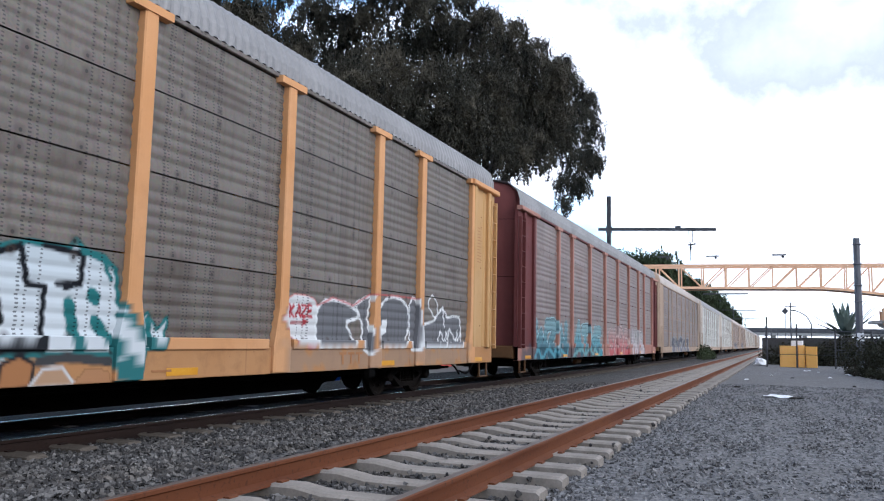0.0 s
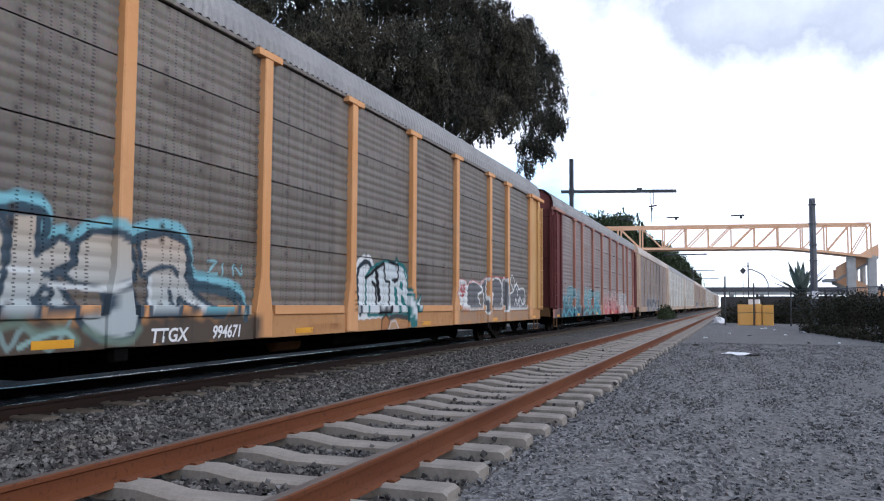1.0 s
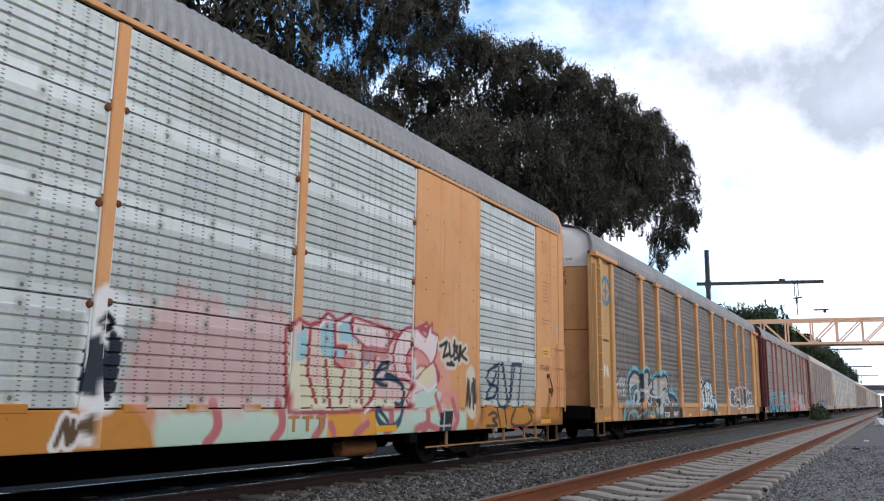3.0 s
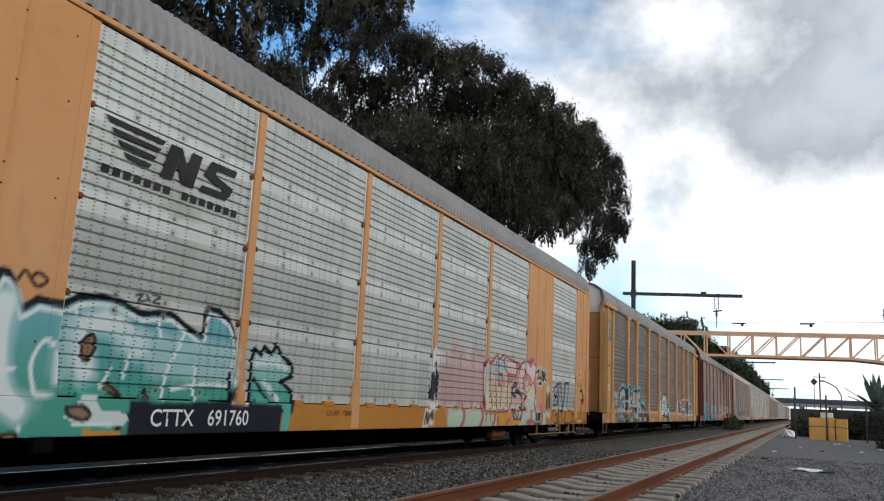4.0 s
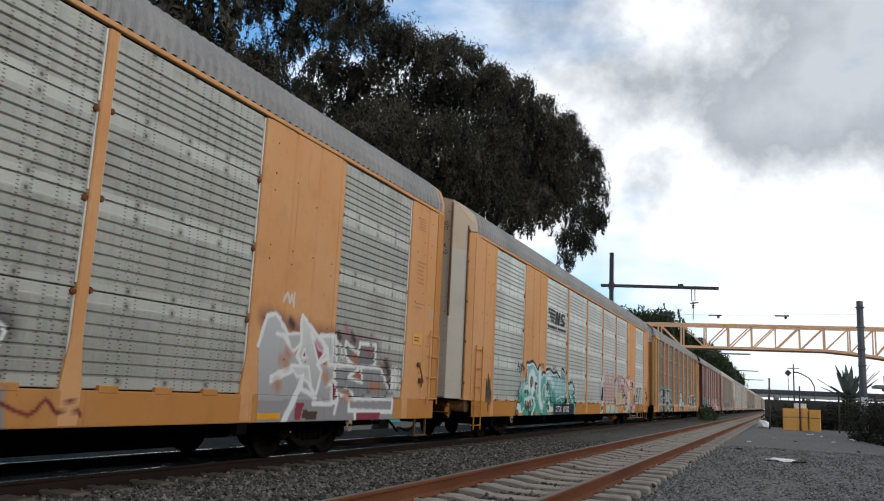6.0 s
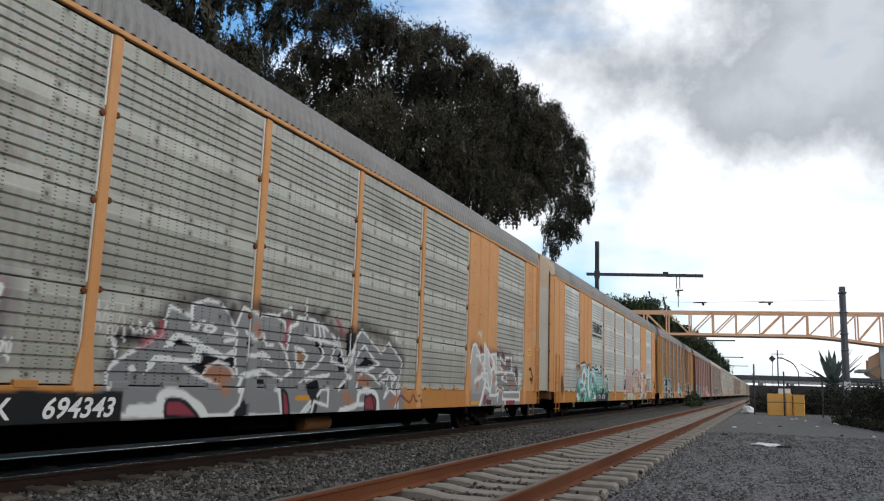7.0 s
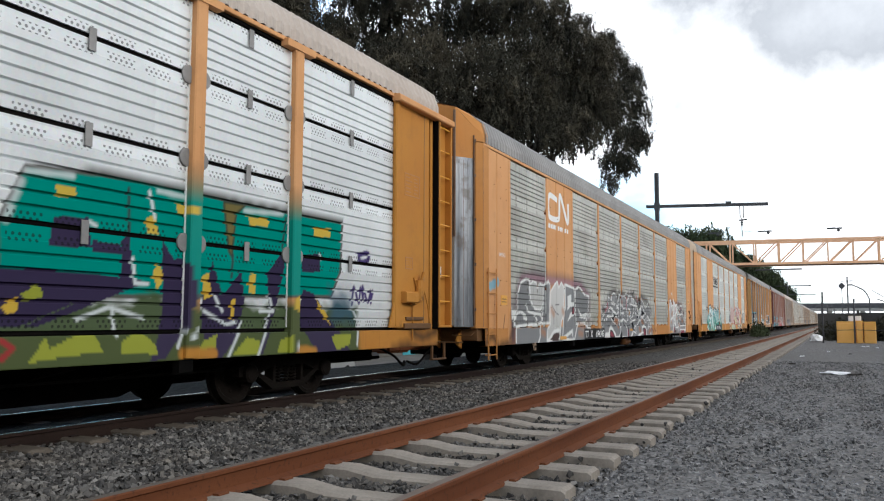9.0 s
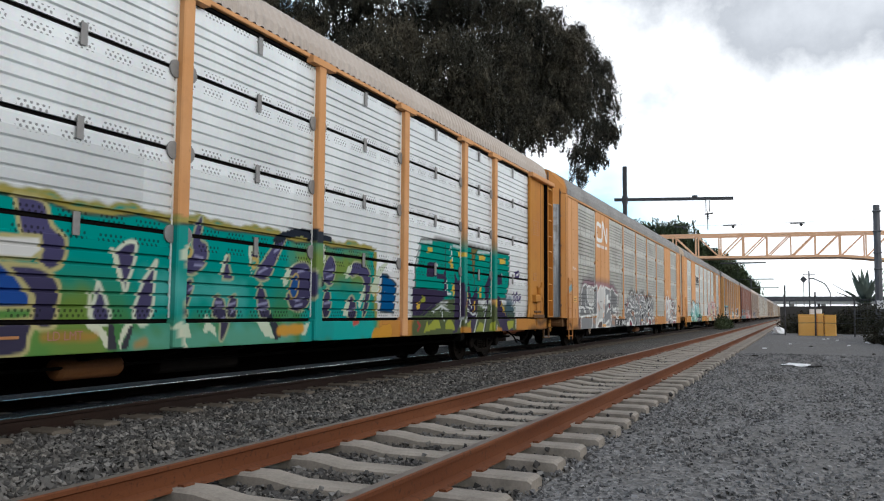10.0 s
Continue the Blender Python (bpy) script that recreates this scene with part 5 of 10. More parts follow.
        brake.box(1.60, 1.66, 12.75, 12.95, 1.42, 1.56, 0.02).tube([(1.62, 12.9, 1.9), (1.64, 13.0, 1.7), (1.62, 13.08, 1.5)], 0.014, 6)
        brake.tube([(1.63, 12.84, 1.46), (1.63, 12.84, 0.80)], 0.014, 6).lathe([(1.60, 0.05), (1.67, 0.05)], at=(0, 12.98, 1.62), n=12)
        part("brake_lever", brake, M["ochre_end"], car)
    elif rolls and not L["tee"]:
        lever = Geo().lathe([(1.60, 0.05), (1.65, 0.05), (1.66, 0.02)], at=(0, 13.02, 1.66), n=12).tube([(1.64, 13.02, 1.66), (1.66, 13.14, 1.44), (1.64, 13.16, 1.22)], 0.016, 6).box(1.60, 1.65, 13.08, 13.24, 1.30, 1.40, 0.015)
        part("brake_lever", lever, M["grimy_low"], car)
    if rolls and not L["tee"]:
        for y in (-10.7, 10.4):
            ring = [(math.cos(a) * 0.075, math.sin(a) * 0.075) for a in np.arange(0.4, 6.7, 0.7)]
            part("tie_down_ring", Geo().tube([(1.58, y + u, sill - 0.10 + w) for u, w in ring], 0.016, 6).box(1.54, 1.60, y - 0.06, y + 0.06, sill - 0.06, sill + 0.02, 0.01), M["dust"], car, "rusty steel tie-down ring")
    for y in (-7.4, 7.4):
        part("jacking_pad", Geo().box(1.50, 1.60, y - 0.11, y + 0.11, sill - 0.16, sill + 0.02, 0.02), M["under"], car)
    add_trucks(car, rolls)
    # amber reflector plates along the sill
    for y in L.get("plates", (-12.9, -8.4, -3.2, 2.4, 8.0, 12.9)):
        part("reflector", Geo().box(1.601, 1.606, y - 0.28, y + 0.28, sill + 0.04, sill + 0.13, 0.001), M["reflector"], car)
    return car


M["tank"] = plain("rust-orange tank", (0.15, 0.06, 0.02), (0.20, 0.085, 0.03), 0.7, 0, 6, 0.2)
BAYS = [-14.0, -12.35, -9.4, -7.45, -4.47, -1.5, 1.5, 4.47, 7.45, 9.4, 12.35, 14.0]
ALL_SCREEN = ["end"] + ["screen"] * 9 + ["end"]
TWO_FLAT = ["end", "screen", "flat", "screen", "screen", "screen", "screen", "screen", "flat", "screen", "end"]
BAYS_FLAT = [-14.0, -12.45, -9.68, -7.45, -4.52, -1.5, 1.5, 4.47, 7.45, 9.62, 12.5, 14.0]
# doors in the dirtier, darker tan, which also paints their shaded side
STYLE_A = dict(sill=0.607, eave=4.94, low="tan", panel="a_panel", ribs="soft", flat="tan_flat", post="yellow", post_w=0.11, post_x=1.66, tee=True, chord="a_panel",
               roof="roof", rear=("tan", "white_paint"), front=("tan", "white_paint"), ladder="tall", edges=BAYS, kinds=ALL_SCREEN, tank=-2.0, crown=0.95, tank_x=0.5)
STYLE_N = dict(STYLE_A, low="ochre", panel="n_panel", ribs="fine", flat="yellow", post="yellow", post_w=0.075, post_x=1.605, tee=False, chord="yellow",
               rear=("cream", "cream_tan"), front=("yellow", "yellow"), ladder="low", edges=BAYS_FLAT, kinds=TWO_FLAT, tank=6.6, tank_x=1.05, plates=(6.6, 12.9), leaf="cream", facet="cream")
STYLE_C = dict(STYLE_N, low="orange", panel="c_panel", rear=("primer", "orange"), tank=1.2, plates=(-8.4, 8.0), cap=4.60, leaf="door_leaf", facet="silver_leaf")
STYLE_M = dict(STYLE_A, crown=0.85, sill=0.69, eave=5.0, low="ochre", panel="m_panel", ribs="lapped", flat="ochre", post="yellow", post_w=0.095, chord="yellow",
               roof="roof_tan", rear=("ochre", "ochre"), front=("ochre", "ochre"), tank=-2.24, tank_x=1.0, plates=(), tank_z=0.50)
STYLE_B = dict(STYLE_A, low="post_red", panel="b_panel", ribs="soft", flat="maroon", post="post_red", post_w=0.085, chord="maroon", rear=("maroon", "maroon"),
               front=("maroon", "maroon"))
STYLE_F = dict(STYLE_N, low="dust", panel="b_panel", flat="dust", post="dust", chord="dust", rear=("dust", "dust"), leaf="dust", facet="dust", roof="roof_tan", kinds=ALL_SCREEN, edges=BAYS)
STYLE_G = dict(STYLE_N, low="dust", panel="c_panel", flat="pale_dust", post="pale_dust", chord="pale_dust", rear=("pale_dust", "pale_dust"), front=("pale_dust", "pale_dust"), leaf="pale_dust", facet="pale_dust", kinds=ALL_SCREEN, edges=BAYS)

WHITE, BLACK, INK = (0.70, 0.71, 0.69), (0.012, 0.013, 0.016), (0.03, 0.035, 0.05)


def spray_a():
    p = Spray()
    p.field(-11.6, -4.55, 0.5, 0.97, (0.035, 0.042, 0.042), 0.88, 0.15)
    p.strokes(scribble(-11.2, -8.2, 0.62, 0.95, 3, 9), 0.03, (0.20, 0.27, 0.26))
    halo = [(-10.85, 0.98), (-10.86, 1.31), (-10.85, 1.56), (-10.79, 1.81), (-10.6, 1.96), (-10.38, 2.06), (-10.1, 2.1), (-9.8, 2.06), (-9.56, 1.99), (-9.36, 2.09), (-9.08, 2.12), (-8.85, 2.18), (-8.6, 2.16), (-8.5, 2.05), (-8.53, 1.84), (-8.27, 1.89), (-8.16, 1.81), (-7.95, 1.95), (-7.57, 2.03), (-7.28, 1.96), (-6.93, 2.07), (-6.45, 2.09), (-6.19, 1.91), (-6.1, 1.53), (-5.7, 1.45), (-5.15, 1.37), (-4.93, 1.2), (-4.91, 1.0)]
    p.strokes([smooth(halo)], 0.075, (0.20, 0.44, 0.50), 0.95, 0.06).strokes([smooth(halo)], 0.055, (0.05, 0.085, 0.11), shift=(0.01, -0.10))
    p.shape(smooth([(-10.73, 1.44), (-10.69, 1.69), (-10.5, 1.85), (-10.24, 1.95), (-9.95, 1.95), (-9.71, 1.88), (-9.6, 1.7), (-9.72, 1.55), (-9.55, 1.39), (-9.57, 1.21), (-9.78, 1.06), (-10.21, 1.0), (-10.4, 1.1), (-10.63, 1.19)], 3), (0.40, 0.44, 0.44), (0.05, 0.07, 0.09), 0.045, ((0.47, 0.40, 0.32), 1.1, 1.9))
    p.shape([(-10.53, 1.45), (-10.35, 1.55), (-10.02, 1.61), (-9.87, 1.6), (-9.89, 1.54), (-10.2, 1.46), (-10.33, 1.3), (-10.41, 1.2), (-10.55, 1.32)], (0.10, 0.22, 0.26), (0.05, 0.07, 0.09), 0.025).shape([(-10.14, 1.3), (-9.96, 1.41), (-9.85, 1.31), (-9.94, 1.17), (-10.08, 1.1), (-10.17, 1.1)], (0.05, 0.075, 0.10))
    p.shape(smooth([(-9.5, 1.64), (-9.48, 1.92), (-9.32, 2.03), (-9.13, 2.02), (-8.97, 1.85), (-8.91, 1.6), (-9.05, 1.4), (-9.33, 1.37), (-9.47, 1.46), (-9.5, 1.64)], 3), (0.42, 0.42, 0.38), (0.05, 0.07, 0.09), 0.045, ((0.48, 0.40, 0.31), 1.2, 1.9))
    p.strokes([[(-9.22, 1.57), (-9.18, 1.46)]], 0.02, (0.05, 0.07, 0.09)).strokes([smooth([(-9.55, 1.5), (-9.42, 1.40), (-9.2, 1.33), (-9.0, 1.38)])], 0.03, (0.58, 0.60, 0.59))
    p.strokes([smooth([(-11.42, 0.64), (-11.36, 0.83), (-11.22, 1.0), (-11.04, 1.1), (-10.76, 1.14), (-10.42, 1.08)])], 0.06, (0.20, 0.42, 0.46), 0.9, 0.06).strokes([smooth([(-11.0, 0.64), (-10.96, 0.76), (-10.85, 0.82), (-10.48, 0.87), (-10.12, 0.83), (-10.0, 0.67)])], 0.04, (0.24, 0.34, 0.32))
    for points in ([(-8.92, 2.02), (-8.61, 2.04), (-8.61, 1.61), (-8.31, 1.81), (-8.15, 1.74), (-8.14, 1.57), (-8.45, 1.42), (-8.1, 1.09), (-8.4, 1.06), (-8.64, 1.18), (-8.6, 1.01), (-9.09, 1.01), (-8.95, 1.49)],
                   [(-8.08, 1.56), (-8.06, 1.77), (-7.86, 1.91), (-7.57, 1.92), (-7.25, 1.79), (-7.16, 1.58), (-7.18, 1.42), (-7.43, 1.37), (-7.22, 1.27), (-7.1, 1.05), (-7.15, 0.82), (-7.41, 0.71), (-7.81, 0.74), (-8.1, 0.99), (-7.68, 1.0), (-7.62, 1.12), (-7.69, 1.3), (-8.09, 1.34), (-8.24, 1.43)]):
        p.shape(points, (0.40, 0.44, 0.44), (0.05, 0.07, 0.09), 0.05, ((0.46, 0.39, 0.31), 1.1, 1.9))
    p.shape([(-7.11, 1.89), (-6.63, 1.99), (-6.25, 1.9), (-6.18, 1.67), (-6.23, 1.46), (-6.03, 1.25), (-5.44, 0.95), (-5.88, 0.99), (-6.34, 1.2), (-6.41, 1.0), (-6.94, 1.0), (-6.9, 1.43), (-7.04, 1.47)], (0.40, 0.44, 0.44), (0.05, 0.07, 0.09), 0.05, ((0.46, 0.37, 0.29), 1.1, 1.9))
    p.strokes([smooth([(-8.58, 1.21), (-8.5, 1.28), (-8.39, 1.23), (-8.47, 1.15), (-8.57, 1.19)]), smooth([(-7.71, 1.25), (-7.59, 1.19), (-7.48, 1.27)]), smooth([(-6.96, 1.46), (-6.79, 1.55), (-6.52, 1.58), (-6.38, 1.49)]), [(-6.54, 1.27), (-6.46, 1.11)], smooth([(-8.5, 1.42), (-8.23, 1.46), (-8.14, 1.55)]), [(-9.1, 1.92), (-8.99, 1.8), (-9.01, 1.52)]], 0.035, (0.06, 0.08, 0.10))
    p.strokes([smooth([(-8.41, 1.32), (-8.11, 1.3), (-7.69, 1.28), (-7.34, 1.38)]), [(-8.93, 1.46), (-8.66, 1.45)], [(-6.9, 1.42), (-6.89, 1.05)], [(-6.22, 1.21), (-5.74, 1.0)]], 0.032, (0.58, 0.60, 0.59), 0.9)
    p.strokes([smooth([(-6.1, 1.33), (-5.47, 1.28), (-5.12, 1.18), (-5.11, 1.0)])], 0.05, (0.05, 0.08, 0.10)).shape([(-5.88, 1.08), (-5.23, 1.09), (-5.17, 0.99), (-5.81, 0.98)], (0.17, 0.40, 0.45))
    p.strokes([smooth([(-9.05, 0.88), (-8.83, 0.93), (-8.59, 0.8), (-8.27, 0.85), (-8.08, 0.71)]), smooth([(-7.95, 0.85), (-7.66, 0.71), (-7.31, 0.68), (-7.1, 0.82)])], 0.05, (0.16, 0.22, 0.17), 0.8, 0.06).strokes([smooth([(-8.82, 0.68), (-8.59, 0.77), (-8.26, 0.82), (-8.13, 0.75)])], 0.03, (0.24, 0.36, 0.33))
    p.strokes(lettering("ZIN", -5.8, -4.9, 1.52, 1.68, 2), 0.018, (0.26, 0.48, 0.52))
    p.strokes([smooth(l) for l in ([(-11.8, 1.92), (-11.95, 1.75), (-11.98, 1.6), (-11.85, 1.58), (-11.66, 1.70)], [(-11.62, 1.72), (-11.58, 1.54), (-11.45, 1.82), (-11.42, 1.53)], [(-11.32, 1.74), (-11.3, 1.55), (-11.18, 1.78), (-11.14, 1.56)], [(-12.1, 1.38), (-11.95, 1.42), (-11.98, 1.28)], [(-11.85, 1.46), (-11.7, 1.33), (-11.58, 1.44), (-11.45, 1.30)], [(-11.3, 1.45), (-11.12, 1.47), (-11.1, 1.33), (-11.28, 1.31), (-11.3, 1.42)], [(-12.05, 1.2), (-11.85, 1.16)])], 0.026, (0.60, 0.60, 0.57), 0.9, 0.03).strokes([smooth([(-1.38, 1.36), (-1.46, 1.26), (-1.38, 1.18), (-1.31, 1.26), (-1.38, 1.36)]), [(-1.45, 1.14), (-1.32, 1.02)], [(-1.32, 1.14), (-1.45, 1.02)]], 0.016, (0.07, 0.04, 0.02))
    p.strokes(scribble(-13.3, -12.75, 1.75, 2.1, 29, 8), 0.035, (0.68, 0.68, 0.66), 0.8, 0.06)
    # white block letters with black and bottle-green edges
    p.shape(smooth([(-1.13, 0.91), (-1.16, 1.32), (-1.2, 1.69), (-1.1, 1.88), (-0.83, 2.0), (-0.6, 1.97), (-0.48, 1.81), (-0.43, 1.56), (-0.24, 1.45), (-0.12, 0.94)], 3), (0.60, 0.63, 0.63), (0.66, 0.67, 0.66), 0.09)
    p.strokes([smooth([(-1.1, 0.93), (-1.13, 1.32), (-1.15, 1.66), (-1.06, 1.83), (-0.82, 1.94), (-0.63, 1.91), (-0.52, 1.78), (-0.47, 1.54)])], 0.05, (0.03, 0.045, 0.06))
    p.shape([(-0.79, 1.42), (-0.8, 1.58), (-0.67, 1.64), (-0.52, 1.62), (-0.48, 1.53), (-0.66, 1.49), (-0.67, 1.32), (-0.6, 1.26), (-0.43, 1.25), (-0.42, 1.13), (-0.73, 1.14), (-0.79, 1.32)], (0.03, 0.04, 0.05))
    p.shape([(-0.77, 1.65), (-0.6, 1.76), (-0.51, 1.81), (-0.32, 1.89), (0.04, 1.97), (0.12, 2.0), (0.63, 1.98), (0.71, 2.08), (0.82, 1.99), (1.1, 1.94), (1.28, 1.82), (1.34, 1.46), (1.69, 1.12), (1.75, 0.93), (1.64, 0.61), (1.37, 0.62), (1.27, 0.92), (-0.74, 0.92)], (0.60, 0.63, 0.63), (0.03, 0.15, 0.15), 0.045, ((0.52, 0.57, 0.58), 1.0, 1.9))
    p.strokes([[(-0.31, 1.81), (-0.21, 1.46), (-0.14, 1.23)], [(-0.18, 0.99), (0.31, 1.0)]], 0.075, BLACK)
    p.strokes([[(-0.77, 1.62), (-0.5, 1.74), (-0.31, 1.83), (0.05, 1.95)], [(0.07, 1.94), (0.16, 1.6), (0.36, 1.58), (0.36, 0.96)], [(0.61, 1.59), (0.81, 1.66), (0.82, 1.95), (0.34, 1.99)], [(0.52, 1.62), (0.82, 1.63)], [(1.25, 1.11), (1.25, 0.94)], [(-0.5, 1.56), (-0.33, 1.49), (-0.24, 0.96)]], 0.035, BLACK)
    p.strokes([[(0.67, 1.42), (0.8, 0.96)], [(0.97, 1.54), (1.03, 1.5)], [(1.03, 1.25), (1.26, 1.04), (1.48, 0.81), (1.45, 0.63)]], 0.075, (0.03, 0.15, 0.15)).strokes([[(1.35, 1.34), (1.7, 1.08)], [(0.82, 1.98), (1.11, 1.91), (1.22, 1.72)]], 0.03, (0.03, 0.15, 0.15))
    p.shape([(1.76, 0.97), (1.68, 1.27), (1.8, 1.37), (1.97, 1.18), (2.14, 1.33), (2.06, 0.97)], (0.55, 0.60, 0.60), (0.03, 0.15, 0.15), 0.03).strokes([[(1.81, 1.28), (1.87, 1.01)]], 0.05, (0.03, 0.15, 0.15))
    p.shape([(-0.11, 0.59), (-0.09, 0.82), (0.1, 0.9), (0.27, 0.82), (0.24, 0.6)], (0.36, 0.16, 0.06), BLACK, 0.025).shape([(0.24, 0.6), (0.38, 0.77), (0.61, 0.78), (0.78, 0.6)], (0.42, 0.26, 0.15), (0.58, 0.58, 0.56), 0.02).strokes([[(0.32, 0.84), (0.66, 0.88), (1.22, 0.83)]], 0.05, (0.05, 0.05, 0.05)).shape([(0.75, 0.6), (0.91, 0.76), (1.23, 0.74), (1.27, 0.59)], (0.40, 0.20, 0.09))
    # grey letters in a white cloud
    p.shape(smooth([(4.44, 1.39), (4.73, 1.72), (5.11, 1.78), (5.54, 1.64), (5.5, 1.02), (5.08, 1.0), (4.63, 1.25)], 3), (0.62, 0.62, 0.60), (0.50, 0.20, 0.18), 0.015)
    p.strokes(lettering('KAZE', 4.73, 5.4, 1.45, 1.62, 4), 0.025, (0.36, 0.04, 0.05)).strokes([[(4.79, 1.35), (5.23, 1.36)], [(5.12, 1.4), (5.26, 1.37), (5.12, 1.32)]], 0.018, (0.36, 0.04, 0.05))
    p.field(4.6, 12.12, 0.62, 0.98, (0.26, 0.22, 0.18), 0.5, 0.12, wave=0.08)
    p.shape(smooth([(5.54, 1.0), (5.54, 1.59), (6.02, 1.75), (6.69, 1.66), (6.87, 1.49), (6.47, 1.41), (6.62, 1.21), (6.8, 1.01)], 2), (0.15, 0.15, 0.155), WHITE, 0.04)
    p.shape(smooth([(6.79, 1.72), (7.32, 1.88), (7.21, 1.5), (7.41, 0.92), (7.06, 0.95), (7.07, 1.33)], 2), (0.15, 0.15, 0.155), WHITE, 0.04)
    p.shape(smooth([(7.58, 1.01), (7.7, 1.68), (8.23, 1.92), (8.87, 1.79), (8.97, 1.37), (8.73, 1.0)], 2), (0.15, 0.15, 0.155), WHITE, 0.04)
    p.shape(smooth([(9.62, 0.99), (9.54, 1.39), (10.24, 1.52), (10.72, 1.83), (10.99, 1.62), (11.73, 1.65), (11.83, 1.0)], 2), (0.15, 0.15, 0.155), WHITE, 0.04)
    p.shape(smooth([(9.05, 0.94), (9.0, 1.81), (9.28, 1.92), (9.43, 1.38), (9.4, 0.93)], 2), (0.15, 0.15, 0.155), WHITE, 0.04)
    p.shape([(7.72, 1.16), (7.81, 1.46), (8.03, 1.5), (7.99, 1.26)], WHITE).strokes([smooth([(10.13, 2.07), (9.92, 1.88), (10.33, 1.6), (10.43, 1.87), (10.13, 2.07)]), [(6.69, 1.69), (7.03, 1.8)], [(10.72, 1.83), (10.84, 1.42)]], 0.025, WHITE)
    p.strokes([[(5.54, 1.64), (6.02, 1.79), (6.69, 1.69), (7.31, 1.92), (8.23, 1.95), (9.28, 1.95)]], 0.018, (0.50, 0.10, 0.10), 0.8).strokes(scribble(10.46, 11.8, 1.05, 1.38, 10, 9), 0.025, WHITE)
    return p


def spray_n():
    p = Spray()
    p.field(-10.35, -6.3, 0.5, 0.99, (0.05, 0.23, 0.17), 0.97, 0.1, ((0.10, 0.36, 0.30), 0.6, 1.0))
    mass = smooth([(-10.43, 0.63), (-10.37, 0.73), (-10.27, 0.97), (-10.08, 0.94), (-10.06, 1.04), (-10.08, 1.18), (-9.97, 1.36), (-9.87, 1.48), (-9.67, 1.55), (-9.42, 1.59), (-9.42, 1.74), (-9.36, 1.96), (-9.46, 2.09), (-9.21, 2.1), (-8.85, 2.16), (-8.58, 2.08), (-8.36, 1.96), (-8.16, 1.94), (-8.1, 2.1), (-7.99, 2.03), (-7.87, 1.77), (-7.68, 1.89), (-7.37, 1.87), (-7.18, 1.98), (-6.73, 2.02), (-6.31, 1.91), (-5.86, 1.96), (-5.32, 1.73), (-5.25, 1.91), (-5.21, 2.11), (-4.83, 2.01), (-4.69, 1.74), (-4.71, 1.41), (-4.67, 0.99), (-6.43, 0.81), (-6.43, 0.46)], 2)
    p.shape(mass, (0.07, 0.31, 0.24), BLACK, 0.05, ((0.15, 0.38, 0.43), 1.0, 1.9))
    p.strokes([mass[18:-4]], 0.024, (0.70, 0.74, 0.73), shift=(0.03, -0.065))
    for edge in ([(-9.68, 1.21), (-9.64, 1.37), (-9.49, 1.46), (-9.27, 1.47), (-9.14, 1.36), (-9.26, 1.24), (-9.47, 1.29), (-9.62, 1.2)], [(-9.64, 1.1), (-9.34, 1.12), (-9.0, 1.18), (-8.76, 1.18), (-8.6, 1.09), (-8.71, 0.94), (-9.02, 0.88), (-9.53, 0.89)], [(-10.26, 0.96), (-10.0, 0.93), (-9.88, 0.76), (-9.84, 0.64), (-10.14, 0.67), (-10.27, 0.76), (-10.37, 0.72)], [(-8.53, 1.05), (-8.43, 0.9), (-8.62, 0.72), (-8.75, 0.56), (-8.93, 0.57), (-8.71, 0.79), (-8.61, 0.94)], [(-7.08, 0.9), (-7.01, 1.01), (-6.85, 1.01), (-6.75, 0.87), (-6.4, 0.84), (-6.42, 0.71), (-6.93, 0.72), (-7.21, 0.79)], [(-8.65, 1.62), (-8.51, 1.74), (-8.33, 1.73), (-8.3, 1.48), (-8.47, 1.41)]):
        p.shape(smooth(edge, 2), (0.62, 0.70, 0.68), alpha=0.92)
    p.shape([(-9.7, 1.12), (-9.61, 1.24), (-9.3, 1.22), (-9.07, 1.26), (-8.84, 1.32), (-8.63, 1.35), (-8.74, 1.24), (-9.12, 1.18), (-9.34, 1.12)], (0.10, 0.40, 0.34))
    ring = [smooth(q) for q in ([(-9.11, 1.39), (-9.11, 1.63), (-9.01, 1.77), (-8.84, 1.83), (-8.64, 1.75), (-8.57, 1.58), (-8.65, 1.4), (-8.81, 1.32)], [(-8.02, 1.83), (-8.04, 1.49), (-8.01, 1.18), (-7.9, 0.96), (-7.75, 0.88)], [(-6.99, 1.26), (-7.07, 1.6), (-6.96, 1.74), (-6.67, 1.78), (-6.47, 1.67), (-6.27, 1.55)])]
    p.strokes(ring, 0.17, (0.40, 0.58, 0.58), 0.85, 0.10).strokes(ring, 0.10, (0.68, 0.74, 0.73), 0.95, 0.04)
    p.strokes([[(-6.51, 1.6), (-5.57, 1.58), (-4.72, 1.56)], [(-7.2, 1.7), (-7.28, 1.27)], [(-6.04, 1.4), (-4.7, 1.34)], [(-9.66, 1.49), (-9.85, 1.31)]], 0.15, (0.50, 0.66, 0.66), 0.6, 0.14)
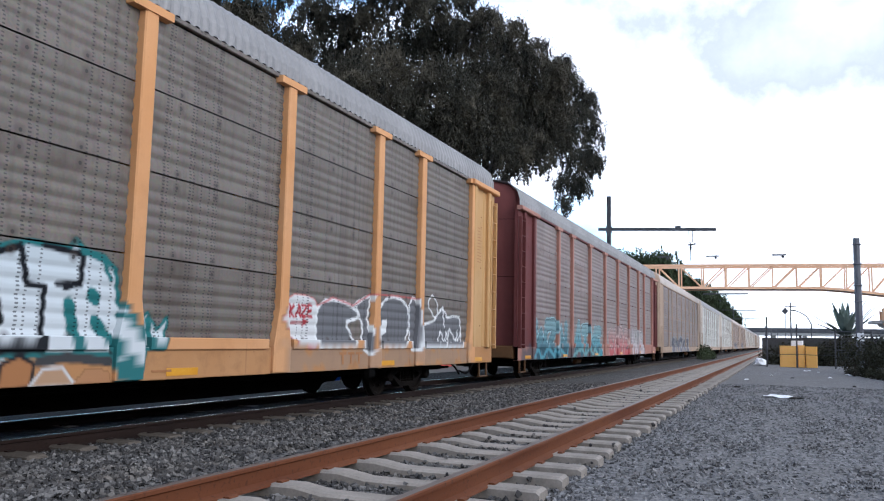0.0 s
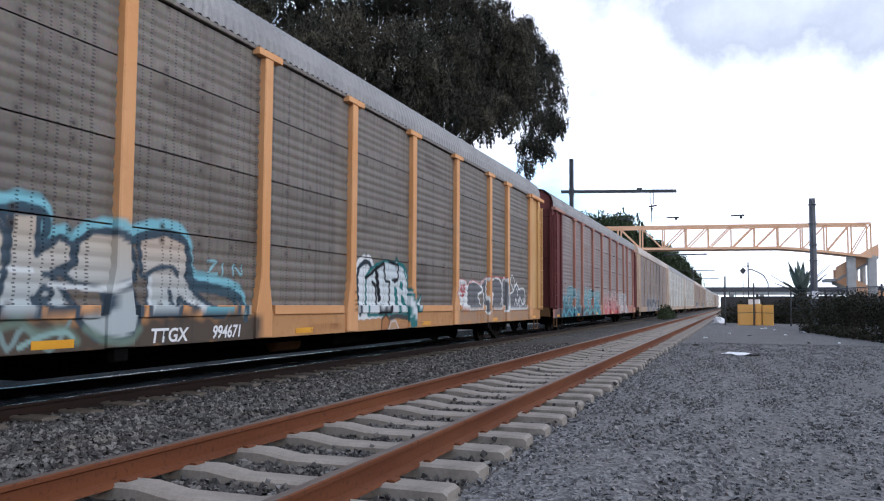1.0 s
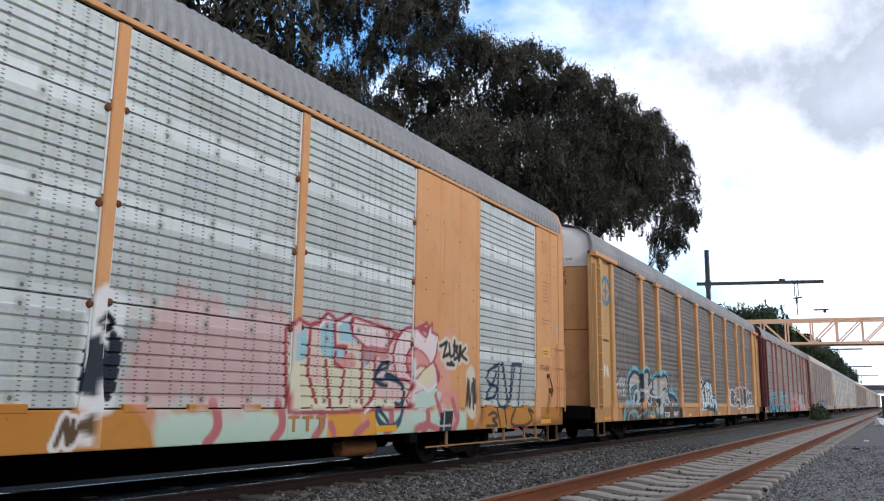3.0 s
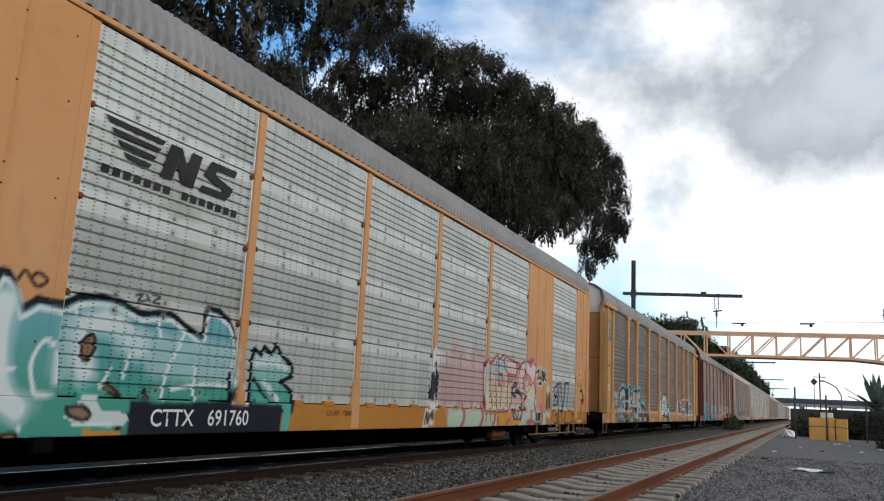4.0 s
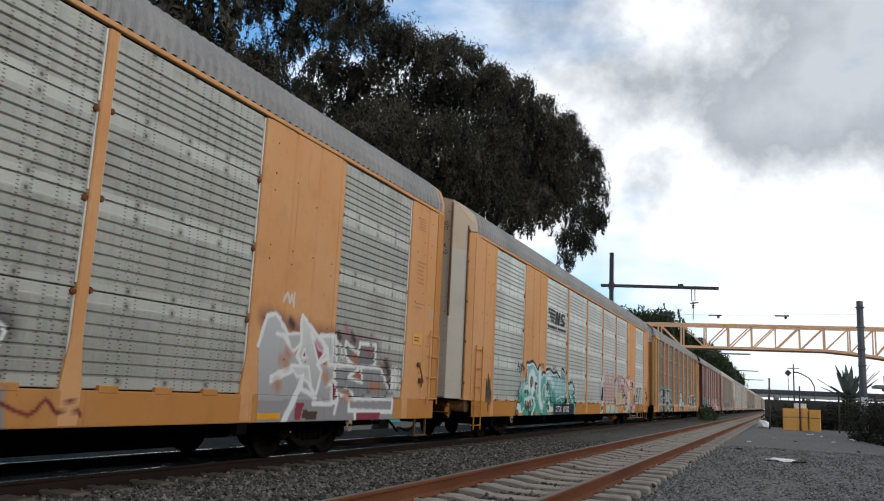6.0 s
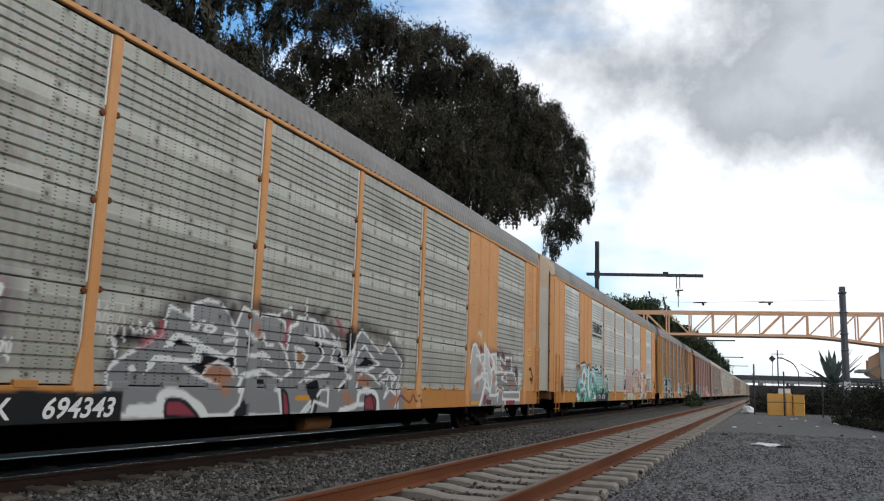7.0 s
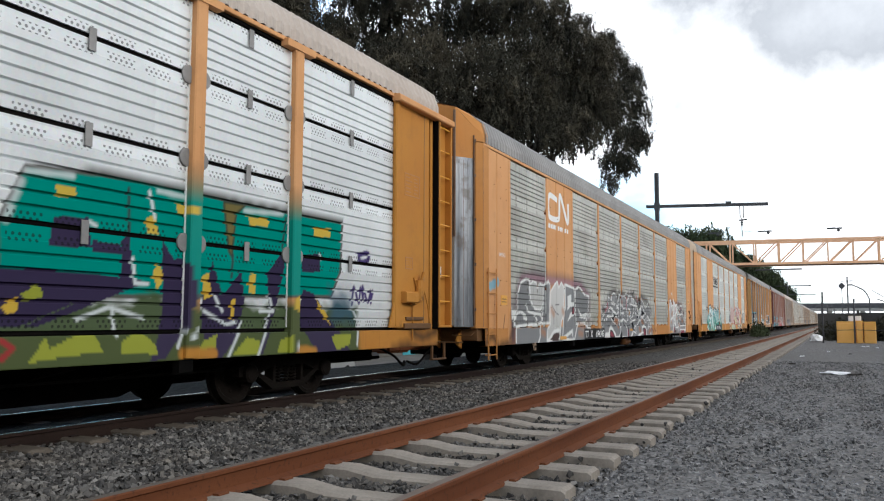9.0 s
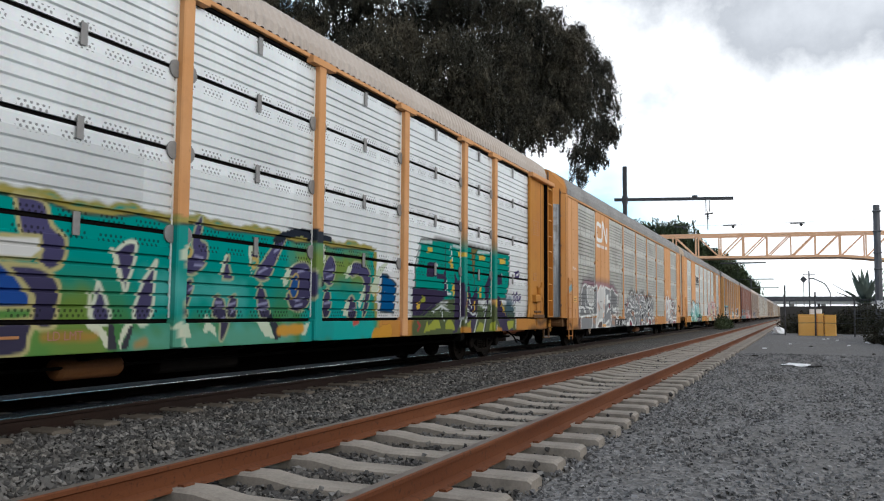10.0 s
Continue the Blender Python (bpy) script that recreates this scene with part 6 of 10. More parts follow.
    p.strokes([smooth(q) for q in ([(-7.58, 1.01), (-7.66, 1.26), (-7.59, 1.47), (-7.49, 1.52), (-7.36, 1.36), (-7.37, 1.11), (-7.5, 0.97), (-7.6, 1.04)], [(-8.23, 1.64), (-8.3, 1.48), (-8.36, 1.25), (-8.22, 1.03)], [(-8.79, 1.24), (-8.63, 1.18), (-8.53, 1.06)], [(-7.83, 1.24), (-8.17, 1.17)], [(-5.59, 1.79), (-5.67, 1.58), (-5.82, 1.31), (-5.87, 1.0)], [(-6.41, 1.46), (-6.47, 1.21)], [(-5.35, 1.4), (-5.35, 1.02)], [(-6.65, 1.29), (-6.77, 1.1)], [(-7.7, 0.7), (-7.75, 0.53)], [(-7.09, 0.73), (-6.6, 0.72)], [(-9.87, 0.69), (-9.63, 0.84)], [(-9.14, 0.86), (-9.04, 0.78)], [(-4.46, 1.21), (-4.27, 1.09), (-4.39, 0.92)], [(-4.18, 1.21), (-4.35, 0.92)], [(-5.72, 1.11), (-5.16, 1.19), (-4.69, 1.18)], [(-7.21, 1.87), (-7.1, 1.71)], [(-6.03, 1.86), (-5.97, 1.68)])], 0.022, (0.72, 0.76, 0.75), 0.95)
    for edge in ([(-9.04, 1.52), (-9.03, 1.63), (-8.92, 1.7), (-8.84, 1.68), (-8.83, 1.59), (-8.89, 1.45), (-8.97, 1.4)], [(-9.59, 1.27), (-9.52, 1.31), (-9.44, 1.3), (-9.47, 1.26)], [(-9.37, 1.31), (-9.25, 1.3), (-9.21, 1.24), (-9.27, 1.22)], [(-9.53, 0.99), (-9.41, 1.0), (-9.39, 0.89), (-9.48, 0.91)], [(-9.31, 0.86), (-9.24, 1.01), (-9.18, 0.89)], [(-9.16, 0.93), (-9.02, 1.05), (-8.92, 0.98), (-9.0, 0.85), (-9.13, 0.81)], [(-8.84, 1.07), (-8.74, 1.03), (-8.79, 0.96)], [(-8.54, 1.55), (-8.31, 1.53), (-8.48, 1.5), (-8.48, 1.38), (-8.56, 1.41)], [(-8.62, 1.28), (-8.66, 1.2), (-8.59, 1.17), (-8.59, 1.26)], [(-8.56, 0.74), (-8.56, 0.56), (-8.72, 0.56)], [(-7.03, 1.37), (-7.07, 1.54), (-6.94, 1.63), (-6.9, 1.5), (-6.97, 1.37)], [(-6.67, 1.14), (-6.49, 1.01), (-6.65, 1.06)], [(-7.19, 0.88), (-7.0, 0.9), (-6.89, 0.82), (-6.98, 0.77), (-7.15, 0.82)], [(-10.35, 0.74), (-10.27, 0.76), (-10.14, 0.68), (-10.41, 0.63)], [(-7.86, 0.63), (-7.73, 0.64), (-7.74, 0.53), (-7.85, 0.53)], [(-6.14, 1.1), (-6.11, 1.0), (-6.18, 1.0)]):
        p.shape(smooth(edge, 2), (0.26, 0.165, 0.10), (0.03, 0.022, 0.018), 0.028)
    p.strokes([[(-9.48, 0.86), (-9.33, 0.81), (-9.16, 0.83)]], 0.07, (0.05, 0.03, 0.02), 0.9, 0.05)
    p.shape([(-9.18, 0.74), (-8.89, 0.73), (-8.91, 0.52), (-9.15, 0.52)], (0.012, 0.02, 0.02), alpha=0.95).shape([(-8.39, 0.74), (-8.1, 0.73), (-8.13, 0.55), (-8.41, 0.56)], (0.50, 0.27, 0.09), alpha=0.7).shape([(-10.18, 0.68), (-9.71, 0.68), (-9.73, 0.55), (-10.16, 0.55)], (0.66, 0.29, 0.02)).shape([(-6.96, 0.67), (-6.45, 0.66), (-6.47, 0.46), (-6.97, 0.47)], (0.55, 0.25, 0.05))
    p.shape([(-4.25, 0.89), (-4.26, 1.55), (-4.22, 1.68), (-4.07, 1.61), (-4.01, 1.72), (-3.83, 1.64), (-3.74, 1.77), (-3.58, 1.62), (-3.33, 1.52), (-3.32, 1.38), (-3.58, 1.29), (-3.3, 1.14), (-3.31, 0.89)], (0.09, 0.36, 0.29), BLACK, 0.045, ((0.42, 0.60, 0.60), 1.1, 1.6))
    p.strokes([[(-4.19, 1.51), (-3.77, 1.55), (-3.46, 1.48)], [(-3.95, 1.26), (-3.61, 1.03)]], 0.045, (0.66, 0.72, 0.72), 0.9, 0.04).strokes([[(-4.19, 1.3), (-3.83, 1.0)]], 0.028, (0.03, 0.035, 0.04))
    p.strokes([[(-4.7, 1.34), (-4.67, 0.99)]], 0.03, BLACK)
    p.strokes([smooth(q) for q in ([(-10.27, 1.87), (-10.17, 1.89), (-10.15, 2.08)], [(-10.15, 2.08), (-10.02, 1.88), (-9.9, 1.75)], [(-10.21, 1.96), (-9.98, 1.95)], [(-9.97, 2.02), (-9.85, 2.0), (-9.92, 1.92), (-9.79, 1.9), (-9.89, 1.83), (-9.93, 1.82)], [(-9.8, 1.97), (-9.66, 1.94), (-9.73, 1.89)], [(-9.87, 1.89), (-9.69, 1.88), (-9.53, 1.65)])], 0.020, BLACK)
    p.strokes([smooth(q) for q in ([(-7.92, 2.06), (-7.86, 2.15), (-7.79, 2.08)], [(-7.79, 2.09), (-7.71, 2.15), (-7.6, 2.09), (-7.7, 2.02), (-7.77, 2.06)])], 0.02, (0.06, 0.03, 0.02))
    p.strokes([smooth(q) for q in ([(-6.42, 2.11), (-6.32, 2.14), (-6.38, 2.05), (-6.24, 2.08)], [(-6.28, 2.15), (-6.2, 2.07)], [(-6.17, 2.15), (-6.05, 2.14), (-6.16, 2.07), (-6.05, 2.06)])], 0.014, BLACK)
    p.field(-6.35, -3.55, 0.5, 0.965, (0.010, 0.013, 0.022), 1.0, 0.04, wave=0.01)
    p.strokes([[(-3.45, 0.66), (-3.4, 1.0)]], 0.09, (0.10, 0.38, 0.32))
    p.strokes(scribble(-2.9, -1.8, 1.05, 1.75, 5, 8), 0.020, (0.52, 0.54, 0.52), 0.8)
    p.strokes(scribble(-12.95, -12.55, 0.75, 1.7, 15, 8), 0.035, (0.05, 0.035, 0.02))
    # pink and mint letters with crimson edges
    p.field(2.3, 9.2, 0.5, 0.98, (0.38, 0.50, 0.38), 0.97, 0.1, ((0.48, 0.60, 0.50), 0.6, 1.0), 0.03)
    p.field(5.15, 6.35, 0.5, 0.99, (0.58, 0.28, 0.04), 1.0, 0.04, wave=0.015)
    for a in (3.0, 4.1, 4.9, 6.6, 7.7, 8.7):
        p.strokes([smooth([(a, 0.6), (a + 0.15, 0.8), (a + 0.1, 1.05)])], 0.07, (0.42, 0.13, 0.13))
    p.field(2.0, 8.6, 1.0, 2.2, (0.60, 0.30, 0.28), 0.55, 0.2, wave=0.1)
    crimson, cream, rose, sky = (0.34, 0.07, 0.08), (0.60, 0.56, 0.40), (0.62, 0.42, 0.40), (0.26, 0.48, 0.53)
    p.shape([(4.37, 0.95), (4.28, 1.96), (4.48, 2.11), (4.77, 2.06), (4.97, 2.12), (5.14, 2.25), (5.34, 2.16), (5.68, 2.29), (5.68, 2.07), (5.92, 2.13), (6.47, 2.17), (6.7, 2.16), (7.02, 2.07), (7.74, 2.34), (7.9, 2.21), (8.15, 2.15), (8.03, 1.87), (7.91, 1.59), (8.14, 1.41), (7.85, 1.24), (8.25, 1.12), (7.43, 1.01), (5.12, 0.94)], cream, crimson, 0.04, (rose, 1.5, 2.1))
    p.shape([(4.46, 1.57), (4.46, 1.94), (4.68, 2.02), (4.78, 1.64)], sky, alpha=0.85)
    p.shape([(5.02, 1.71), (4.97, 2.07), (5.29, 2.15), (5.32, 1.85), (5.56, 1.83), (5.55, 1.61), (5.29, 1.64)], sky, alpha=0.85)
    p.shape([(5.38, 2.11), (5.66, 2.23), (5.65, 2.07), (5.93, 2.09), (5.92, 1.9), (5.43, 1.9)], sky, alpha=0.85)
    p.shape([(5.87, 1.74), (6.26, 1.84), (6.24, 1.66), (6.02, 1.56)], sky, alpha=0.85)
    p.shape([(7.21, 1.87), (7.53, 2.2), (7.87, 2.17), (7.84, 1.86), (7.5, 1.96)], rose, alpha=0.8)
    p.shape([(6.31, 1.73), (6.61, 1.87), (6.93, 1.78), (7.16, 1.93), (7.25, 1.11), (6.31, 1.12)], rose, alpha=0.8)
    p.shape([(4.81, 1.74), (5.02, 1.67), (5.05, 1.27), (4.84, 1.36)], rose, alpha=0.8)
    p.strokes([[(5.29, 2.15), (5.33, 1.82), (5.59, 1.83), (5.56, 1.54), (5.33, 1.59), (5.34, 1.74)], [(5.98, 1.91), (5.99, 1.01)], [(6.31, 1.73), (6.3, 1.15), (6.03, 0.95)], [(6.4, 2.15), (6.63, 1.87), (6.82, 2.08), (7.0, 2.07)], [(5.13, 1.62), (5.26, 1.0)], [(5.56, 1.54), (5.5, 1.07)], [(4.77, 2.03), (4.75, 1.45), (4.95, 1.07)]], 0.032, crimson)
    p.strokes([smooth(l) for l in ([(7.84, 1.86), (7.5, 1.97), (7.3, 1.78), (7.29, 1.46), (7.61, 1.38), (8.05, 1.66), (8.17, 1.44), (7.83, 1.2), (7.42, 1.05)], [(7.16, 1.99), (7.48, 2.24), (7.95, 2.2)])], 0.05, crimson)
    p.shape(smooth([(6.81, 1.79), (6.93, 2.05), (7.19, 2.22), (7.48, 2.22), (7.73, 2.11), (7.81, 2.24), (7.92, 2.35), (7.91, 2.21), (8.09, 2.1), (8.07, 1.86), (7.9, 1.68), (7.74, 1.76), (7.58, 1.86), (7.34, 1.93), (7.2, 1.78), (7.24, 1.54), (7.46, 1.44), (7.73, 1.6), (7.99, 1.73), (8.13, 1.48), (8.06, 1.29), (7.66, 1.25), (7.43, 1.2), (7.35, 1.04), (7.22, 1.13), (7.39, 1.35), (7.15, 1.43), (6.93, 1.42)], 2), (0.66, 0.50, 0.48), crimson, 0.035, ((0.70, 0.58, 0.55), 1.4, 2.1))
    p.shape(smooth([(7.2, 1.72), (7.31, 1.89), (7.6, 1.88), (7.84, 1.74), (7.8, 1.65), (7.54, 1.66), (7.3, 1.53)], 2), (0.58, 0.26, 0.22), crimson, 0.02).shape([(7.41, 1.38), (7.67, 1.57), (7.97, 1.71), (8.09, 1.47), (7.83, 1.34), (7.49, 1.29)], (0.62, 0.55, 0.36)).shape([(7.43, 1.21), (8.01, 1.34), (8.3, 1.22), (8.22, 1.06), (7.65, 0.95), (7.37, 1.01)], (0.46, 0.56, 0.46))
    p.shape([(5.72, 2.16), (5.76, 2.26), (6.48, 2.18), (6.66, 2.15), (6.67, 1.86), (6.06, 1.86), (5.73, 2.02)], (0.66, 0.50, 0.48), crimson, 0.03).shape([(5.33, 1.63), (5.7, 1.77), (5.83, 1.7), (5.82, 1.57), (5.56, 1.53)], (0.56, 0.26, 0.24), alpha=0.85).shape([(5.97, 1.79), (6.21, 1.9), (6.59, 1.85), (6.71, 1.75), (6.5, 1.68), (6.39, 1.75), (6.09, 1.59)], (0.46, 0.16, 0.16), alpha=0.7)
    p.strokes([smooth([(6.72, 1.66), (6.48, 1.62), (6.33, 1.42), (6.44, 1.34), (6.65, 1.32)]), smooth([(6.63, 1.49), (6.89, 1.44), (7.13, 1.28), (7.11, 1.07), (7.05, 0.99)]), smooth([(7.05, 0.99), (6.96, 0.76), (6.75, 0.68), (6.51, 0.71), (6.33, 0.88), (6.38, 0.96), (6.53, 0.88), (6.64, 0.79)])], 0.034, (0.03, 0.05, 0.07))
    p.strokes([smooth([(8.65, 1.23), (8.81, 1.1), (8.78, 0.86), (8.64, 0.73)]), smooth([(8.31, 1.16), (8.45, 1.22), (8.55, 1.16)])], 0.06, (0.60, 0.24, 0.22), 0.9, 0.05)
    p.strokes([[(7.37, 1.74), (7.4, 1.42), (7.85, 1.25), (8.14, 1.39)], [(7.9, 2.18), (8.11, 2.13), (7.98, 1.87)], [(5.37, 2.13), (5.66, 2.25)], [(4.97, 2.06), (5.14, 2.21), (5.29, 2.16)], [(5.96, 2.09), (6.47, 2.13)], [(6.03, 0.93), (6.31, 1.08)]], 0.022, (0.66, 0.62, 0.60))
    p.strokes([smooth(l) for l in ([(6.78, 1.43), (6.35, 1.4), (6.38, 1.51), (6.66, 1.59)], [(6.59, 1.46), (7.06, 1.34), (7.14, 1.17), (7.03, 1.05), (6.89, 1.06)], [(6.46, 1.0), (6.33, 0.93), (6.48, 0.78), (6.76, 0.73), (7.03, 0.89), (7.09, 1.1)])], 0.030, (0.03, 0.07, 0.10))
    p.strokes([[(8.09, 1.19), (8.27, 0.86), (8.59, 0.78)], [(8.66, 1.12), (8.8, 0.85)], [(7.46, 0.67), (7.81, 0.74), (8.2, 0.62)], [(5.82, 0.64), (6.11, 0.77)], [(5.24, 0.78), (5.31, 0.66)]], 0.06, (0.42, 0.13, 0.14))
    p.shape([(8.2, 0.55), (8.25, 0.92), (8.7, 0.94), (8.61, 0.54)], (0.02, 0.022, 0.022)).strokes([[(8.39, 0.91), (8.36, 0.57)], [(8.24, 0.69), (8.6, 0.7)]], 0.014, (0.5, 0.5, 0.48))
    tag = [[(8.23, 2.01), (8.44, 2.09), (8.32, 1.83), (8.54, 1.9)], [(8.52, 2.07), (8.57, 1.85), (8.7, 1.88), (8.72, 2.13)], [(8.68, 2.04), (8.87, 2.04), (8.76, 1.96), (8.91, 1.87), (8.71, 1.81)], [(8.95, 2.05), (8.91, 1.8)], [(9.13, 2.03), (8.94, 1.9), (9.19, 1.82)], [(8.45, 1.72), (8.71, 1.71), (8.6, 1.76)]]
    p.strokes(tag, 0.085, (0.60, 0.57, 0.48), 0.9, 0.05).strokes(tag, 0.034, (0.03, 0.022, 0.016))
    p.strokes([[(9.34, 1.56), (9.39, 0.96)]], 0.17, (0.58, 0.55, 0.45), 0.9, 0.06).strokes(scribble(9.17, 9.56, 0.96, 1.56, 11, 13), 0.026, (0.05, 0.04, 0.03))
    p.strokes([smooth([(10.56, 1.79), (10.18, 1.67), (10.09, 1.51), (10.27, 1.41), (10.5, 1.37), (10.42, 1.2), (10.09, 1.15), (10.13, 1.27), (10.4, 1.51), (10.48, 1.65)]), smooth([(10.61, 1.82), (10.58, 1.06), (10.99, 1.09), (10.75, 1.83)]), smooth([(10.8, 1.83), (11.07, 1.09), (11.23, 1.81)]), smooth([(11.26, 1.84), (11.68, 1.85)]), smooth([(11.36, 1.82), (11.14, 1.13)]), smooth([(11.68, 1.82), (11.53, 1.05)])], 0.034, (0.03, 0.06, 0.10))
    p.strokes([smooth([(10.09, 0.85), (10.31, 0.9), (10.45, 0.81), (10.25, 0.77), (10.46, 0.66), (10.0, 0.65)]), smooth([(10.43, 1.0), (10.59, 0.65)]), smooth([(10.78, 1.0), (10.87, 0.69)]), smooth([(11.09, 0.72), (11.3, 0.97), (11.09, 0.68), (11.72, 0.63), (12.13, 0.75), (11.95, 0.95), (12.21, 0.88)])], 0.028, (0.04, 0.035, 0.03))
    p.strokes([smooth(l) for l in ([(9.6, 0.62), (9.8, 0.9), (9.75, 1.3)], [(12.2, 0.64), (12.8, 0.7), (13.3, 0.64), (13.9, 0.68)], [(13.0, 0.9), (13.15, 1.2)], [(13.75, 0.8), (13.85, 1.1)])], 0.06, (0.07, 0.03, 0.016), 0.75, 0.16)
    p.strokes([[(1.55, 1.15), (1.6, 1.95)]], 0.24, WHITE, 0.9, 0.08).strokes(scribble(1.42, 1.78, 1.1, 1.7, 16, 10), 0.05, (0.03, 0.035, 0.045)).strokes([smooth([(1.6, 1.9), (1.52, 1.82), (1.6, 1.75), (1.68, 1.82), (1.6, 1.9)])], 0.035, BLACK)
    p.strokes(scribble(1.15, 1.5, 0.66, 0.95, 17, 7), 0.08, WHITE, 0.8).strokes(scribble(1.15, 1.5, 0.66, 0.95, 17, 7), 0.03, (0.10, 0.06, 0.03))
    return p


def spray_c():
    p = Spray()
    grey, mid, wine = (0.21, 0.215, 0.22), (0.36, 0.36, 0.36), (0.24, 0.04, 0.06)
    p.field(-4.4, 3.7, 0.5, 0.99, grey, 0.9, 0.06, wave=0.03)
    p.strokes([[(-12.26, 0.81), (-12.24, 1.14), (-11.83, 1.74), (-11.54, 2.18), (-10.55, 2.29), (-9.63, 2.23), (-8.95, 2.26), (-7.68, 2.23), (-6.52, 2.17), (-5.6, 1.88), (-5.69, 1.22)]], 0.17, (0.10, 0.06, 0.09), 0.6, 0.25)
    p.strokes([[(-11.71, 1.88), (-11.54, 2.13), (-11.01, 2.21), (-9.63, 2.2), (-8.21, 2.21), (-6.52, 2.19), (-5.65, 1.89)]], 0.09, (0.34, 0.18, 0.23), 0.6, 0.12)
    p.field(-12.09, -5.54, 0.5, 0.99, grey, 1.0, 0.04, wave=0.01).field(-12.29, -12.09, 0.6, 1.2, (0.05, 0.03, 0.05), 0.7, 0.15)
    p.shape([(-12.07, 1.02), (-12.03, 1.19), (-11.79, 1.35), (-11.8, 1.79), (-11.61, 2.05), (-11.24, 2.16), (-10.97, 2.14), (-11.02, 1.95), (-10.93, 1.64), (-10.63, 1.45), (-10.17, 1.42), (-9.96, 1.57), (-10.05, 1.15), (-10.35, 1.07), (-11.03, 1.07)], grey, WHITE, 0.045)
    p.shape([(-10.97, 2.03), (-10.74, 2.13), (-10.5, 2.1), (-10.42, 1.96), (-10.2, 2.09), (-9.95, 2.05), (-9.94, 1.62), (-10.17, 1.44), (-10.61, 1.46), (-10.91, 1.64)], (0.56, 0.56, 0.54), WHITE, 0.04, ((0.44, 0.44, 0.43), 1.2, 1.9))
    p.shape([(-9.94, 1.61), (-9.93, 2.04), (-9.67, 2.17), (-9.52, 2.1), (-9.6, 1.11), (-10.05, 1.1)], grey, WHITE, 0.045)
    p.shape([(-9.44, 1.92), (-9.07, 2.13), (-8.88, 2.19), (-8.76, 2.04), (-8.51, 2.19), (-8.27, 2.06), (-8.36, 1.53), (-8.17, 1.48), (-8.55, 1.16), (-8.73, 0.69), (-9.79, 0.64), (-9.76, 0.93), (-9.49, 1.07)], (0.47, 0.47, 0.45), WHITE, 0.04, ((0.56, 0.55, 0.53), 1.0, 1.8))
    p.shape([(-8.16, 2.15), (-7.2, 2.06), (-7.11, 1.68), (-7.02, 1.09), (-7.33, 0.63), (-8.45, 0.67), (-8.35, 1.21), (-8.16, 1.49)], grey, WHITE, 0.045)
    p.shape([(-7.04, 2.06), (-6.67, 2.15), (-6.37, 2.03), (-6.06, 1.92), (-5.63, 1.9), (-5.76, 1.39), (-6.04, 1.13), (-6.99, 1.07), (-7.11, 1.67)], grey, WHITE, 0.045)
    p.shape([(-7.96, 1.85), (-7.61, 1.9), (-7.62, 1.67), (-7.26, 1.68), (-7.26, 1.59), (-7.71, 1.55), (-7.98, 1.44)], WHITE).shape([(-8.02, 1.12), (-7.71, 1.38), (-7.21, 1.45), (-7.13, 1.34), (-7.61, 1.27)], WHITE).shape([(-7.5, 1.53), (-7.29, 1.56), (-7.3, 1.36), (-7.55, 1.36)], wine, BLACK, 0.02).shape([(-6.82, 1.53), (-6.44, 1.34), (-5.82, 1.42), (-6.02, 1.21), (-6.57, 1.23)], WHITE)
    p.strokes([[(-11.22, 1.54), (-11.13, 1.38), (-10.66, 1.34), (-10.15, 1.31), (-10.05, 1.15)], [(-11.79, 1.35), (-11.54, 1.35), (-11.29, 1.28), (-11.22, 1.18), (-11.42, 1.22)], [(-12.04, 0.66), (-12.04, 1.1)], [(-10.46, 0.61), (-10.33, 0.75), (-10.35, 1.07)], [(-10.66, 1.34), (-10.37, 1.08)]], 0.035, WHITE)
    p.strokes([[(-9.2, 1.42), (-9.21, 1.06)], [(-9.38, 1.58), (-9.09, 1.4), (-8.8, 1.32)], [(-9.08, 1.58), (-8.73, 1.59)], [(-9.54, 2.11), (-9.65, 1.1)], [(-11.79, 1.77), (-11.77, 1.36)]], 0.012, (0.06, 0.05, 0.06))
    p.shape([(-9.66, 0.65), (-9.35, 0.84), (-8.85, 0.86), (-8.71, 0.78), (-8.85, 0.63)], (0.06, 0.035, 0.03)).strokes([[(-8.45, 0.67), (-7.57, 0.87), (-7.5, 0.66)], [(-9.66, 0.65), (-9.22, 0.87), (-8.75, 0.91)], [(-6.19, 1.04), (-5.65, 0.91), (-5.8, 0.63)]], 0.05, WHITE)
    p.strokes([[(-9.37, 1.43), (-9.2, 1.33)], [(-8.43, 1.44), (-8.34, 1.36)], [(-10.18, 0.89), (-9.97, 0.83)], [(-6.86, 0.81), (-6.51, 0.77)], [(-6.73, 1.04), (-6.27, 0.98)]], 0.09, (0.42, 0.20, 0.10), 0.65, 0.12)
    p.strokes(scribble(-12.29, -11.87, 1.15, 1.45, 58, 9), 0.018, WHITE).strokes(scribble(-5.85, -5.42, 1.2, 1.45, 59, 7), 0.018, WHITE)
    # the second piece: grey letters with white edges, black in the gaps
    p.strokes([[(-4.12, 1.17), (-4.04, 1.51), (-3.74, 1.6), (-3.38, 1.72), (-3.3, 1.9), (-2.85, 2.05), (-2.32, 2.14), (-1.94, 1.88), (-1.75, 2.09), (-1.29, 2.09), (-0.68, 2.02), (0.14, 2.14), (0.91, 1.92), (1.43, 1.86), (1.84, 2.09), (2.92, 1.95), (3.64, 1.55)]], 0.12, (0.03, 0.02, 0.03), 0.75, 0.2)
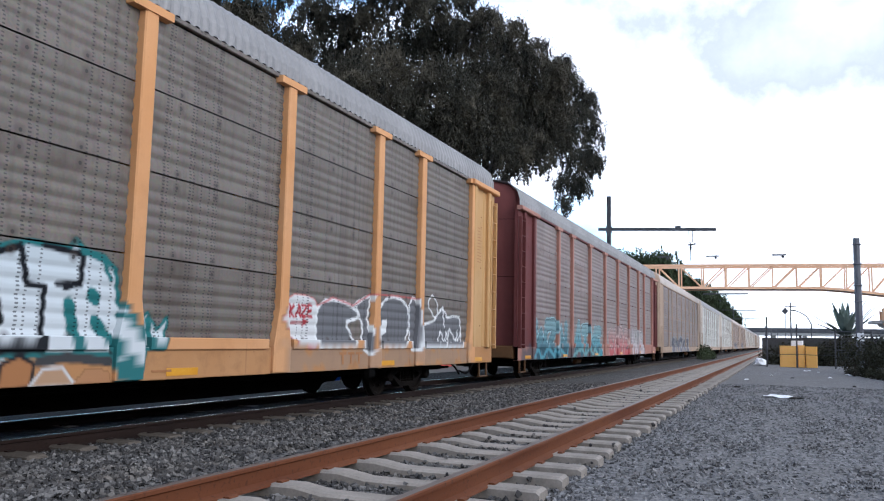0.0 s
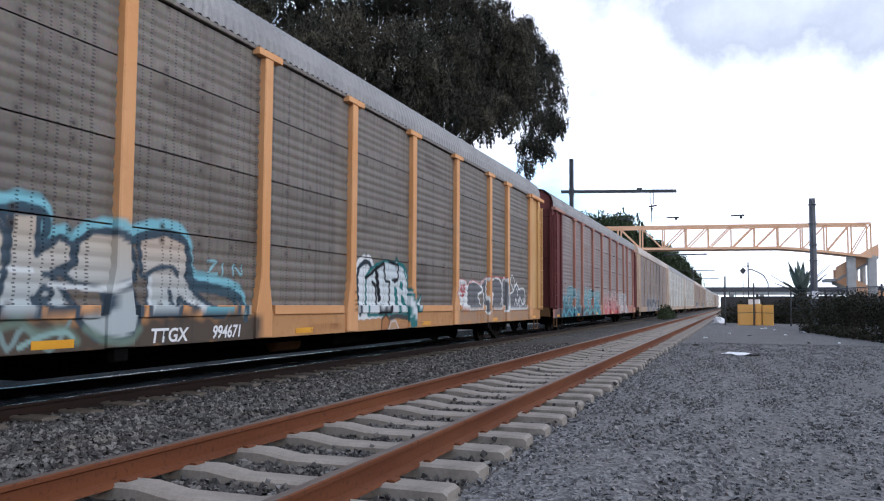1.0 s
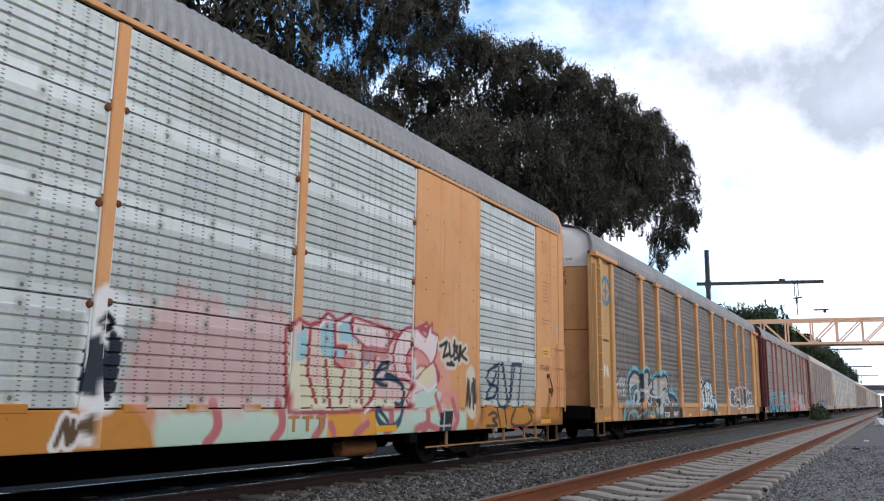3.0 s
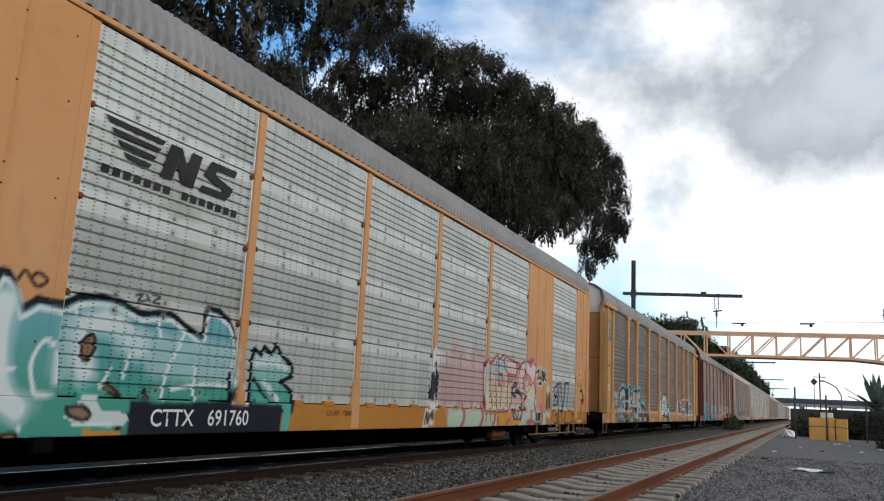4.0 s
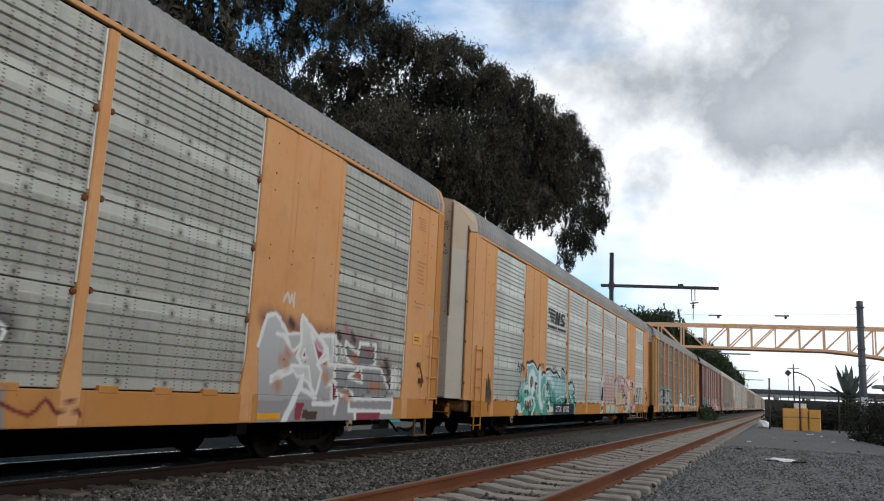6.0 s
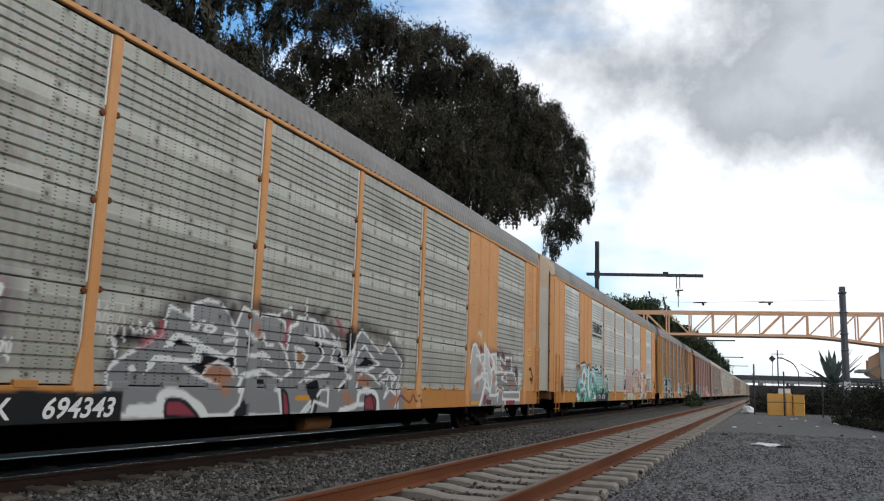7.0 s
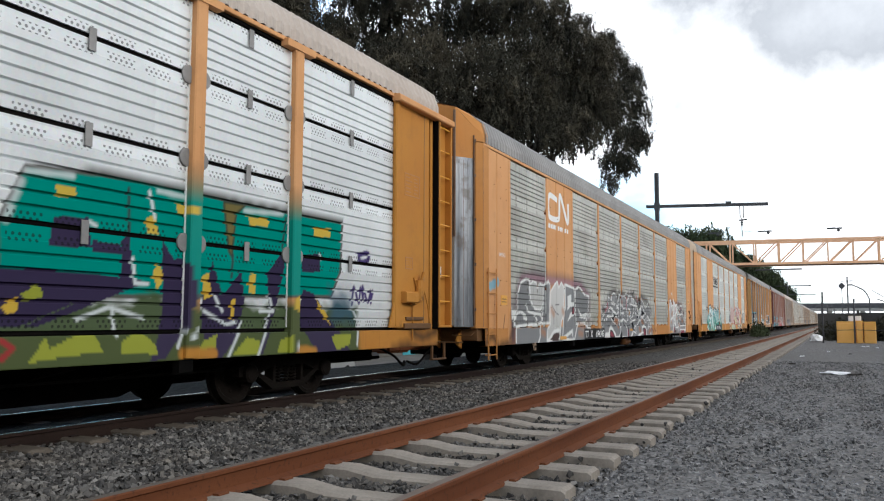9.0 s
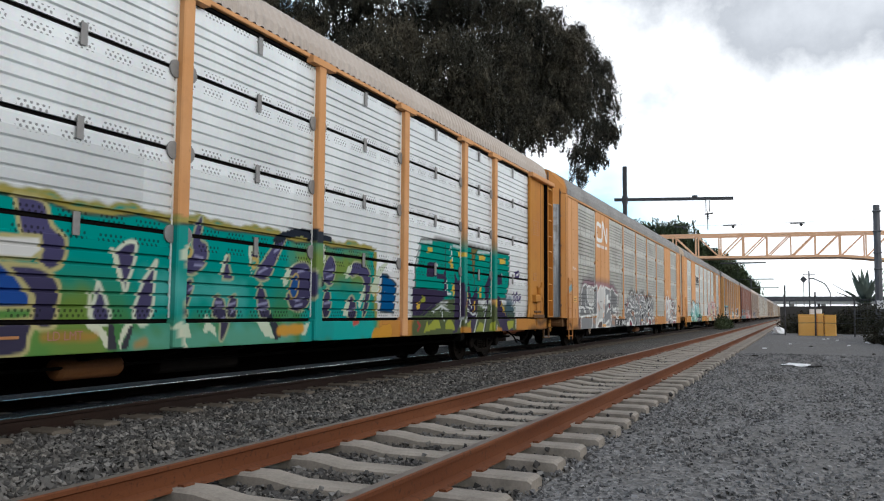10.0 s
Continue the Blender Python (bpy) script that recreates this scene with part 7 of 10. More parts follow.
    p.shape([(-4.14, 0.68), (-4.18, 1.09), (-4.13, 1.2), (-3.89, 1.34), (-3.63, 1.46), (-3.33, 1.61), (-3.29, 1.81), (-3.25, 1.95), (-2.86, 1.86), (-2.84, 2.01), (-2.55, 2.1), (-2.31, 2.09), (-2.1, 1.98), (-1.92, 1.76), (-1.82, 1.96), (-1.75, 2.08), (-1.39, 2.0), (-0.99, 2.05), (-0.7, 1.96), (-0.65, 1.81), (-0.51, 1.92), (-0.35, 1.97), (-0.33, 2.07), (0.15, 2.07), (0.26, 2.01), (0.53, 1.97), (0.89, 1.81), (1.2, 1.46), (1.33, 1.46), (1.58, 1.82), (1.84, 2.03), (2.7, 1.64), (2.98, 1.87), (3.33, 1.7), (3.64, 1.53), (3.56, 1.27), (3.4, 1.0), (3.45, 0.51)], grey, WHITE, 0.032, ((0.26, 0.265, 0.27), 0.9, 2.0))
    for edge in ([(-2.54, 1.41), (-2.18, 1.36), (-1.87, 1.41), (-1.84, 1.23), (-1.99, 1.29), (-2.22, 1.32), (-2.41, 1.27), (-2.54, 1.13), (-2.9, 1.23), (-2.58, 1.28)], [(-3.13, 1.48), (-3.05, 1.57), (-2.81, 1.5)], [(-1.42, 1.14), (-1.17, 1.11), (-1.13, 1.04), (-1.33, 1.05)], [(-0.07, 1.03), (0.35, 1.14), (0.45, 0.98), (0.29, 0.56), (0.15, 0.57), (0.08, 0.85)], [(0.97, 1.39), (1.06, 1.64), (1.28, 1.32), (1.09, 1.27)], [(0.19, 1.74), (0.56, 1.69), (0.44, 1.54)], [(1.07, 1.0), (1.33, 1.08), (1.26, 0.99)], [(1.25, 1.94), (1.52, 1.96), (1.5, 1.77), (1.32, 1.51)], [(1.76, 1.38), (2.05, 1.57), (2.43, 1.45)], [(-1.64, 1.63), (-1.5, 1.58), (-1.62, 1.57)], [(-1.74, 0.78), (-1.65, 0.83), (-1.52, 0.61), (-1.88, 0.6)]):
        p.shape(edge, (0.012, 0.014, 0.018))
    for edge in ([(-3.34, 1.44), (-3.16, 1.62), (-3.06, 1.65), (-2.73, 1.6), (-2.38, 1.49), (-2.11, 1.43), (-1.92, 1.51), (-1.88, 1.41), (-2.12, 1.36), (-2.37, 1.4), (-2.78, 1.5), (-3.04, 1.59), (-3.14, 1.48)], [(-3.6, 1.1), (-3.56, 1.25), (-3.47, 1.35), (-3.18, 1.35), (-2.76, 1.34), (-2.7, 1.47), (-2.58, 1.46), (-2.61, 1.3), (-3.12, 1.26), (-3.37, 1.28), (-3.5, 1.19)], [(-1.62, 1.45), (-1.22, 1.51), (-1.07, 1.47), (-0.95, 1.36), (-1.27, 1.41), (-1.59, 1.39)], [(-3.89, 1.21), (-3.78, 1.23), (-3.72, 1.15), (-3.81, 1.13)], [(-4.19, 1.52), (-4.08, 1.5), (-4.05, 1.39), (-4.08, 1.29)], [(-0.24, 1.06), (-0.01, 1.17), (0.79, 1.25), (0.73, 1.18), (0.05, 1.1)]):
        p.shape(edge, (0.70, 0.71, 0.70))
    p.strokes([[(-2.84, 2.01), (-2.81, 1.72), (-2.71, 1.73), (-2.67, 1.8), (-2.58, 1.82)], [(-2.57, 1.72), (-2.53, 1.78), (-2.39, 1.79), (-2.34, 1.75), (-2.43, 1.69), (-2.53, 1.71)], [(-2.14, 1.69), (-1.91, 1.68)], [(-2.13, 1.6), (-1.93, 1.63)], [(-2.54, 1.13), (-2.44, 1.25), (-2.24, 1.32), (-2.01, 1.28), (-1.86, 1.15)], [(-2.9, 1.23), (-2.58, 1.12), (-2.25, 1.04)], [(-1.87, 1.73), (-1.87, 1.34), (-1.8, 1.16)], [(-1.69, 0.97), (-1.77, 0.76), (-2.05, 0.59)], [(-1.66, 1.76), (-1.51, 1.67), (-1.35, 1.67), (-1.25, 1.77), (-1.14, 1.6), (-0.98, 1.61)], [(-1.72, 1.15), (-1.46, 1.2), (-1.18, 1.24), (-0.7, 1.12), (-0.43, 1.23), (-0.66, 1.57), (-0.79, 1.65)], [(-0.59, 1.54), (-0.51, 1.91), (-0.32, 1.97), (-0.33, 2.07), (0.15, 2.07), (0.21, 1.82)], [(0.3, 2.04), (0.4, 1.79)], [(0.43, 2.02), (0.55, 1.76)], [(-0.08, 1.81), (0.37, 1.75), (0.54, 1.53), (0.32, 1.34), (-0.01, 1.24)], [(-0.03, 1.78), (0.93, 1.73)], [(0.93, 1.78), (0.77, 1.44), (1.23, 1.38)], [(1.0, 1.83), (1.22, 1.46), (1.4, 1.18), (1.02, 0.97)], [(0.32, 0.87), (0.45, 0.98), (0.67, 0.98), (0.67, 0.71), (0.23, 0.79), (0.15, 0.57)], [(-0.19, 0.58), (0.12, 0.79)], [(-0.09, 0.57), (0.13, 0.72)], [(1.38, 1.37), (1.58, 1.82), (1.84, 2.03)], [(1.55, 1.32), (1.77, 1.63), (1.98, 1.77), (2.28, 1.58), (2.62, 1.45), (2.14, 1.34), (1.55, 1.32)], [(1.71, 0.99), (1.82, 1.21), (2.03, 1.31), (2.38, 1.22), (2.66, 1.08)], [(2.62, 1.22), (2.98, 1.37), (3.38, 1.24)], [(3.05, 1.37), (3.17, 1.19), (3.41, 1.22), (3.19, 1.08), (3.31, 0.89), (3.04, 1.0), (2.79, 0.83), (2.96, 1.08), (2.73, 1.15), (3.0, 1.19), (3.05, 1.37)], [(3.31, 0.65), (3.58, 1.11)], [(-3.86, 1.68), (-3.83, 1.59), (-3.76, 1.61)], [(-3.74, 1.73), (-3.71, 1.6)], [(-3.63, 1.62), (-3.57, 1.73), (-3.48, 1.61)], [(-0.91, 2.04), (-0.54, 2.21), (-0.49, 2.08)], [(-0.1, 2.38), (-0.07, 2.12)], [(3.16, 2.08), (3.37, 2.11), (3.33, 1.96)]], 0.026, (0.74, 0.74, 0.73))
    p.strokes([[(-1.77, 0.95), (-1.69, 1.14), (-1.51, 1.2), (-1.26, 1.16)], [(-0.9, 0.97), (-0.8, 0.96), (-0.68, 0.59)], [(1.06, 0.59), (1.66, 0.72), (2.05, 0.73), (2.08, 0.87), (2.3, 0.96), (2.5, 0.83), (2.52, 0.58)]], 0.038, WHITE)
    p.strokes([smooth([(-3.81, 0.72), (-3.3, 0.75), (-3.33, 0.85), (-3.25, 0.91), (-3.02, 0.9), (-2.74, 0.8), (-2.56, 0.7), (-2.45, 0.6)])], 0.065, WHITE)
    for edge in ([(-3.21, 0.64), (-3.23, 0.78), (-3.16, 0.83), (-2.96, 0.82), (-2.79, 0.74), (-2.61, 0.61)], [(-0.71, 0.96), (-0.58, 0.89), (-0.48, 0.57), (-0.63, 0.58)], [(2.18, 0.77), (2.3, 0.89), (2.46, 0.77), (2.43, 0.57)]):
        p.shape(smooth(edge, 2), wine, BLACK, 0.035)
    p.strokes([[(-0.36, 1.61), (-0.14, 1.58), (0.01, 1.49), (-0.11, 1.32), (-0.27, 1.32), (-0.33, 1.49), (-0.31, 1.59)]], 0.03, WHITE).shape([(-0.29, 1.56), (-0.17, 1.57), (-0.06, 1.47), (-0.15, 1.36), (-0.25, 1.35)], (0.34, 0.19, 0.11)).shape([(-0.34, 0.87), (0.08, 0.89), (0.09, 0.81), (-0.33, 0.8)], (0.60, 0.27, 0.03))
    p.strokes([[(-2.27, 1.1), (-2.07, 0.97)], [(-2.4, 1.18), (-2.0, 1.15)], [(-1.47, 1.83), (-1.36, 1.75)], [(1.82, 1.17), (2.17, 1.09)], [(1.23, 0.89), (1.44, 0.78)], [(3.04, 0.73), (3.42, 0.83)]], 0.085, (0.40, 0.16, 0.07), 0.75, 0.10)
    p.strokes([[(-3.38, 1.74), (-3.32, 1.61)], [(-3.38, 1.61), (-3.68, 1.46)], [(-0.6, 2.0), (-0.66, 1.63)], [(0.89, 2.16), (1.15, 1.92)]], 0.04, (0.40, 0.06, 0.10), 0.8, 0.06)
    p.strokes([[(-4.05, 1.54), (-3.73, 1.53)], [(-2.05, 1.94), (-1.99, 2.06)], [(-1.36, 2.12), (-1.41, 2.16)], [(0.41, 2.16), (0.59, 2.25)], [(1.41, 2.0), (1.37, 1.85)]], 0.07, (0.025, 0.02, 0.025), 0.8, 0.10)
    p.strokes([smooth([(1.12, 0.63), (1.68, 0.71), (1.78, 0.93), (2.21, 0.97), (2.48, 0.87), (2.58, 0.61)])], 0.05, WHITE).shape([(2.01, 0.62), (2.01, 0.85), (2.26, 0.89), (2.42, 0.62)], wine, BLACK, 0.03)
    p.strokes(scribble(*(3.49, 4.6), *(0.7, 0.9), 57, 6), 0.02, (0.16, 0.03, 0.03))
    # the third piece: bright chrome letters with wine-red and rust smudges
    p.strokes([[(7.71, 2.06), (8.13, 2.03), (8.4, 1.99), (8.69, 1.97), (9.27, 1.93), (9.86, 1.96), (10.49, 1.95), (11.26, 1.9)], [(11.45, 1.52), (11.77, 1.53), (11.94, 1.14)]], 0.13, (0.14, 0.05, 0.07), 0.7, 0.2)
    p.field(7.71, 12.01, 0.5, 1.02, (0.26, 0.26, 0.27), 0.95, 0.06, wave=0.02)
    p.shape([(7.71, 0.91), (7.61, 1.66), (7.77, 2.09), (7.97, 2.14), (8.13, 2.06), (8.31, 1.89), (8.46, 1.65), (8.9, 1.45), (9.34, 1.47), (9.83, 1.5), (10.28, 0.97), (7.77, 0.91)], (0.34, 0.335, 0.335), None, 0.03, ((0.46, 0.455, 0.45), 1.0, 2.0))
    p.strokes([[(7.61, 1.66), (7.77, 2.09), (7.97, 2.14), (8.13, 2.06), (8.31, 1.89), (8.46, 1.65)], [(8.05, 1.86), (8.23, 1.85), (8.43, 1.68)], [(7.99, 1.18), (8.58, 1.37)], [(7.98, 1.24), (8.57, 1.43)]], 0.035, WHITE)
    p.shape([(8.7, 2.18), (9.29, 1.83), (9.53, 1.61), (9.2, 1.48), (9.35, 1.37), (9.22, 1.01), (9.05, 1.15), (8.67, 1.55), (8.63, 1.57), (8.72, 1.77), (8.67, 2.07)], (0.40, 0.40, 0.39), WHITE, 0.045, ((0.60, 0.60, 0.58), 1.1, 2.0))
    p.shape([(8.97, 1.95), (9.22, 1.71), (9.41, 1.67), (9.23, 1.53)], wine, WHITE, 0.03).shape([(8.75, 1.56), (8.81, 1.68), (8.9, 1.57)], wine, WHITE, 0.025)
    p.shape([(8.31, 1.87), (8.68, 1.91), (8.68, 1.77), (8.53, 1.65), (8.45, 1.66)], (0.42, 0.41, 0.40), WHITE, 0.03).shape([(8.47, 1.42), (8.96, 1.43), (9.06, 1.15), (8.81, 1.29), (8.66, 1.27)], (0.55, 0.55, 0.53), WHITE, 0.03)
    p.shape([(9.25, 1.92), (9.77, 1.96), (9.88, 1.51), (9.57, 1.49), (9.51, 1.73)], (0.48, 0.48, 0.46), WHITE, 0.045).strokes([[(9.63, 1.94), (9.71, 1.52)], [(9.82, 1.88), (9.99, 1.82), (10.05, 1.63)]], 0.03, WHITE)
    p.shape([(10.15, 1.88), (10.61, 1.71), (10.65, 1.9), (11.23, 1.91), (11.24, 1.59), (11.05, 1.51), (10.55, 1.51), (10.24, 1.61), (10.14, 1.76)], (0.19, 0.19, 0.20), WHITE, 0.05)
    p.shape([(9.83, 1.5), (10.55, 1.5), (11.47, 1.51), (11.94, 1.05), (11.92, 0.98), (10.34, 0.97), (9.89, 1.06)], (0.23, 0.23, 0.235), WHITE, 0.045, ((0.30, 0.30, 0.30), 1.0, 1.5)).shape([(10.31, 1.32), (10.73, 1.48), (10.8, 1.25)], (0.34, 0.14, 0.12), WHITE, 0.04)
    p.shape([(9.73, 1.11), (9.76, 1.28), (9.93, 1.13), (9.89, 0.87), (9.74, 0.91)], wine, WHITE, 0.03).strokes([[(9.55, 1.14), (9.71, 1.26), (9.92, 1.21)], [(10.25, 1.14), (10.5, 1.03)], [(9.83, 1.48), (10.2, 1.5)], [(9.74, 1.39), (9.86, 1.3)]], 0.03, WHITE)
    p.strokes([[(8.36, 0.58), (8.64, 0.96), (8.84, 1.27)]], 0.065, WHITE).strokes([[(8.84, 1.27), (8.78, 1.11), (9.23, 0.96)], [(9.16, 0.88), (9.67, 0.87), (9.91, 0.93), (9.84, 0.73)], [(10.56, 0.6), (10.51, 0.76), (11.95, 0.74), (11.97, 0.98)], [(10.31, 0.97), (10.31, 0.77), (10.51, 0.76)]], 0.04, WHITE)
    p.shape([(8.65, 0.65), (8.68, 0.88), (8.92, 0.88), (8.87, 0.78), (8.82, 0.62)], wine).shape([(8.87, 0.65), (8.89, 0.78), (9.31, 0.75), (9.28, 0.62)], (0.07, 0.04, 0.03)).shape([(10.59, 0.6), (10.6, 0.72), (11.49, 0.72), (11.41, 0.58)], wine)
    p.strokes([[(8.25, 1.5), (8.34, 1.44)], [(9.46, 1.32), (9.51, 1.27)], [(10.16, 1.01), (10.33, 0.99)], [(11.15, 1.2), (11.43, 1.17)], [(10.44, 1.65), (10.53, 1.63)], [(8.35, 1.6), (8.39, 1.58)], [(8.13, 1.15), (8.17, 1.12)]], 0.09, (0.42, 0.17, 0.08), 0.7, 0.12)
    p.strokes([[(10.36, 2.0), (10.43, 1.94)], [(11.68, 1.66), (11.82, 1.45)], [(11.88, 1.27), (11.94, 1.09)], [(8.37, 2.07), (8.44, 2.02)], [(9.88, 2.01), (9.93, 1.95)]], 0.06, (0.03, 0.025, 0.03), 0.85, 0.08)
    p.strokes([[(10.11, 2.17), (10.15, 2.07)], [(9.15, 1.81), (9.3, 1.72)], [(10.88, 1.8), (11.07, 1.79)]], 0.05, (0.40, 0.10, 0.12), 0.7, 0.08).strokes(scribble(11.96, 12.19, 1.05, 1.5, 60, 9), 0.02, WHITE)
    p.field(-6.3, -3.95, 0.5, 0.93, (0.012, 0.013, 0.014), 1.0, 0.03, wave=0.008)
    p.strokes(scribble(-4.4, -4.0, 1.45, 2.0, 45, 8), 0.018, (0.60, 0.58, 0.55)).strokes(scribble(11.9, 12.3, 1.1, 1.6, 46, 8), 0.02, WHITE)
    p.strokes(scribble(-12.3, -12.0, 1.15, 1.4, 47, 7), 0.025, WHITE).strokes([[(-13.6, 1.9), (-13.2, 2.0)]], 0.10, (0.16, 0.38, 0.48), 0.9, 0.06)
    soot = (0.03, 0.018, 0.012)
    p.strokes([smooth(l) for l in ([(-13.9, 0.65), (-13.5, 0.8), (-13.2, 0.62)], [(-13.85, 1.2), (-13.8, 1.0)], [(-12.5, 0.7), (-12.3, 0.95), (-12.35, 1.3)], [(-13.85, 2.5), (-13.8, 2.35)], [(-13.0, 0.62), (-12.4, 0.66)])], 0.07, soot, 0.8, 0.16)
    p.strokes([[(-12.75, 1.28), (-12.85, 0.98)]], 0.014, soot)
    p.strokes(scribble(8.17, 8.45, 2.28, 2.52, 48, 5), 0.022, (0.62, 0.6, 0.55), 0.8)
    return p


def spray_m():
    p = Spray()
    green, teal, olive, plum = (0.05, 0.17, 0.045), (0.0, 0.24, 0.21), (0.16, 0.22, 0.03), (0.030, 0.026, 0.055)
    p.field(-9.6, 3.5, 0.5, 2.28, (0.27, 0.25, 0.06), 1.0, 0.04, wave=0.03)
    p.field(-9.5, 3.4, 0.5, 2.23, green, 1.0, 0.04, (teal, 1.0, 1.7), 0.03)
    p.field(-2.2, 0.4, 1.0, 1.6, teal, 0.9, 0.3).field(0.9, 3.2, 1.6, 2.1, olive, 0.9, 0.3).field(-6, -2.6, 0.6, 1.2, (0.10, 0.22, 0.04), 0.8, 0.3)
    p.field(1.2, 3.3, 0.6, 1.45, (0.0, 0.27, 0.26), 0.9, 0.25)
    line = [(-6, 2.2), (-3.8, 2.24), (-3.34, 2.23), (-3.0, 2.16), (-2.53, 2.17), (-2.09, 2.24), (-1.6, 2.18), (-1.04, 2.24), (-0.8, 2.2), (0.34, 2.23), (0.81, 2.2), (0.99, 2.18), (1.57, 2.23), (1.96, 2.18), (3.28, 2.24)]
    p.strokes([line], 0.035, (0.32, 0.27, 0.07)).strokes([line], 0.015, (0.04, 0.06, 0.05), shift=(0, -0.04))
    # paler sheen across the letters
    p.field(-2.0, -0.2, 1.25, 1.5, (0.10, 0.40, 0.36), 0.6, 0.25).field(-2.3, 0.9, 0.62, 0.95, (0.10, 0.34, 0.28), 0.6, 0.2).field(-3.2, -2.6, 0.6, 1.3, (0.13, 0.20, 0.035), 0.8, 0.25).field(2.0, 3.3, 0.62, 1.0, (0.0, 0.30, 0.27), 0.9, 0.1)
    for points in ([(-1.24, 1.94), (-1.19, 2.14), (-1.09, 2.31), (-1.06, 2.21), (-1.08, 2.01), (-0.97, 1.96), (-0.96, 1.76), (-1.11, 1.61), (-1.27, 1.57), (-1.41, 1.66), (-1.43, 1.78), (-1.31, 1.74), (-1.22, 1.84)],
                   [(-1.31, 1.49), (-1.23, 1.52), (-1.2, 1.41), (-1.29, 1.18), (-1.29, 1.07), (-1.39, 1.05), (-1.44, 1.13), (-1.37, 1.35)],
                   [(-0.65, 1.54), (-0.6, 1.77), (-0.54, 1.85), (-0.53, 1.7), (-0.45, 1.55)],
                   [(-0.83, 1.07), (-0.81, 1.24), (-0.74, 1.34), (-0.62, 1.27), (-0.58, 1.18), (-0.54, 1.0), (-0.65, 0.78), (-0.72, 0.78), (-0.72, 1.01)],
                   [(-0.55, 1.06), (-0.51, 1.27), (-0.39, 1.35), (-0.35, 1.24), (-0.38, 1.04)],
                   [(-0.09, 1.82), (-0.1, 1.91), (0.06, 1.94), (0.08, 1.86), (-0.03, 1.81)],
                   [(0.47, 2.09), (0.74, 2.22), (0.66, 2.06), (0.5, 1.84), (0.36, 1.61), (0.17, 1.55), (0.02, 1.63), (0.21, 1.84)],
                   [(0.07, 1.36), (0.15, 1.51), (0.3, 1.32), (0.39, 1.09), (0.3, 1.03), (0.14, 1.08)],
                   [(0.77, 1.61), (0.88, 1.77), (1.09, 1.86), (1.32, 1.84), (1.48, 1.62), (1.44, 1.4), (1.28, 1.19), (1.05, 1.13), (0.86, 1.21), (0.78, 1.38), (0.94, 1.45), (0.97, 1.6), (0.88, 1.64)],
                   [(1.72, 1.69), (1.78, 1.86), (1.96, 2.03), (2.11, 1.88), (2.05, 1.61), (1.92, 1.54), (1.78, 1.6)],
                   [(1.73, 1.15), (1.79, 1.41), (1.91, 1.5), (1.99, 1.26), (1.92, 1.07), (1.79, 1.04)],
                   [(2.55, 1.81), (2.7, 1.96), (3.01, 1.94), (3.23, 1.82), (3.28, 1.61), (3.17, 1.19), (3.0, 1.05), (3.09, 1.44), (3.04, 1.65), (2.85, 1.76), (2.63, 1.7)],
                   [(2.49, 1.07), (2.5, 1.31), (2.64, 1.4), (2.77, 1.27), (2.78, 1.07), (2.64, 1.0)]):
        p.shape(smooth(points + points[:1], 3), plum, (0.35, 0.37, 0.22), 0.018, ((0.060, 0.056, 0.13), 0.9, 1.8))
    for points in ([(0.4, 2.13), (0.62, 2.26), (0.92, 2.34), (1.41, 2.38), (1.97, 2.31), (1.97, 2.22), (1.65, 2.23), (1.48, 2.17), (1.14, 2.25), (0.77, 2.18), (0.5, 2.07)],
                   [(0.31, 1.03), (0.41, 1.12), (0.62, 0.78), (0.47, 0.73)],
                   [(1.52, 1.68), (1.78, 1.6), (1.73, 1.47), (1.55, 1.5)]):
        p.shape(points, (0.016, 0.022, 0.034))
    p.shape(smooth([(0.88, 1.56), (0.99, 1.68), (1.07, 1.61), (1.04, 1.4), (0.94, 1.32), (0.84, 1.42)], 3), (0.015, 0.07, 0.22), (0.46, 0.34, 0.10), 0.018).shape([(3.7, 1.8), (3.9, 1.79), (4.25, 1.64), (4.15, 1.13), (3.65, 1.15), (3.7, 1.54)], (0.0, 0.075, 0.22), (0.03, 0.05, 0.06), 0.025)
    p.strokes([smooth([(-0.04, 1.85), (0.08, 1.81), (-0.01, 1.71), (-0.05, 1.75)]), smooth([(-1.41, 1.87), (-1.29, 1.9), (-1.25, 1.82), (-1.31, 1.76)]), smooth([(3.27, 1.54), (3.5, 1.6), (3.63, 1.54), (3.46, 1.43), (3.3, 1.48)])], 0.022, (0.46, 0.34, 0.10))
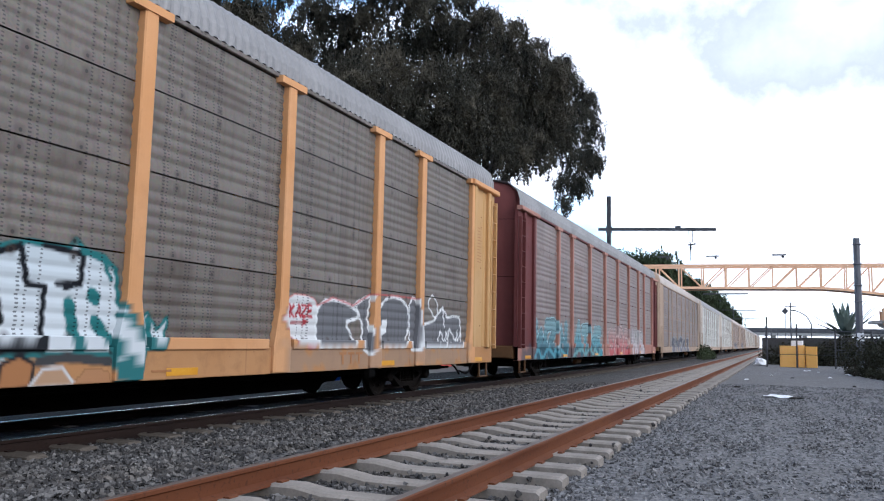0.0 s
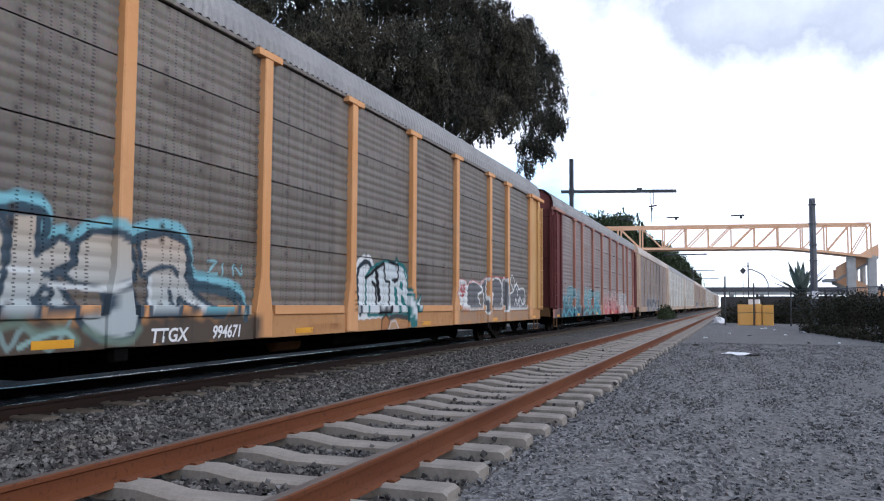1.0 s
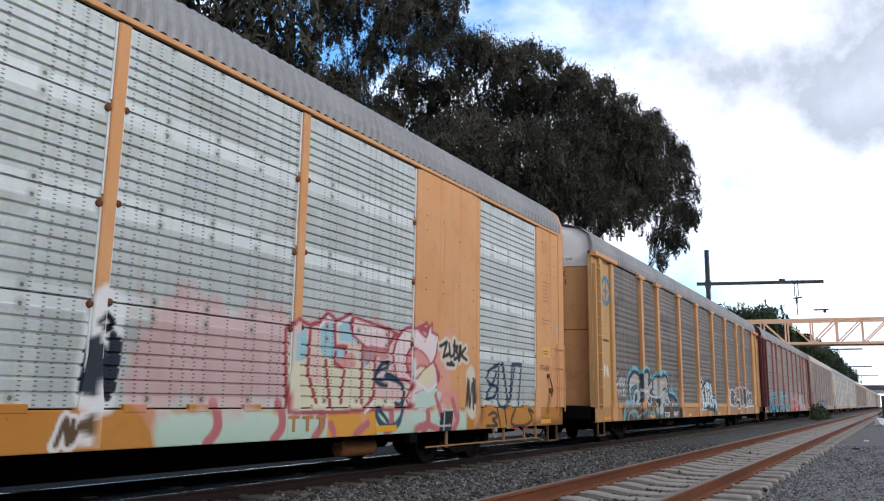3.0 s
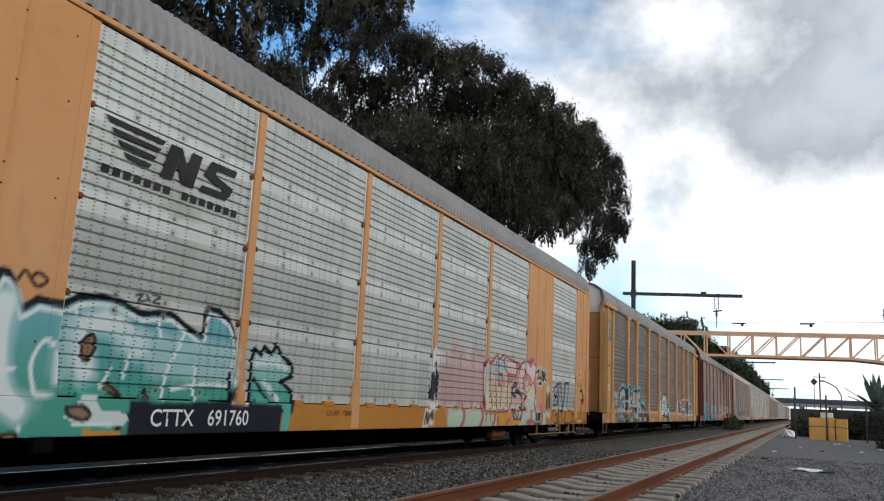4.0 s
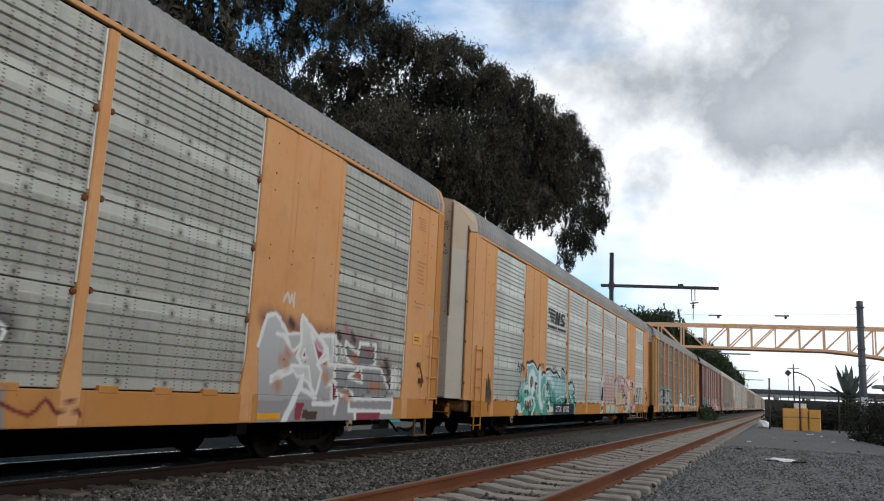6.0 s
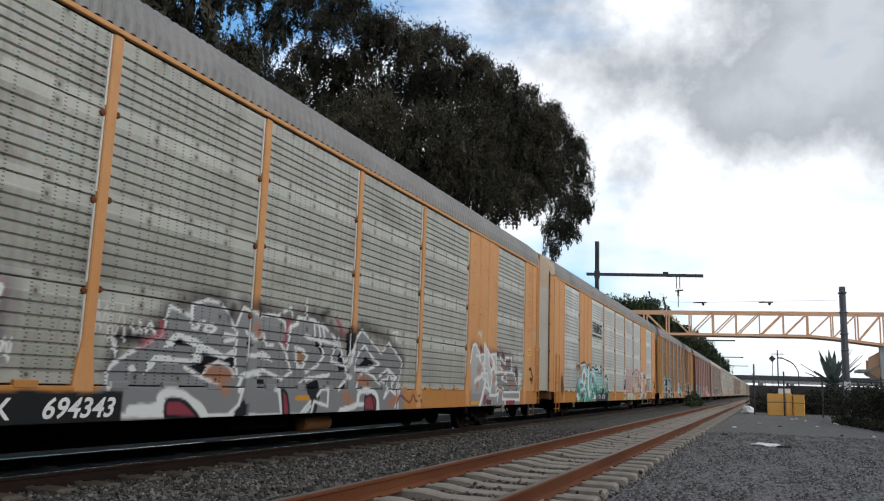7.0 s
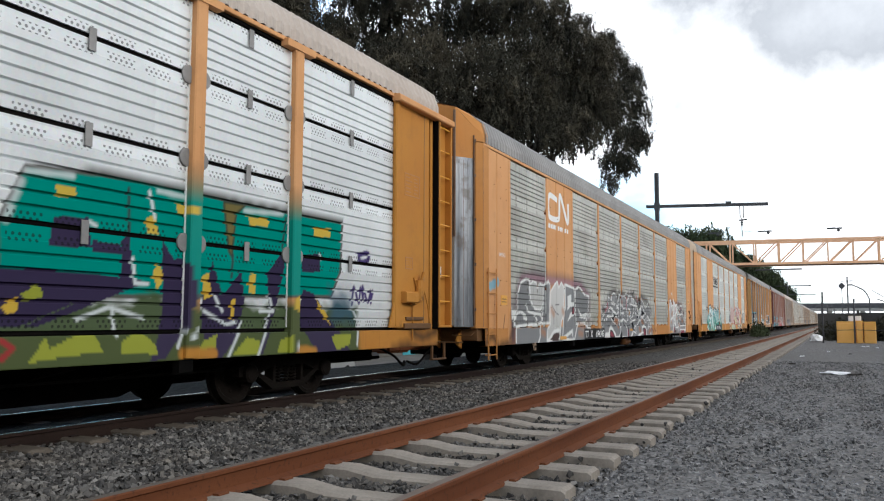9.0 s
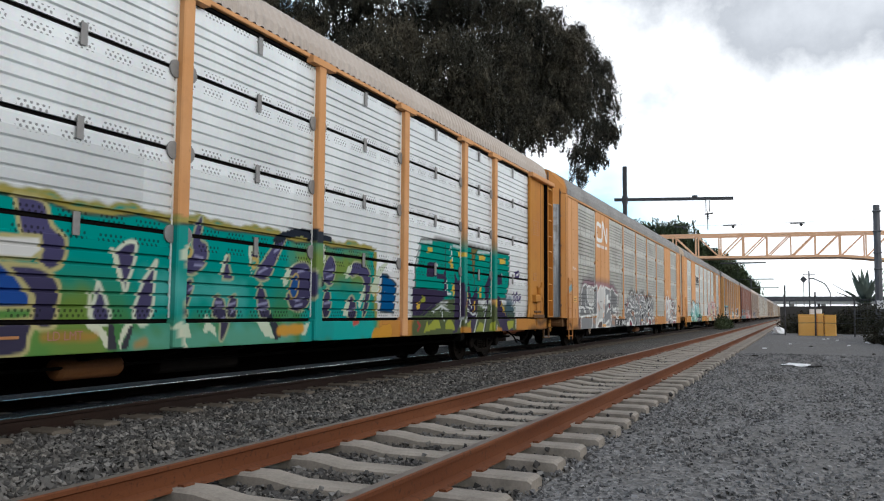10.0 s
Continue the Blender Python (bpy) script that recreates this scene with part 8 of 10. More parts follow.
    for points in ([(-1.53, 1.83), (-1.45, 1.9), (-1.32, 1.93), (-1.25, 2.03), (-1.28, 1.89), (-1.41, 1.83), (-1.43, 1.67), (-1.51, 1.74)],
                   [(-0.7, 1.64), (-0.62, 1.84), (-0.56, 1.88), (-0.61, 1.71), (-0.67, 1.56)],
                   [(-1.62, 0.93), (-1.52, 1.03), (-1.42, 0.96), (-1.32, 1.03), (-1.24, 0.81), (-1.41, 0.81), (-1.51, 0.86)],
                   [(-1.04, 0.9), (-0.95, 1.1), (-0.87, 1.04), (-0.9, 0.98), (-0.81, 0.92), (-0.79, 0.82), (-0.91, 0.89), (-1.0, 0.86)],
                   [(0.03, 0.99), (0.17, 1.03), (0.31, 0.99), (0.46, 0.75), (0.22, 0.8)],
                   [(-0.12, 1.85), (-0.13, 2.0), (0.06, 2.06), (0.09, 1.95), (-0.06, 1.91), (-0.08, 1.69), (0.01, 1.55), (-0.06, 1.65)],
                   [(0.67, 1.59), (0.78, 1.75), (0.94, 1.82), (0.84, 1.67), (0.79, 1.53), (0.69, 1.48)],
                   [(1.58, 2.15), (1.74, 2.21), (1.83, 2.02), (1.79, 1.86), (1.66, 1.97)],
                   [(1.15, 0.93), (1.34, 0.98), (1.23, 0.79), (1.11, 0.78)],
                   [(2.41, 1.69), (2.49, 1.87), (2.64, 1.92), (2.58, 1.75), (2.49, 1.67)],
                   [(2.35, 1.07), (2.43, 1.27), (2.58, 1.36), (2.52, 1.07)],
                   [(3.28, 1.53), (3.53, 1.88), (3.78, 2.01), (3.91, 2.0), (3.63, 1.79), (3.55, 1.53), (3.38, 1.39)],
                   [(2.84, 1.25), (2.95, 1.44), (3.08, 1.61), (3.06, 1.42), (2.9, 1.18)]):
        p.shape(points, (0.50, 0.56, 0.42), alpha=0.95)
    p.strokes([[(-1.18, 1.8), (-1.04, 1.78)], [(-1.18, 1.69), (-1.05, 1.69)], [(-1.27, 1.38), (-1.22, 1.41)], [(-0.77, 1.24), (-0.66, 1.24)], [(-0.73, 1.18), (-0.61, 1.18)], [(-0.51, 1.21), (-0.39, 1.24)], [(-0.47, 1.12), (-0.39, 1.15)], [(0.11, 1.66), (0.3, 1.74)], [(0.1, 1.22), (0.3, 1.25)], [(0.17, 1.15), (0.34, 1.18)], [(1.0, 1.29), (1.22, 1.33)], [(0.99, 1.21), (1.17, 1.24)], [(1.04, 1.71), (1.27, 1.76)], [(1.78, 1.75), (2.04, 1.8)], [(1.84, 1.67), (2.01, 1.71)], [(1.79, 1.26), (1.95, 1.28)], [(2.57, 1.15), (2.75, 1.19)], [(0.46, 1.97), (0.63, 2.06)], [(-0.68, 1.01), (-0.59, 1.05)]], 0.016, (0.30, 0.30, 0.46), 0.85, 0.02)
    p.strokes([[(0.57, 0.86), (1.11, 0.88)]], 0.075, (0.50, 0.24, 0.02), 0.95, 0.04).strokes([[(2.67, 0.95), (2.78, 0.98)]], 0.05, (0.42, 0.07, 0.05))
    for points in ([(-3.68, 2.21), (-3.37, 2.19), (-3.26, 1.96), (-3.09, 1.84), (-3.11, 1.61), (-3.27, 1.52), (-3.37, 1.6), (-3.38, 1.81), (-3.57, 1.8)], [(-3.76, 1.55), (-3.37, 1.54), (-3.17, 1.41), (-3.14, 1.25), (-3.21, 0.98), (-3.43, 0.98), (-3.42, 1.22), (-3.51, 1.35)],
                   [(-4.1, 0.96), (-3.5, 1.03), (-3.5, 0.87), (-3.57, 0.71), (-4.1, 0.72)], [(-4.9, 2.1), (-4.3, 2.15), (-4.2, 1.7), (-4.6, 1.4)]):
        p.shape(smooth(points + points[:1], 3), plum, (0.40, 0.36, 0.16), 0.03, ((0.065, 0.06, 0.14), 1.0, 1.9))
    p.shape([(-4.2, 1.6), (-3.82, 1.57), (-3.64, 1.45), (-3.48, 1.27), (-3.47, 1.16), (-4.2, 1.14)], (0.015, 0.06, 0.25), (0.40, 0.36, 0.16), 0.025).shape([(-4.3, 1.78), (-3.39, 1.84), (-3.36, 1.71), (-3.47, 1.62), (-4.3, 1.6)], (0.60, 0.60, 0.58), (0.40, 0.36, 0.16), 0.025)
    p.strokes([[(3.4, 0.72), (3.9, 0.8)]], 0.13, (0.50, 0.24, 0.02))
    # the second panel: teal above, plum and leaf green below, yellow sparks
    leaf, dusk, spark, frost = (0.055, 0.085, 0.030), (0.035, 0.026, 0.062), (0.60, 0.40, 0.05), (0.58, 0.62, 0.62)
    p.shape([(5.05, 2.01), (5.3, 2.56), (6.56, 2.64), (7.58, 2.64), (8.11, 2.61), (9.25, 2.61), (10.65, 2.62), (10.62, 1.9), (10.38, 1.5), (5.08, 1.35)], (0.0, 0.235, 0.185), (0.10, 0.10, 0.09), 0.03)
    p.strokes([[(5.3, 2.52), (5.81, 2.55)], [(6.93, 2.57), (7.52, 2.55)], [(8.39, 2.53), (9.17, 2.58)]], 0.03, frost, 0.8, 0.04).strokes([[(5.12, 2.05), (5.25, 2.41)]], 0.04, frost, 0.7, 0.05)
    p.field(4.91, 11.13, 0.55, 1.36, leaf, 0.97, 0.12, wave=0.05)
    p.shape([(4.93, 1.6), (5.56, 1.62), (6.46, 1.58), (6.71, 1.51), (6.47, 1.43), (5.87, 1.3), (5.32, 1.08), (4.96, 1.07)], dusk)
    p.shape([(6.44, 1.97), (6.55, 2.05), (6.6, 1.59), (6.82, 1.54), (6.47, 1.43), (5.88, 1.21), (5.43, 1.06), (5.36, 1.08), (6.09, 1.38), (6.46, 1.6)], dusk)
    p.shape([(7.01, 2.04), (7.19, 1.83), (7.34, 1.84), (7.5, 1.5), (7.4, 1.07), (7.07, 0.71), (6.86, 0.69), (7.05, 1.2)], dusk).shape([(7.66, 1.38), (7.83, 1.85), (8.02, 1.43), (8.35, 1.77), (8.43, 1.4), (8.31, 0.98), (7.98, 0.67), (7.69, 0.67)], dusk)
    p.shape([(8.87, 1.75), (9.26, 2.13), (9.23, 1.82), (9.05, 1.26), (8.76, 0.68), (8.68, 0.78), (8.93, 1.26)], dusk).shape([(9.67, 1.58), (9.94, 1.52), (10.49, 1.06), (10.96, 0.6), (10.01, 0.66), (9.55, 1.12)], dusk)
    p.shape([(5.62, 2.13), (6.01, 2.16), (6.07, 1.86), (5.57, 1.84)], dusk).shape([(6.44, 1.93), (6.08, 1.94), (6.07, 1.82), (6.45, 1.83)], dusk).shape([(9.63, 2.05), (10.07, 2.11), (10.09, 1.84), (9.64, 1.82)], dusk)
    p.shape([(8.0, 2.58), (8.39, 2.6), (8.22, 2.46), (8.17, 1.94), (8.12, 1.99), (8.03, 2.44)], (0.16, 0.13, 0.045), (0.05, 0.06, 0.04), 0.02).strokes([[(8.19, 1.95), (8.17, 1.67)], [(6.51, 2.53), (6.54, 2.04)], [(9.25, 2.54), (9.18, 2.12)]], 0.018, (0.04, 0.05, 0.05))
    p.shape([(5.61, 2.44), (5.84, 2.45), (5.86, 2.36), (5.65, 2.31)], spark, alpha=0.92)
    p.shape([(6.76, 2.24), (6.89, 2.3), (6.95, 2.08), (6.79, 2.09)], spark, alpha=0.92)
    p.shape([(7.2, 2.47), (7.49, 2.44), (7.53, 2.36), (7.23, 2.35)], spark, alpha=0.92)
    p.shape([(8.45, 2.47), (8.89, 2.49), (8.87, 2.37), (8.51, 2.35)], spark, alpha=0.92)
    p.shape([(9.92, 2.48), (10.35, 2.5), (10.33, 2.36), (9.92, 2.35)], spark, alpha=0.92)
    p.shape([(6.88, 1.68), (6.97, 1.77), (7.06, 1.61), (6.96, 1.46)], spark, alpha=0.92)
    p.shape([(7.65, 1.66), (7.76, 1.71), (7.83, 1.43), (7.69, 1.38)], spark, alpha=0.92)
    p.shape([(8.5, 1.71), (8.64, 1.76), (8.64, 1.47), (8.52, 1.49)], spark, alpha=0.92)
    p.shape([(5.11, 1.26), (5.27, 1.35), (5.28, 1.22), (5.17, 1.18)], spark, alpha=0.92)
    p.shape([(8.17, 1.39), (8.26, 1.42), (8.23, 1.14), (8.18, 1.16)], spark, alpha=0.92)
    p.shape([(9.37, 1.45), (9.51, 1.48), (9.5, 1.27), (9.37, 1.29)], spark, alpha=0.92)
    p.shape([(9.99, 1.46), (10.28, 1.23), (10.39, 1.06), (10.09, 1.28)], spark, alpha=0.92)
    p.shape([(5.3, 1.37), (5.49, 1.48), (5.54, 1.36), (5.36, 1.3)], (0.30, 0.33, 0.035), alpha=0.9)
    p.shape([(5.38, 0.74), (5.56, 0.98), (5.6, 0.87), (5.89, 0.99), (6.11, 1.0), (6.23, 0.82), (5.81, 0.79)], (0.30, 0.33, 0.035), alpha=0.9)
    p.shape([(6.45, 0.79), (6.46, 0.92), (6.68, 1.04), (6.93, 0.87), (6.96, 0.77)], (0.30, 0.33, 0.035), alpha=0.9)
    p.shape([(8.18, 0.71), (8.45, 0.93), (8.71, 0.88), (8.68, 0.71)], (0.30, 0.33, 0.035), alpha=0.9)
    p.shape([(9.07, 0.7), (9.14, 0.87), (9.34, 0.94), (9.39, 0.71)], (0.30, 0.33, 0.035), alpha=0.9)
    p.shape([(10.34, 0.92), (10.9, 0.95), (10.85, 0.78), (10.5, 0.7)], (0.30, 0.33, 0.035), alpha=0.9)
    p.shape([(7.59, 0.79), (7.68, 0.9), (7.9, 0.98), (7.88, 0.81)], (0.30, 0.33, 0.035), alpha=0.9)
    p.strokes([[(5.92, 1.14), (6.3, 1.27), (6.78, 1.16)], [(6.35, 1.27), (6.39, 0.98)], [(6.6, 1.79), (6.64, 1.53), (6.82, 1.53)], [(7.26, 0.84), (7.34, 1.03)], [(7.41, 0.9), (7.52, 1.04)], [(7.7, 1.25), (8.1, 1.09), (8.27, 1.12)], [(7.88, 1.43), (8.02, 1.25)], [(8.37, 1.12), (8.11, 0.69)], [(8.73, 1.26), (9.01, 1.26), (8.92, 1.46)]], 0.022, frost)
    p.strokes([[(8.93, 1.21), (8.68, 0.69)], [(9.48, 0.73), (9.55, 1.01)], [(10.78, 1.51), (11.11, 1.17), (11.07, 0.77)], [(6.8, 2.54), (6.89, 2.26)], [(6.03, 2.12), (6.11, 2.09)], [(10.07, 2.09), (10.11, 2.04)]], 0.022, frost)
    p.strokes([[(7.35, 0.76), (7.85, 0.74)], [(9.56, 0.73), (9.92, 0.7)]], 0.07, (0.45, 0.20, 0.03), 0.95, 0.05).strokes([[(5.11, 0.95), (5.22, 0.88), (5.12, 0.79)]], 0.03, (0.30, 0.03, 0.03))
    p.strokes(scribble(10.94, 11.62, 1.38, 1.68, 53, 9), 0.028, (0.07, 0.05, 0.16)).strokes([smooth([(11.15, 2.17), (11.43, 2.22), (11.41, 2.1), (11.18, 2.08), (11.15, 2.17)])], 0.04, (0.07, 0.05, 0.16))
    p.field(10.38, 11.0, 1.15, 1.55, (0.04, 0.10, 0.16), 0.7, 0.2)
    for edge in ([(-2.43, 1.75), (-2.3, 1.86), (-2.16, 1.88), (-2.15, 1.79), (-2.18, 1.63), (-2.25, 1.44), (-2.28, 1.34), (-2.34, 1.5), (-2.4, 1.67)], [(-1.83, 1.69), (-1.85, 1.52), (-1.86, 1.2), (-1.9, 1.07), (-1.97, 1.0), (-2.07, 0.98), (-2.14, 1.1), (-2.07, 1.32), (-2.01, 1.46)], [(-2.66, 1.42), (-2.59, 1.31), (-2.53, 1.19), (-2.48, 1.07), (-2.53, 1.0), (-2.68, 1.01), (-2.73, 1.1), (-2.68, 1.25)]):
        p.shape(smooth(edge, 2), (0.055, 0.05, 0.11), (0.52, 0.56, 0.44), 0.03)
    for edge in ([(-2.83, 1.02), (-2.72, 0.99), (-2.61, 0.95), (-2.52, 0.84), (-2.55, 0.72), (-2.62, 0.83), (-2.72, 0.9), (-2.81, 0.95)], [(-2.34, 0.94), (-2.25, 1.02), (-2.19, 0.99), (-2.32, 0.83), (-2.34, 0.71), (-2.38, 0.77)], [(-2.52, 1.81), (-2.43, 1.77), (-2.38, 1.62), (-2.3, 1.38), (-2.39, 1.5), (-2.47, 1.7)], [(-1.59, 0.94), (-1.46, 0.91), (-1.39, 0.81), (-1.3, 0.7), (-1.36, 0.68), (-1.49, 0.79)]):
        p.shape(smooth(edge, 2), (0.54, 0.56, 0.42))
    p.shape([(-2.53, 1.0), (-2.46, 0.98), (-2.4, 0.72), (-2.52, 0.72)], (0.03, 0.03, 0.04)).shape([(-2.23, 0.97), (-2.17, 0.97), (-2.26, 0.71), (-2.35, 0.72)], (0.03, 0.03, 0.04)).strokes([[(-2.76, 1.3), (-2.76, 1.08)]], 0.02, (0.54, 0.56, 0.42)).strokes([[(-3.32, 0.87), (-2.71, 0.86)], [(-2.12, 0.75), (-2.0, 0.78)]], 0.05, (0.36, 0.17, 0.03), 0.7, 0.06)
    p.strokes([smooth(l) for l in ([(12.2, 0.62), (12.7, 0.7), (13.2, 0.62), (13.9, 0.66)], [(12.9, 0.95), (13.3, 0.85), (13.8, 0.95)])], 0.10, (0.03, 0.016, 0.009), 0.8, 0.18)
    return p


def spray_b():
    p = Spray()
    for s0, s1, word, c1, c2, seed in ((-12.2, -7.9, "WZN", (0.03, 0.13, 0.17), (0.35, 0.55, 0.58), 61), (-7.0, -2.0, "ATHE".replace("H", "M"), (0.05, 0.26, 0.32), (0.40, 0.60, 0.62), 62),
                                       (-0.6, 4.6, "SGRE", (0.45, 0.10, 0.10), (0.66, 0.50, 0.46), 63), (5.6, 9.4, "NIE", (0.50, 0.42, 0.42), (0.68, 0.66, 0.64), 64)):
        p.word(word, (s0, s1, 0.72, 1.65), 0.17, [(0.07, c2, None, (0, 0)), (0.03, INK, None, (0, 0)), (0, c1, tuple(0.55 * v for v in c2), (0, 0))], seed)
    p.field(-13.5, -2.5, 0.5, 0.99, (0.02, 0.05, 0.07), 0.7, 0.2).strokes(scribble(-12, -8, 0.62, 0.95, 66, 9), 0.06, (0.10, 0.30, 0.36)).strokes(scribble(-7, -2, 0.62, 0.95, 67, 9), 0.06, (0.16, 0.34, 0.34))
    return p


def spray_f():
    p = Spray()
    p.word("SNOKZ", (-8, 4, 0.72, 1.5), 0.18, [(0.1, (0.35, 0.36, 0.36), None, (0, 0)), (0.0, (0.12, 0.12, 0.14), None, (0, 0))], 65)
    return p


car_a = autorack("grey-screened autorack railcar with tan ends and sprayed white letters", STYLE_A, spray_a())
car_n = autorack("galvanised autorack railcar with yellow panels and teal and pink graffiti", STYLE_N, spray_n())
car_c = autorack("galvanised autorack railcar with orange sill and silver graffiti", STYLE_C, spray_c(), fine_to=2.62)
car_m = autorack("bright-screened autorack railcar with ochre ends and a green mural", STYLE_M, spray_m(), fine_to=2.5)
car_b = autorack("maroon autorack railcar with dusty screens and small coloured graffiti", STYLE_B, spray_b(), 0.06)
car_f = autorack("tan autorack railcar with dusty weathered screens", STYLE_F, spray_f(), 0.12, rolls=False)
car_g = autorack("pale weathered autorack railcar of the far train", STYLE_G, None, 0.5, rolls=False)

# lettering of the four near cars
letters_on(car_a, "TTGX", (1.607, -6.58, 0.72), 0.24, M["chalk"], wide=1.1, bold=0.006, slant=0.15)
letters_on(car_a, "994671", (1.607, -5.36, 0.73), 0.24, M["chalk"], wide=0.95, bold=0.006, slant=0.2)
letters_on(car_a, "LD LMT  90000", (1.607, -2.45, 0.73), 0.17, M["brown_ink"])
bars_on(car_a, 2.12, 0.66, 0.5, 0.1, 1, M["brown_ink"], 1.607)
letters_on(car_a, "TTGX", (0.62, -13.985, 4.40), 0.22, M["ink"], True)
letters_on(car_a, "994671", (0.62, -13.985, 4.18), 0.22, M["ink"], True)
part("notice_strip", Geo().box(0.10, 1.12, -13.996, -13.990, 4.70, 4.86, 0.002), M["chalk"], car_a, "white notice strip")
letters_on(car_a, "EXCESS HEIGHT CAR", (0.61, -13.999, 4.775), 0.105, M["ink"], True)
letters_on(car_n, "CTTX", (1.607, -5.70, 0.78), 0.27, M["chalk"], bold=0.003)
letters_on(car_n, "691760", (1.607, -4.69, 0.78), 0.27, M["chalk"], bold=0.003)
for k, row in enumerate(("EXCESS", "HEIGHT", "CAR")):
    letters_on(car_n, row, (0.87, -14.606, 5.10 - 0.125 * k), 0.14, M["ink"], True)
letters_on(car_n, "CTTX", (0.87, -14.606, 4.56), 0.16, M["ink"], True)
letters_on(car_n, "691760", (0.87, -14.606, 4.40), 0.16, M["ink"], True)
letters_on(car_n, "LD LMT   72000", (1.607, -2.0, 0.86), 0.11, M["ink"])
letters_on(car_n, "BI", (1.607, 13.55, 2.72), 0.24, M["cream_tan"], bold=0.01)
letters_on(car_n, "FT-654", (1.607, 12.85, 1.82), 0.17, M["ink"])
letters_on(car_c, "694343", (1.607, -4.56, 0.75), 0.29, M["chalk"], wide=1.12, bold=0.006, slant=0.25)
letters_on(car_c, "TT", (1.607, -6.05, 0.75), 0.29, M["chalk"], wide=1.1, bold=0.006)
letters_on(car_c, "X", (1.607, -5.52, 0.75), 0.29, M["chalk"], wide=1.1, bold=0.006)
letters_on(car_m, "LD LMT", (1.607, -3.08, 0.87), 0.13, M["post_red"])
letters_on(car_c, "BI", (1.607, 13.55, 2.72), 0.24, M["cream_tan"], bold=0.01)
for k, row in enumerate(("EXCESS", "HEIGHT", "CAR")):
    letters_on(car_c, row, (0.88, -14.606, 5.27 - 0.16 * k), 0.15, M["ink"], True)
letters_on(car_c, "TTGX", (0.90, -14.606, 4.50), 0.17, M["ink"], True)
letters_on(car_c, "694343", (0.90, -14.606, 4.32), 0.17, M["ink"], True)
letters_on(car_c, "694343", (1.607, -12.95, 2.62), 0.13, M["chalk"])
part("warning_plate", Geo().box(1.600, 1.606, -13.0, -12.62, 1.50, 1.72, 0.002), M["reflector"], car_c, "yellow warning plate")
bars_on(car_c, -12.81, 1.54, 0.30, 0.13, 2, M["ink"], 1.607)
bars_on(car_c, 0.90, 2.25, 0.30, 0.7, 9, M["ink"], -14.603, True)
bars_on(car_c, 0.90, 1.75, 0.30, 0.3, 4, M["ink"], -14.603, True)
for car in (car_n, car_c):
    bars_on(car, 13.0, 4.35, 0.42, 0.28, 5, M["brown_ink"])
    bars_on(car, 13.0, 3.25, 0.42, 0.5, 6, M["brown_ink"])
    bars_on(car, 13.0, 2.75, 0.5, 0.16, 2, M["brown_ink"])
    part("warning_plate", Geo().box(1.600, 1.606, 12.72, 13.15, 2.05, 2.28, 0.002), M["reflector"], car, "yellow warning plate")
    bars_on(car, 12.94, 2.1, 0.34, 0.12, 2, M["ink"], 1.607)
    if car == car_n:
        bars_on(car, 0.87, 2.45, 0.30, 0.75, 9, M["ink"], -14.603, True)
        bars_on(car, 0.87, 2.05, 0.36, 0.2, 3, M["ink"], -14.603, True)
bars_on(car_a, 12.9, 3.0, 0.30, 0.9, 12, M["brown_ink"], 1.6)
bars_on(car_a, -12.85, 3.2, 0.30, 0.35, 6, M["brown_ink"], 1.6)
bars_on(car_a, -12.85, 2.62, 0.62, 0.2, 1, M["ink"], 1.6)
bars_on(car_a, 0.6, 2.2, 0.4, 0.22, 3, M["ink"], -13.985, True)
for y0, y1, z0, z1, rows in ((12.57, 13.13, 3.33, 3.73, 5), (12.61, 12.88, 2.04, 2.25, 3)):  # framed data panels
    g = Geo()
    for a, b in ((z0, z0 + 0.018), (z1 - 0.018, z1)):
        g.box(1.603, 1.606, y0, y1, a, b, 0.001)
    for a, b in ((y0, y0 + 0.018), (y1 - 0.018, y1)):
        g.box(1.603, 1.606, a, b, z0, z1, 0.001)
    part("data_frame", g, M["brown_ink"], car_m)
    bars_on(car_m, y0 + (y1 - y0) * 0.30, z0 + 0.04, (y1 - y0) * 0.42, z1 - z0 - 0.08, rows, M["brown_ink"], 1.603)
    bars_on(car_m, y0 + (y1 - y0) * 0.75, z0 + 0.04, (y1 - y0) * 0.30, z1 - z0 - 0.08, rows, M["brown_ink"], 1.603)
bars_on(car_m, -3.9, 0.82, 0.8, 0.10, 1, M["brown_ink"], 1.607)


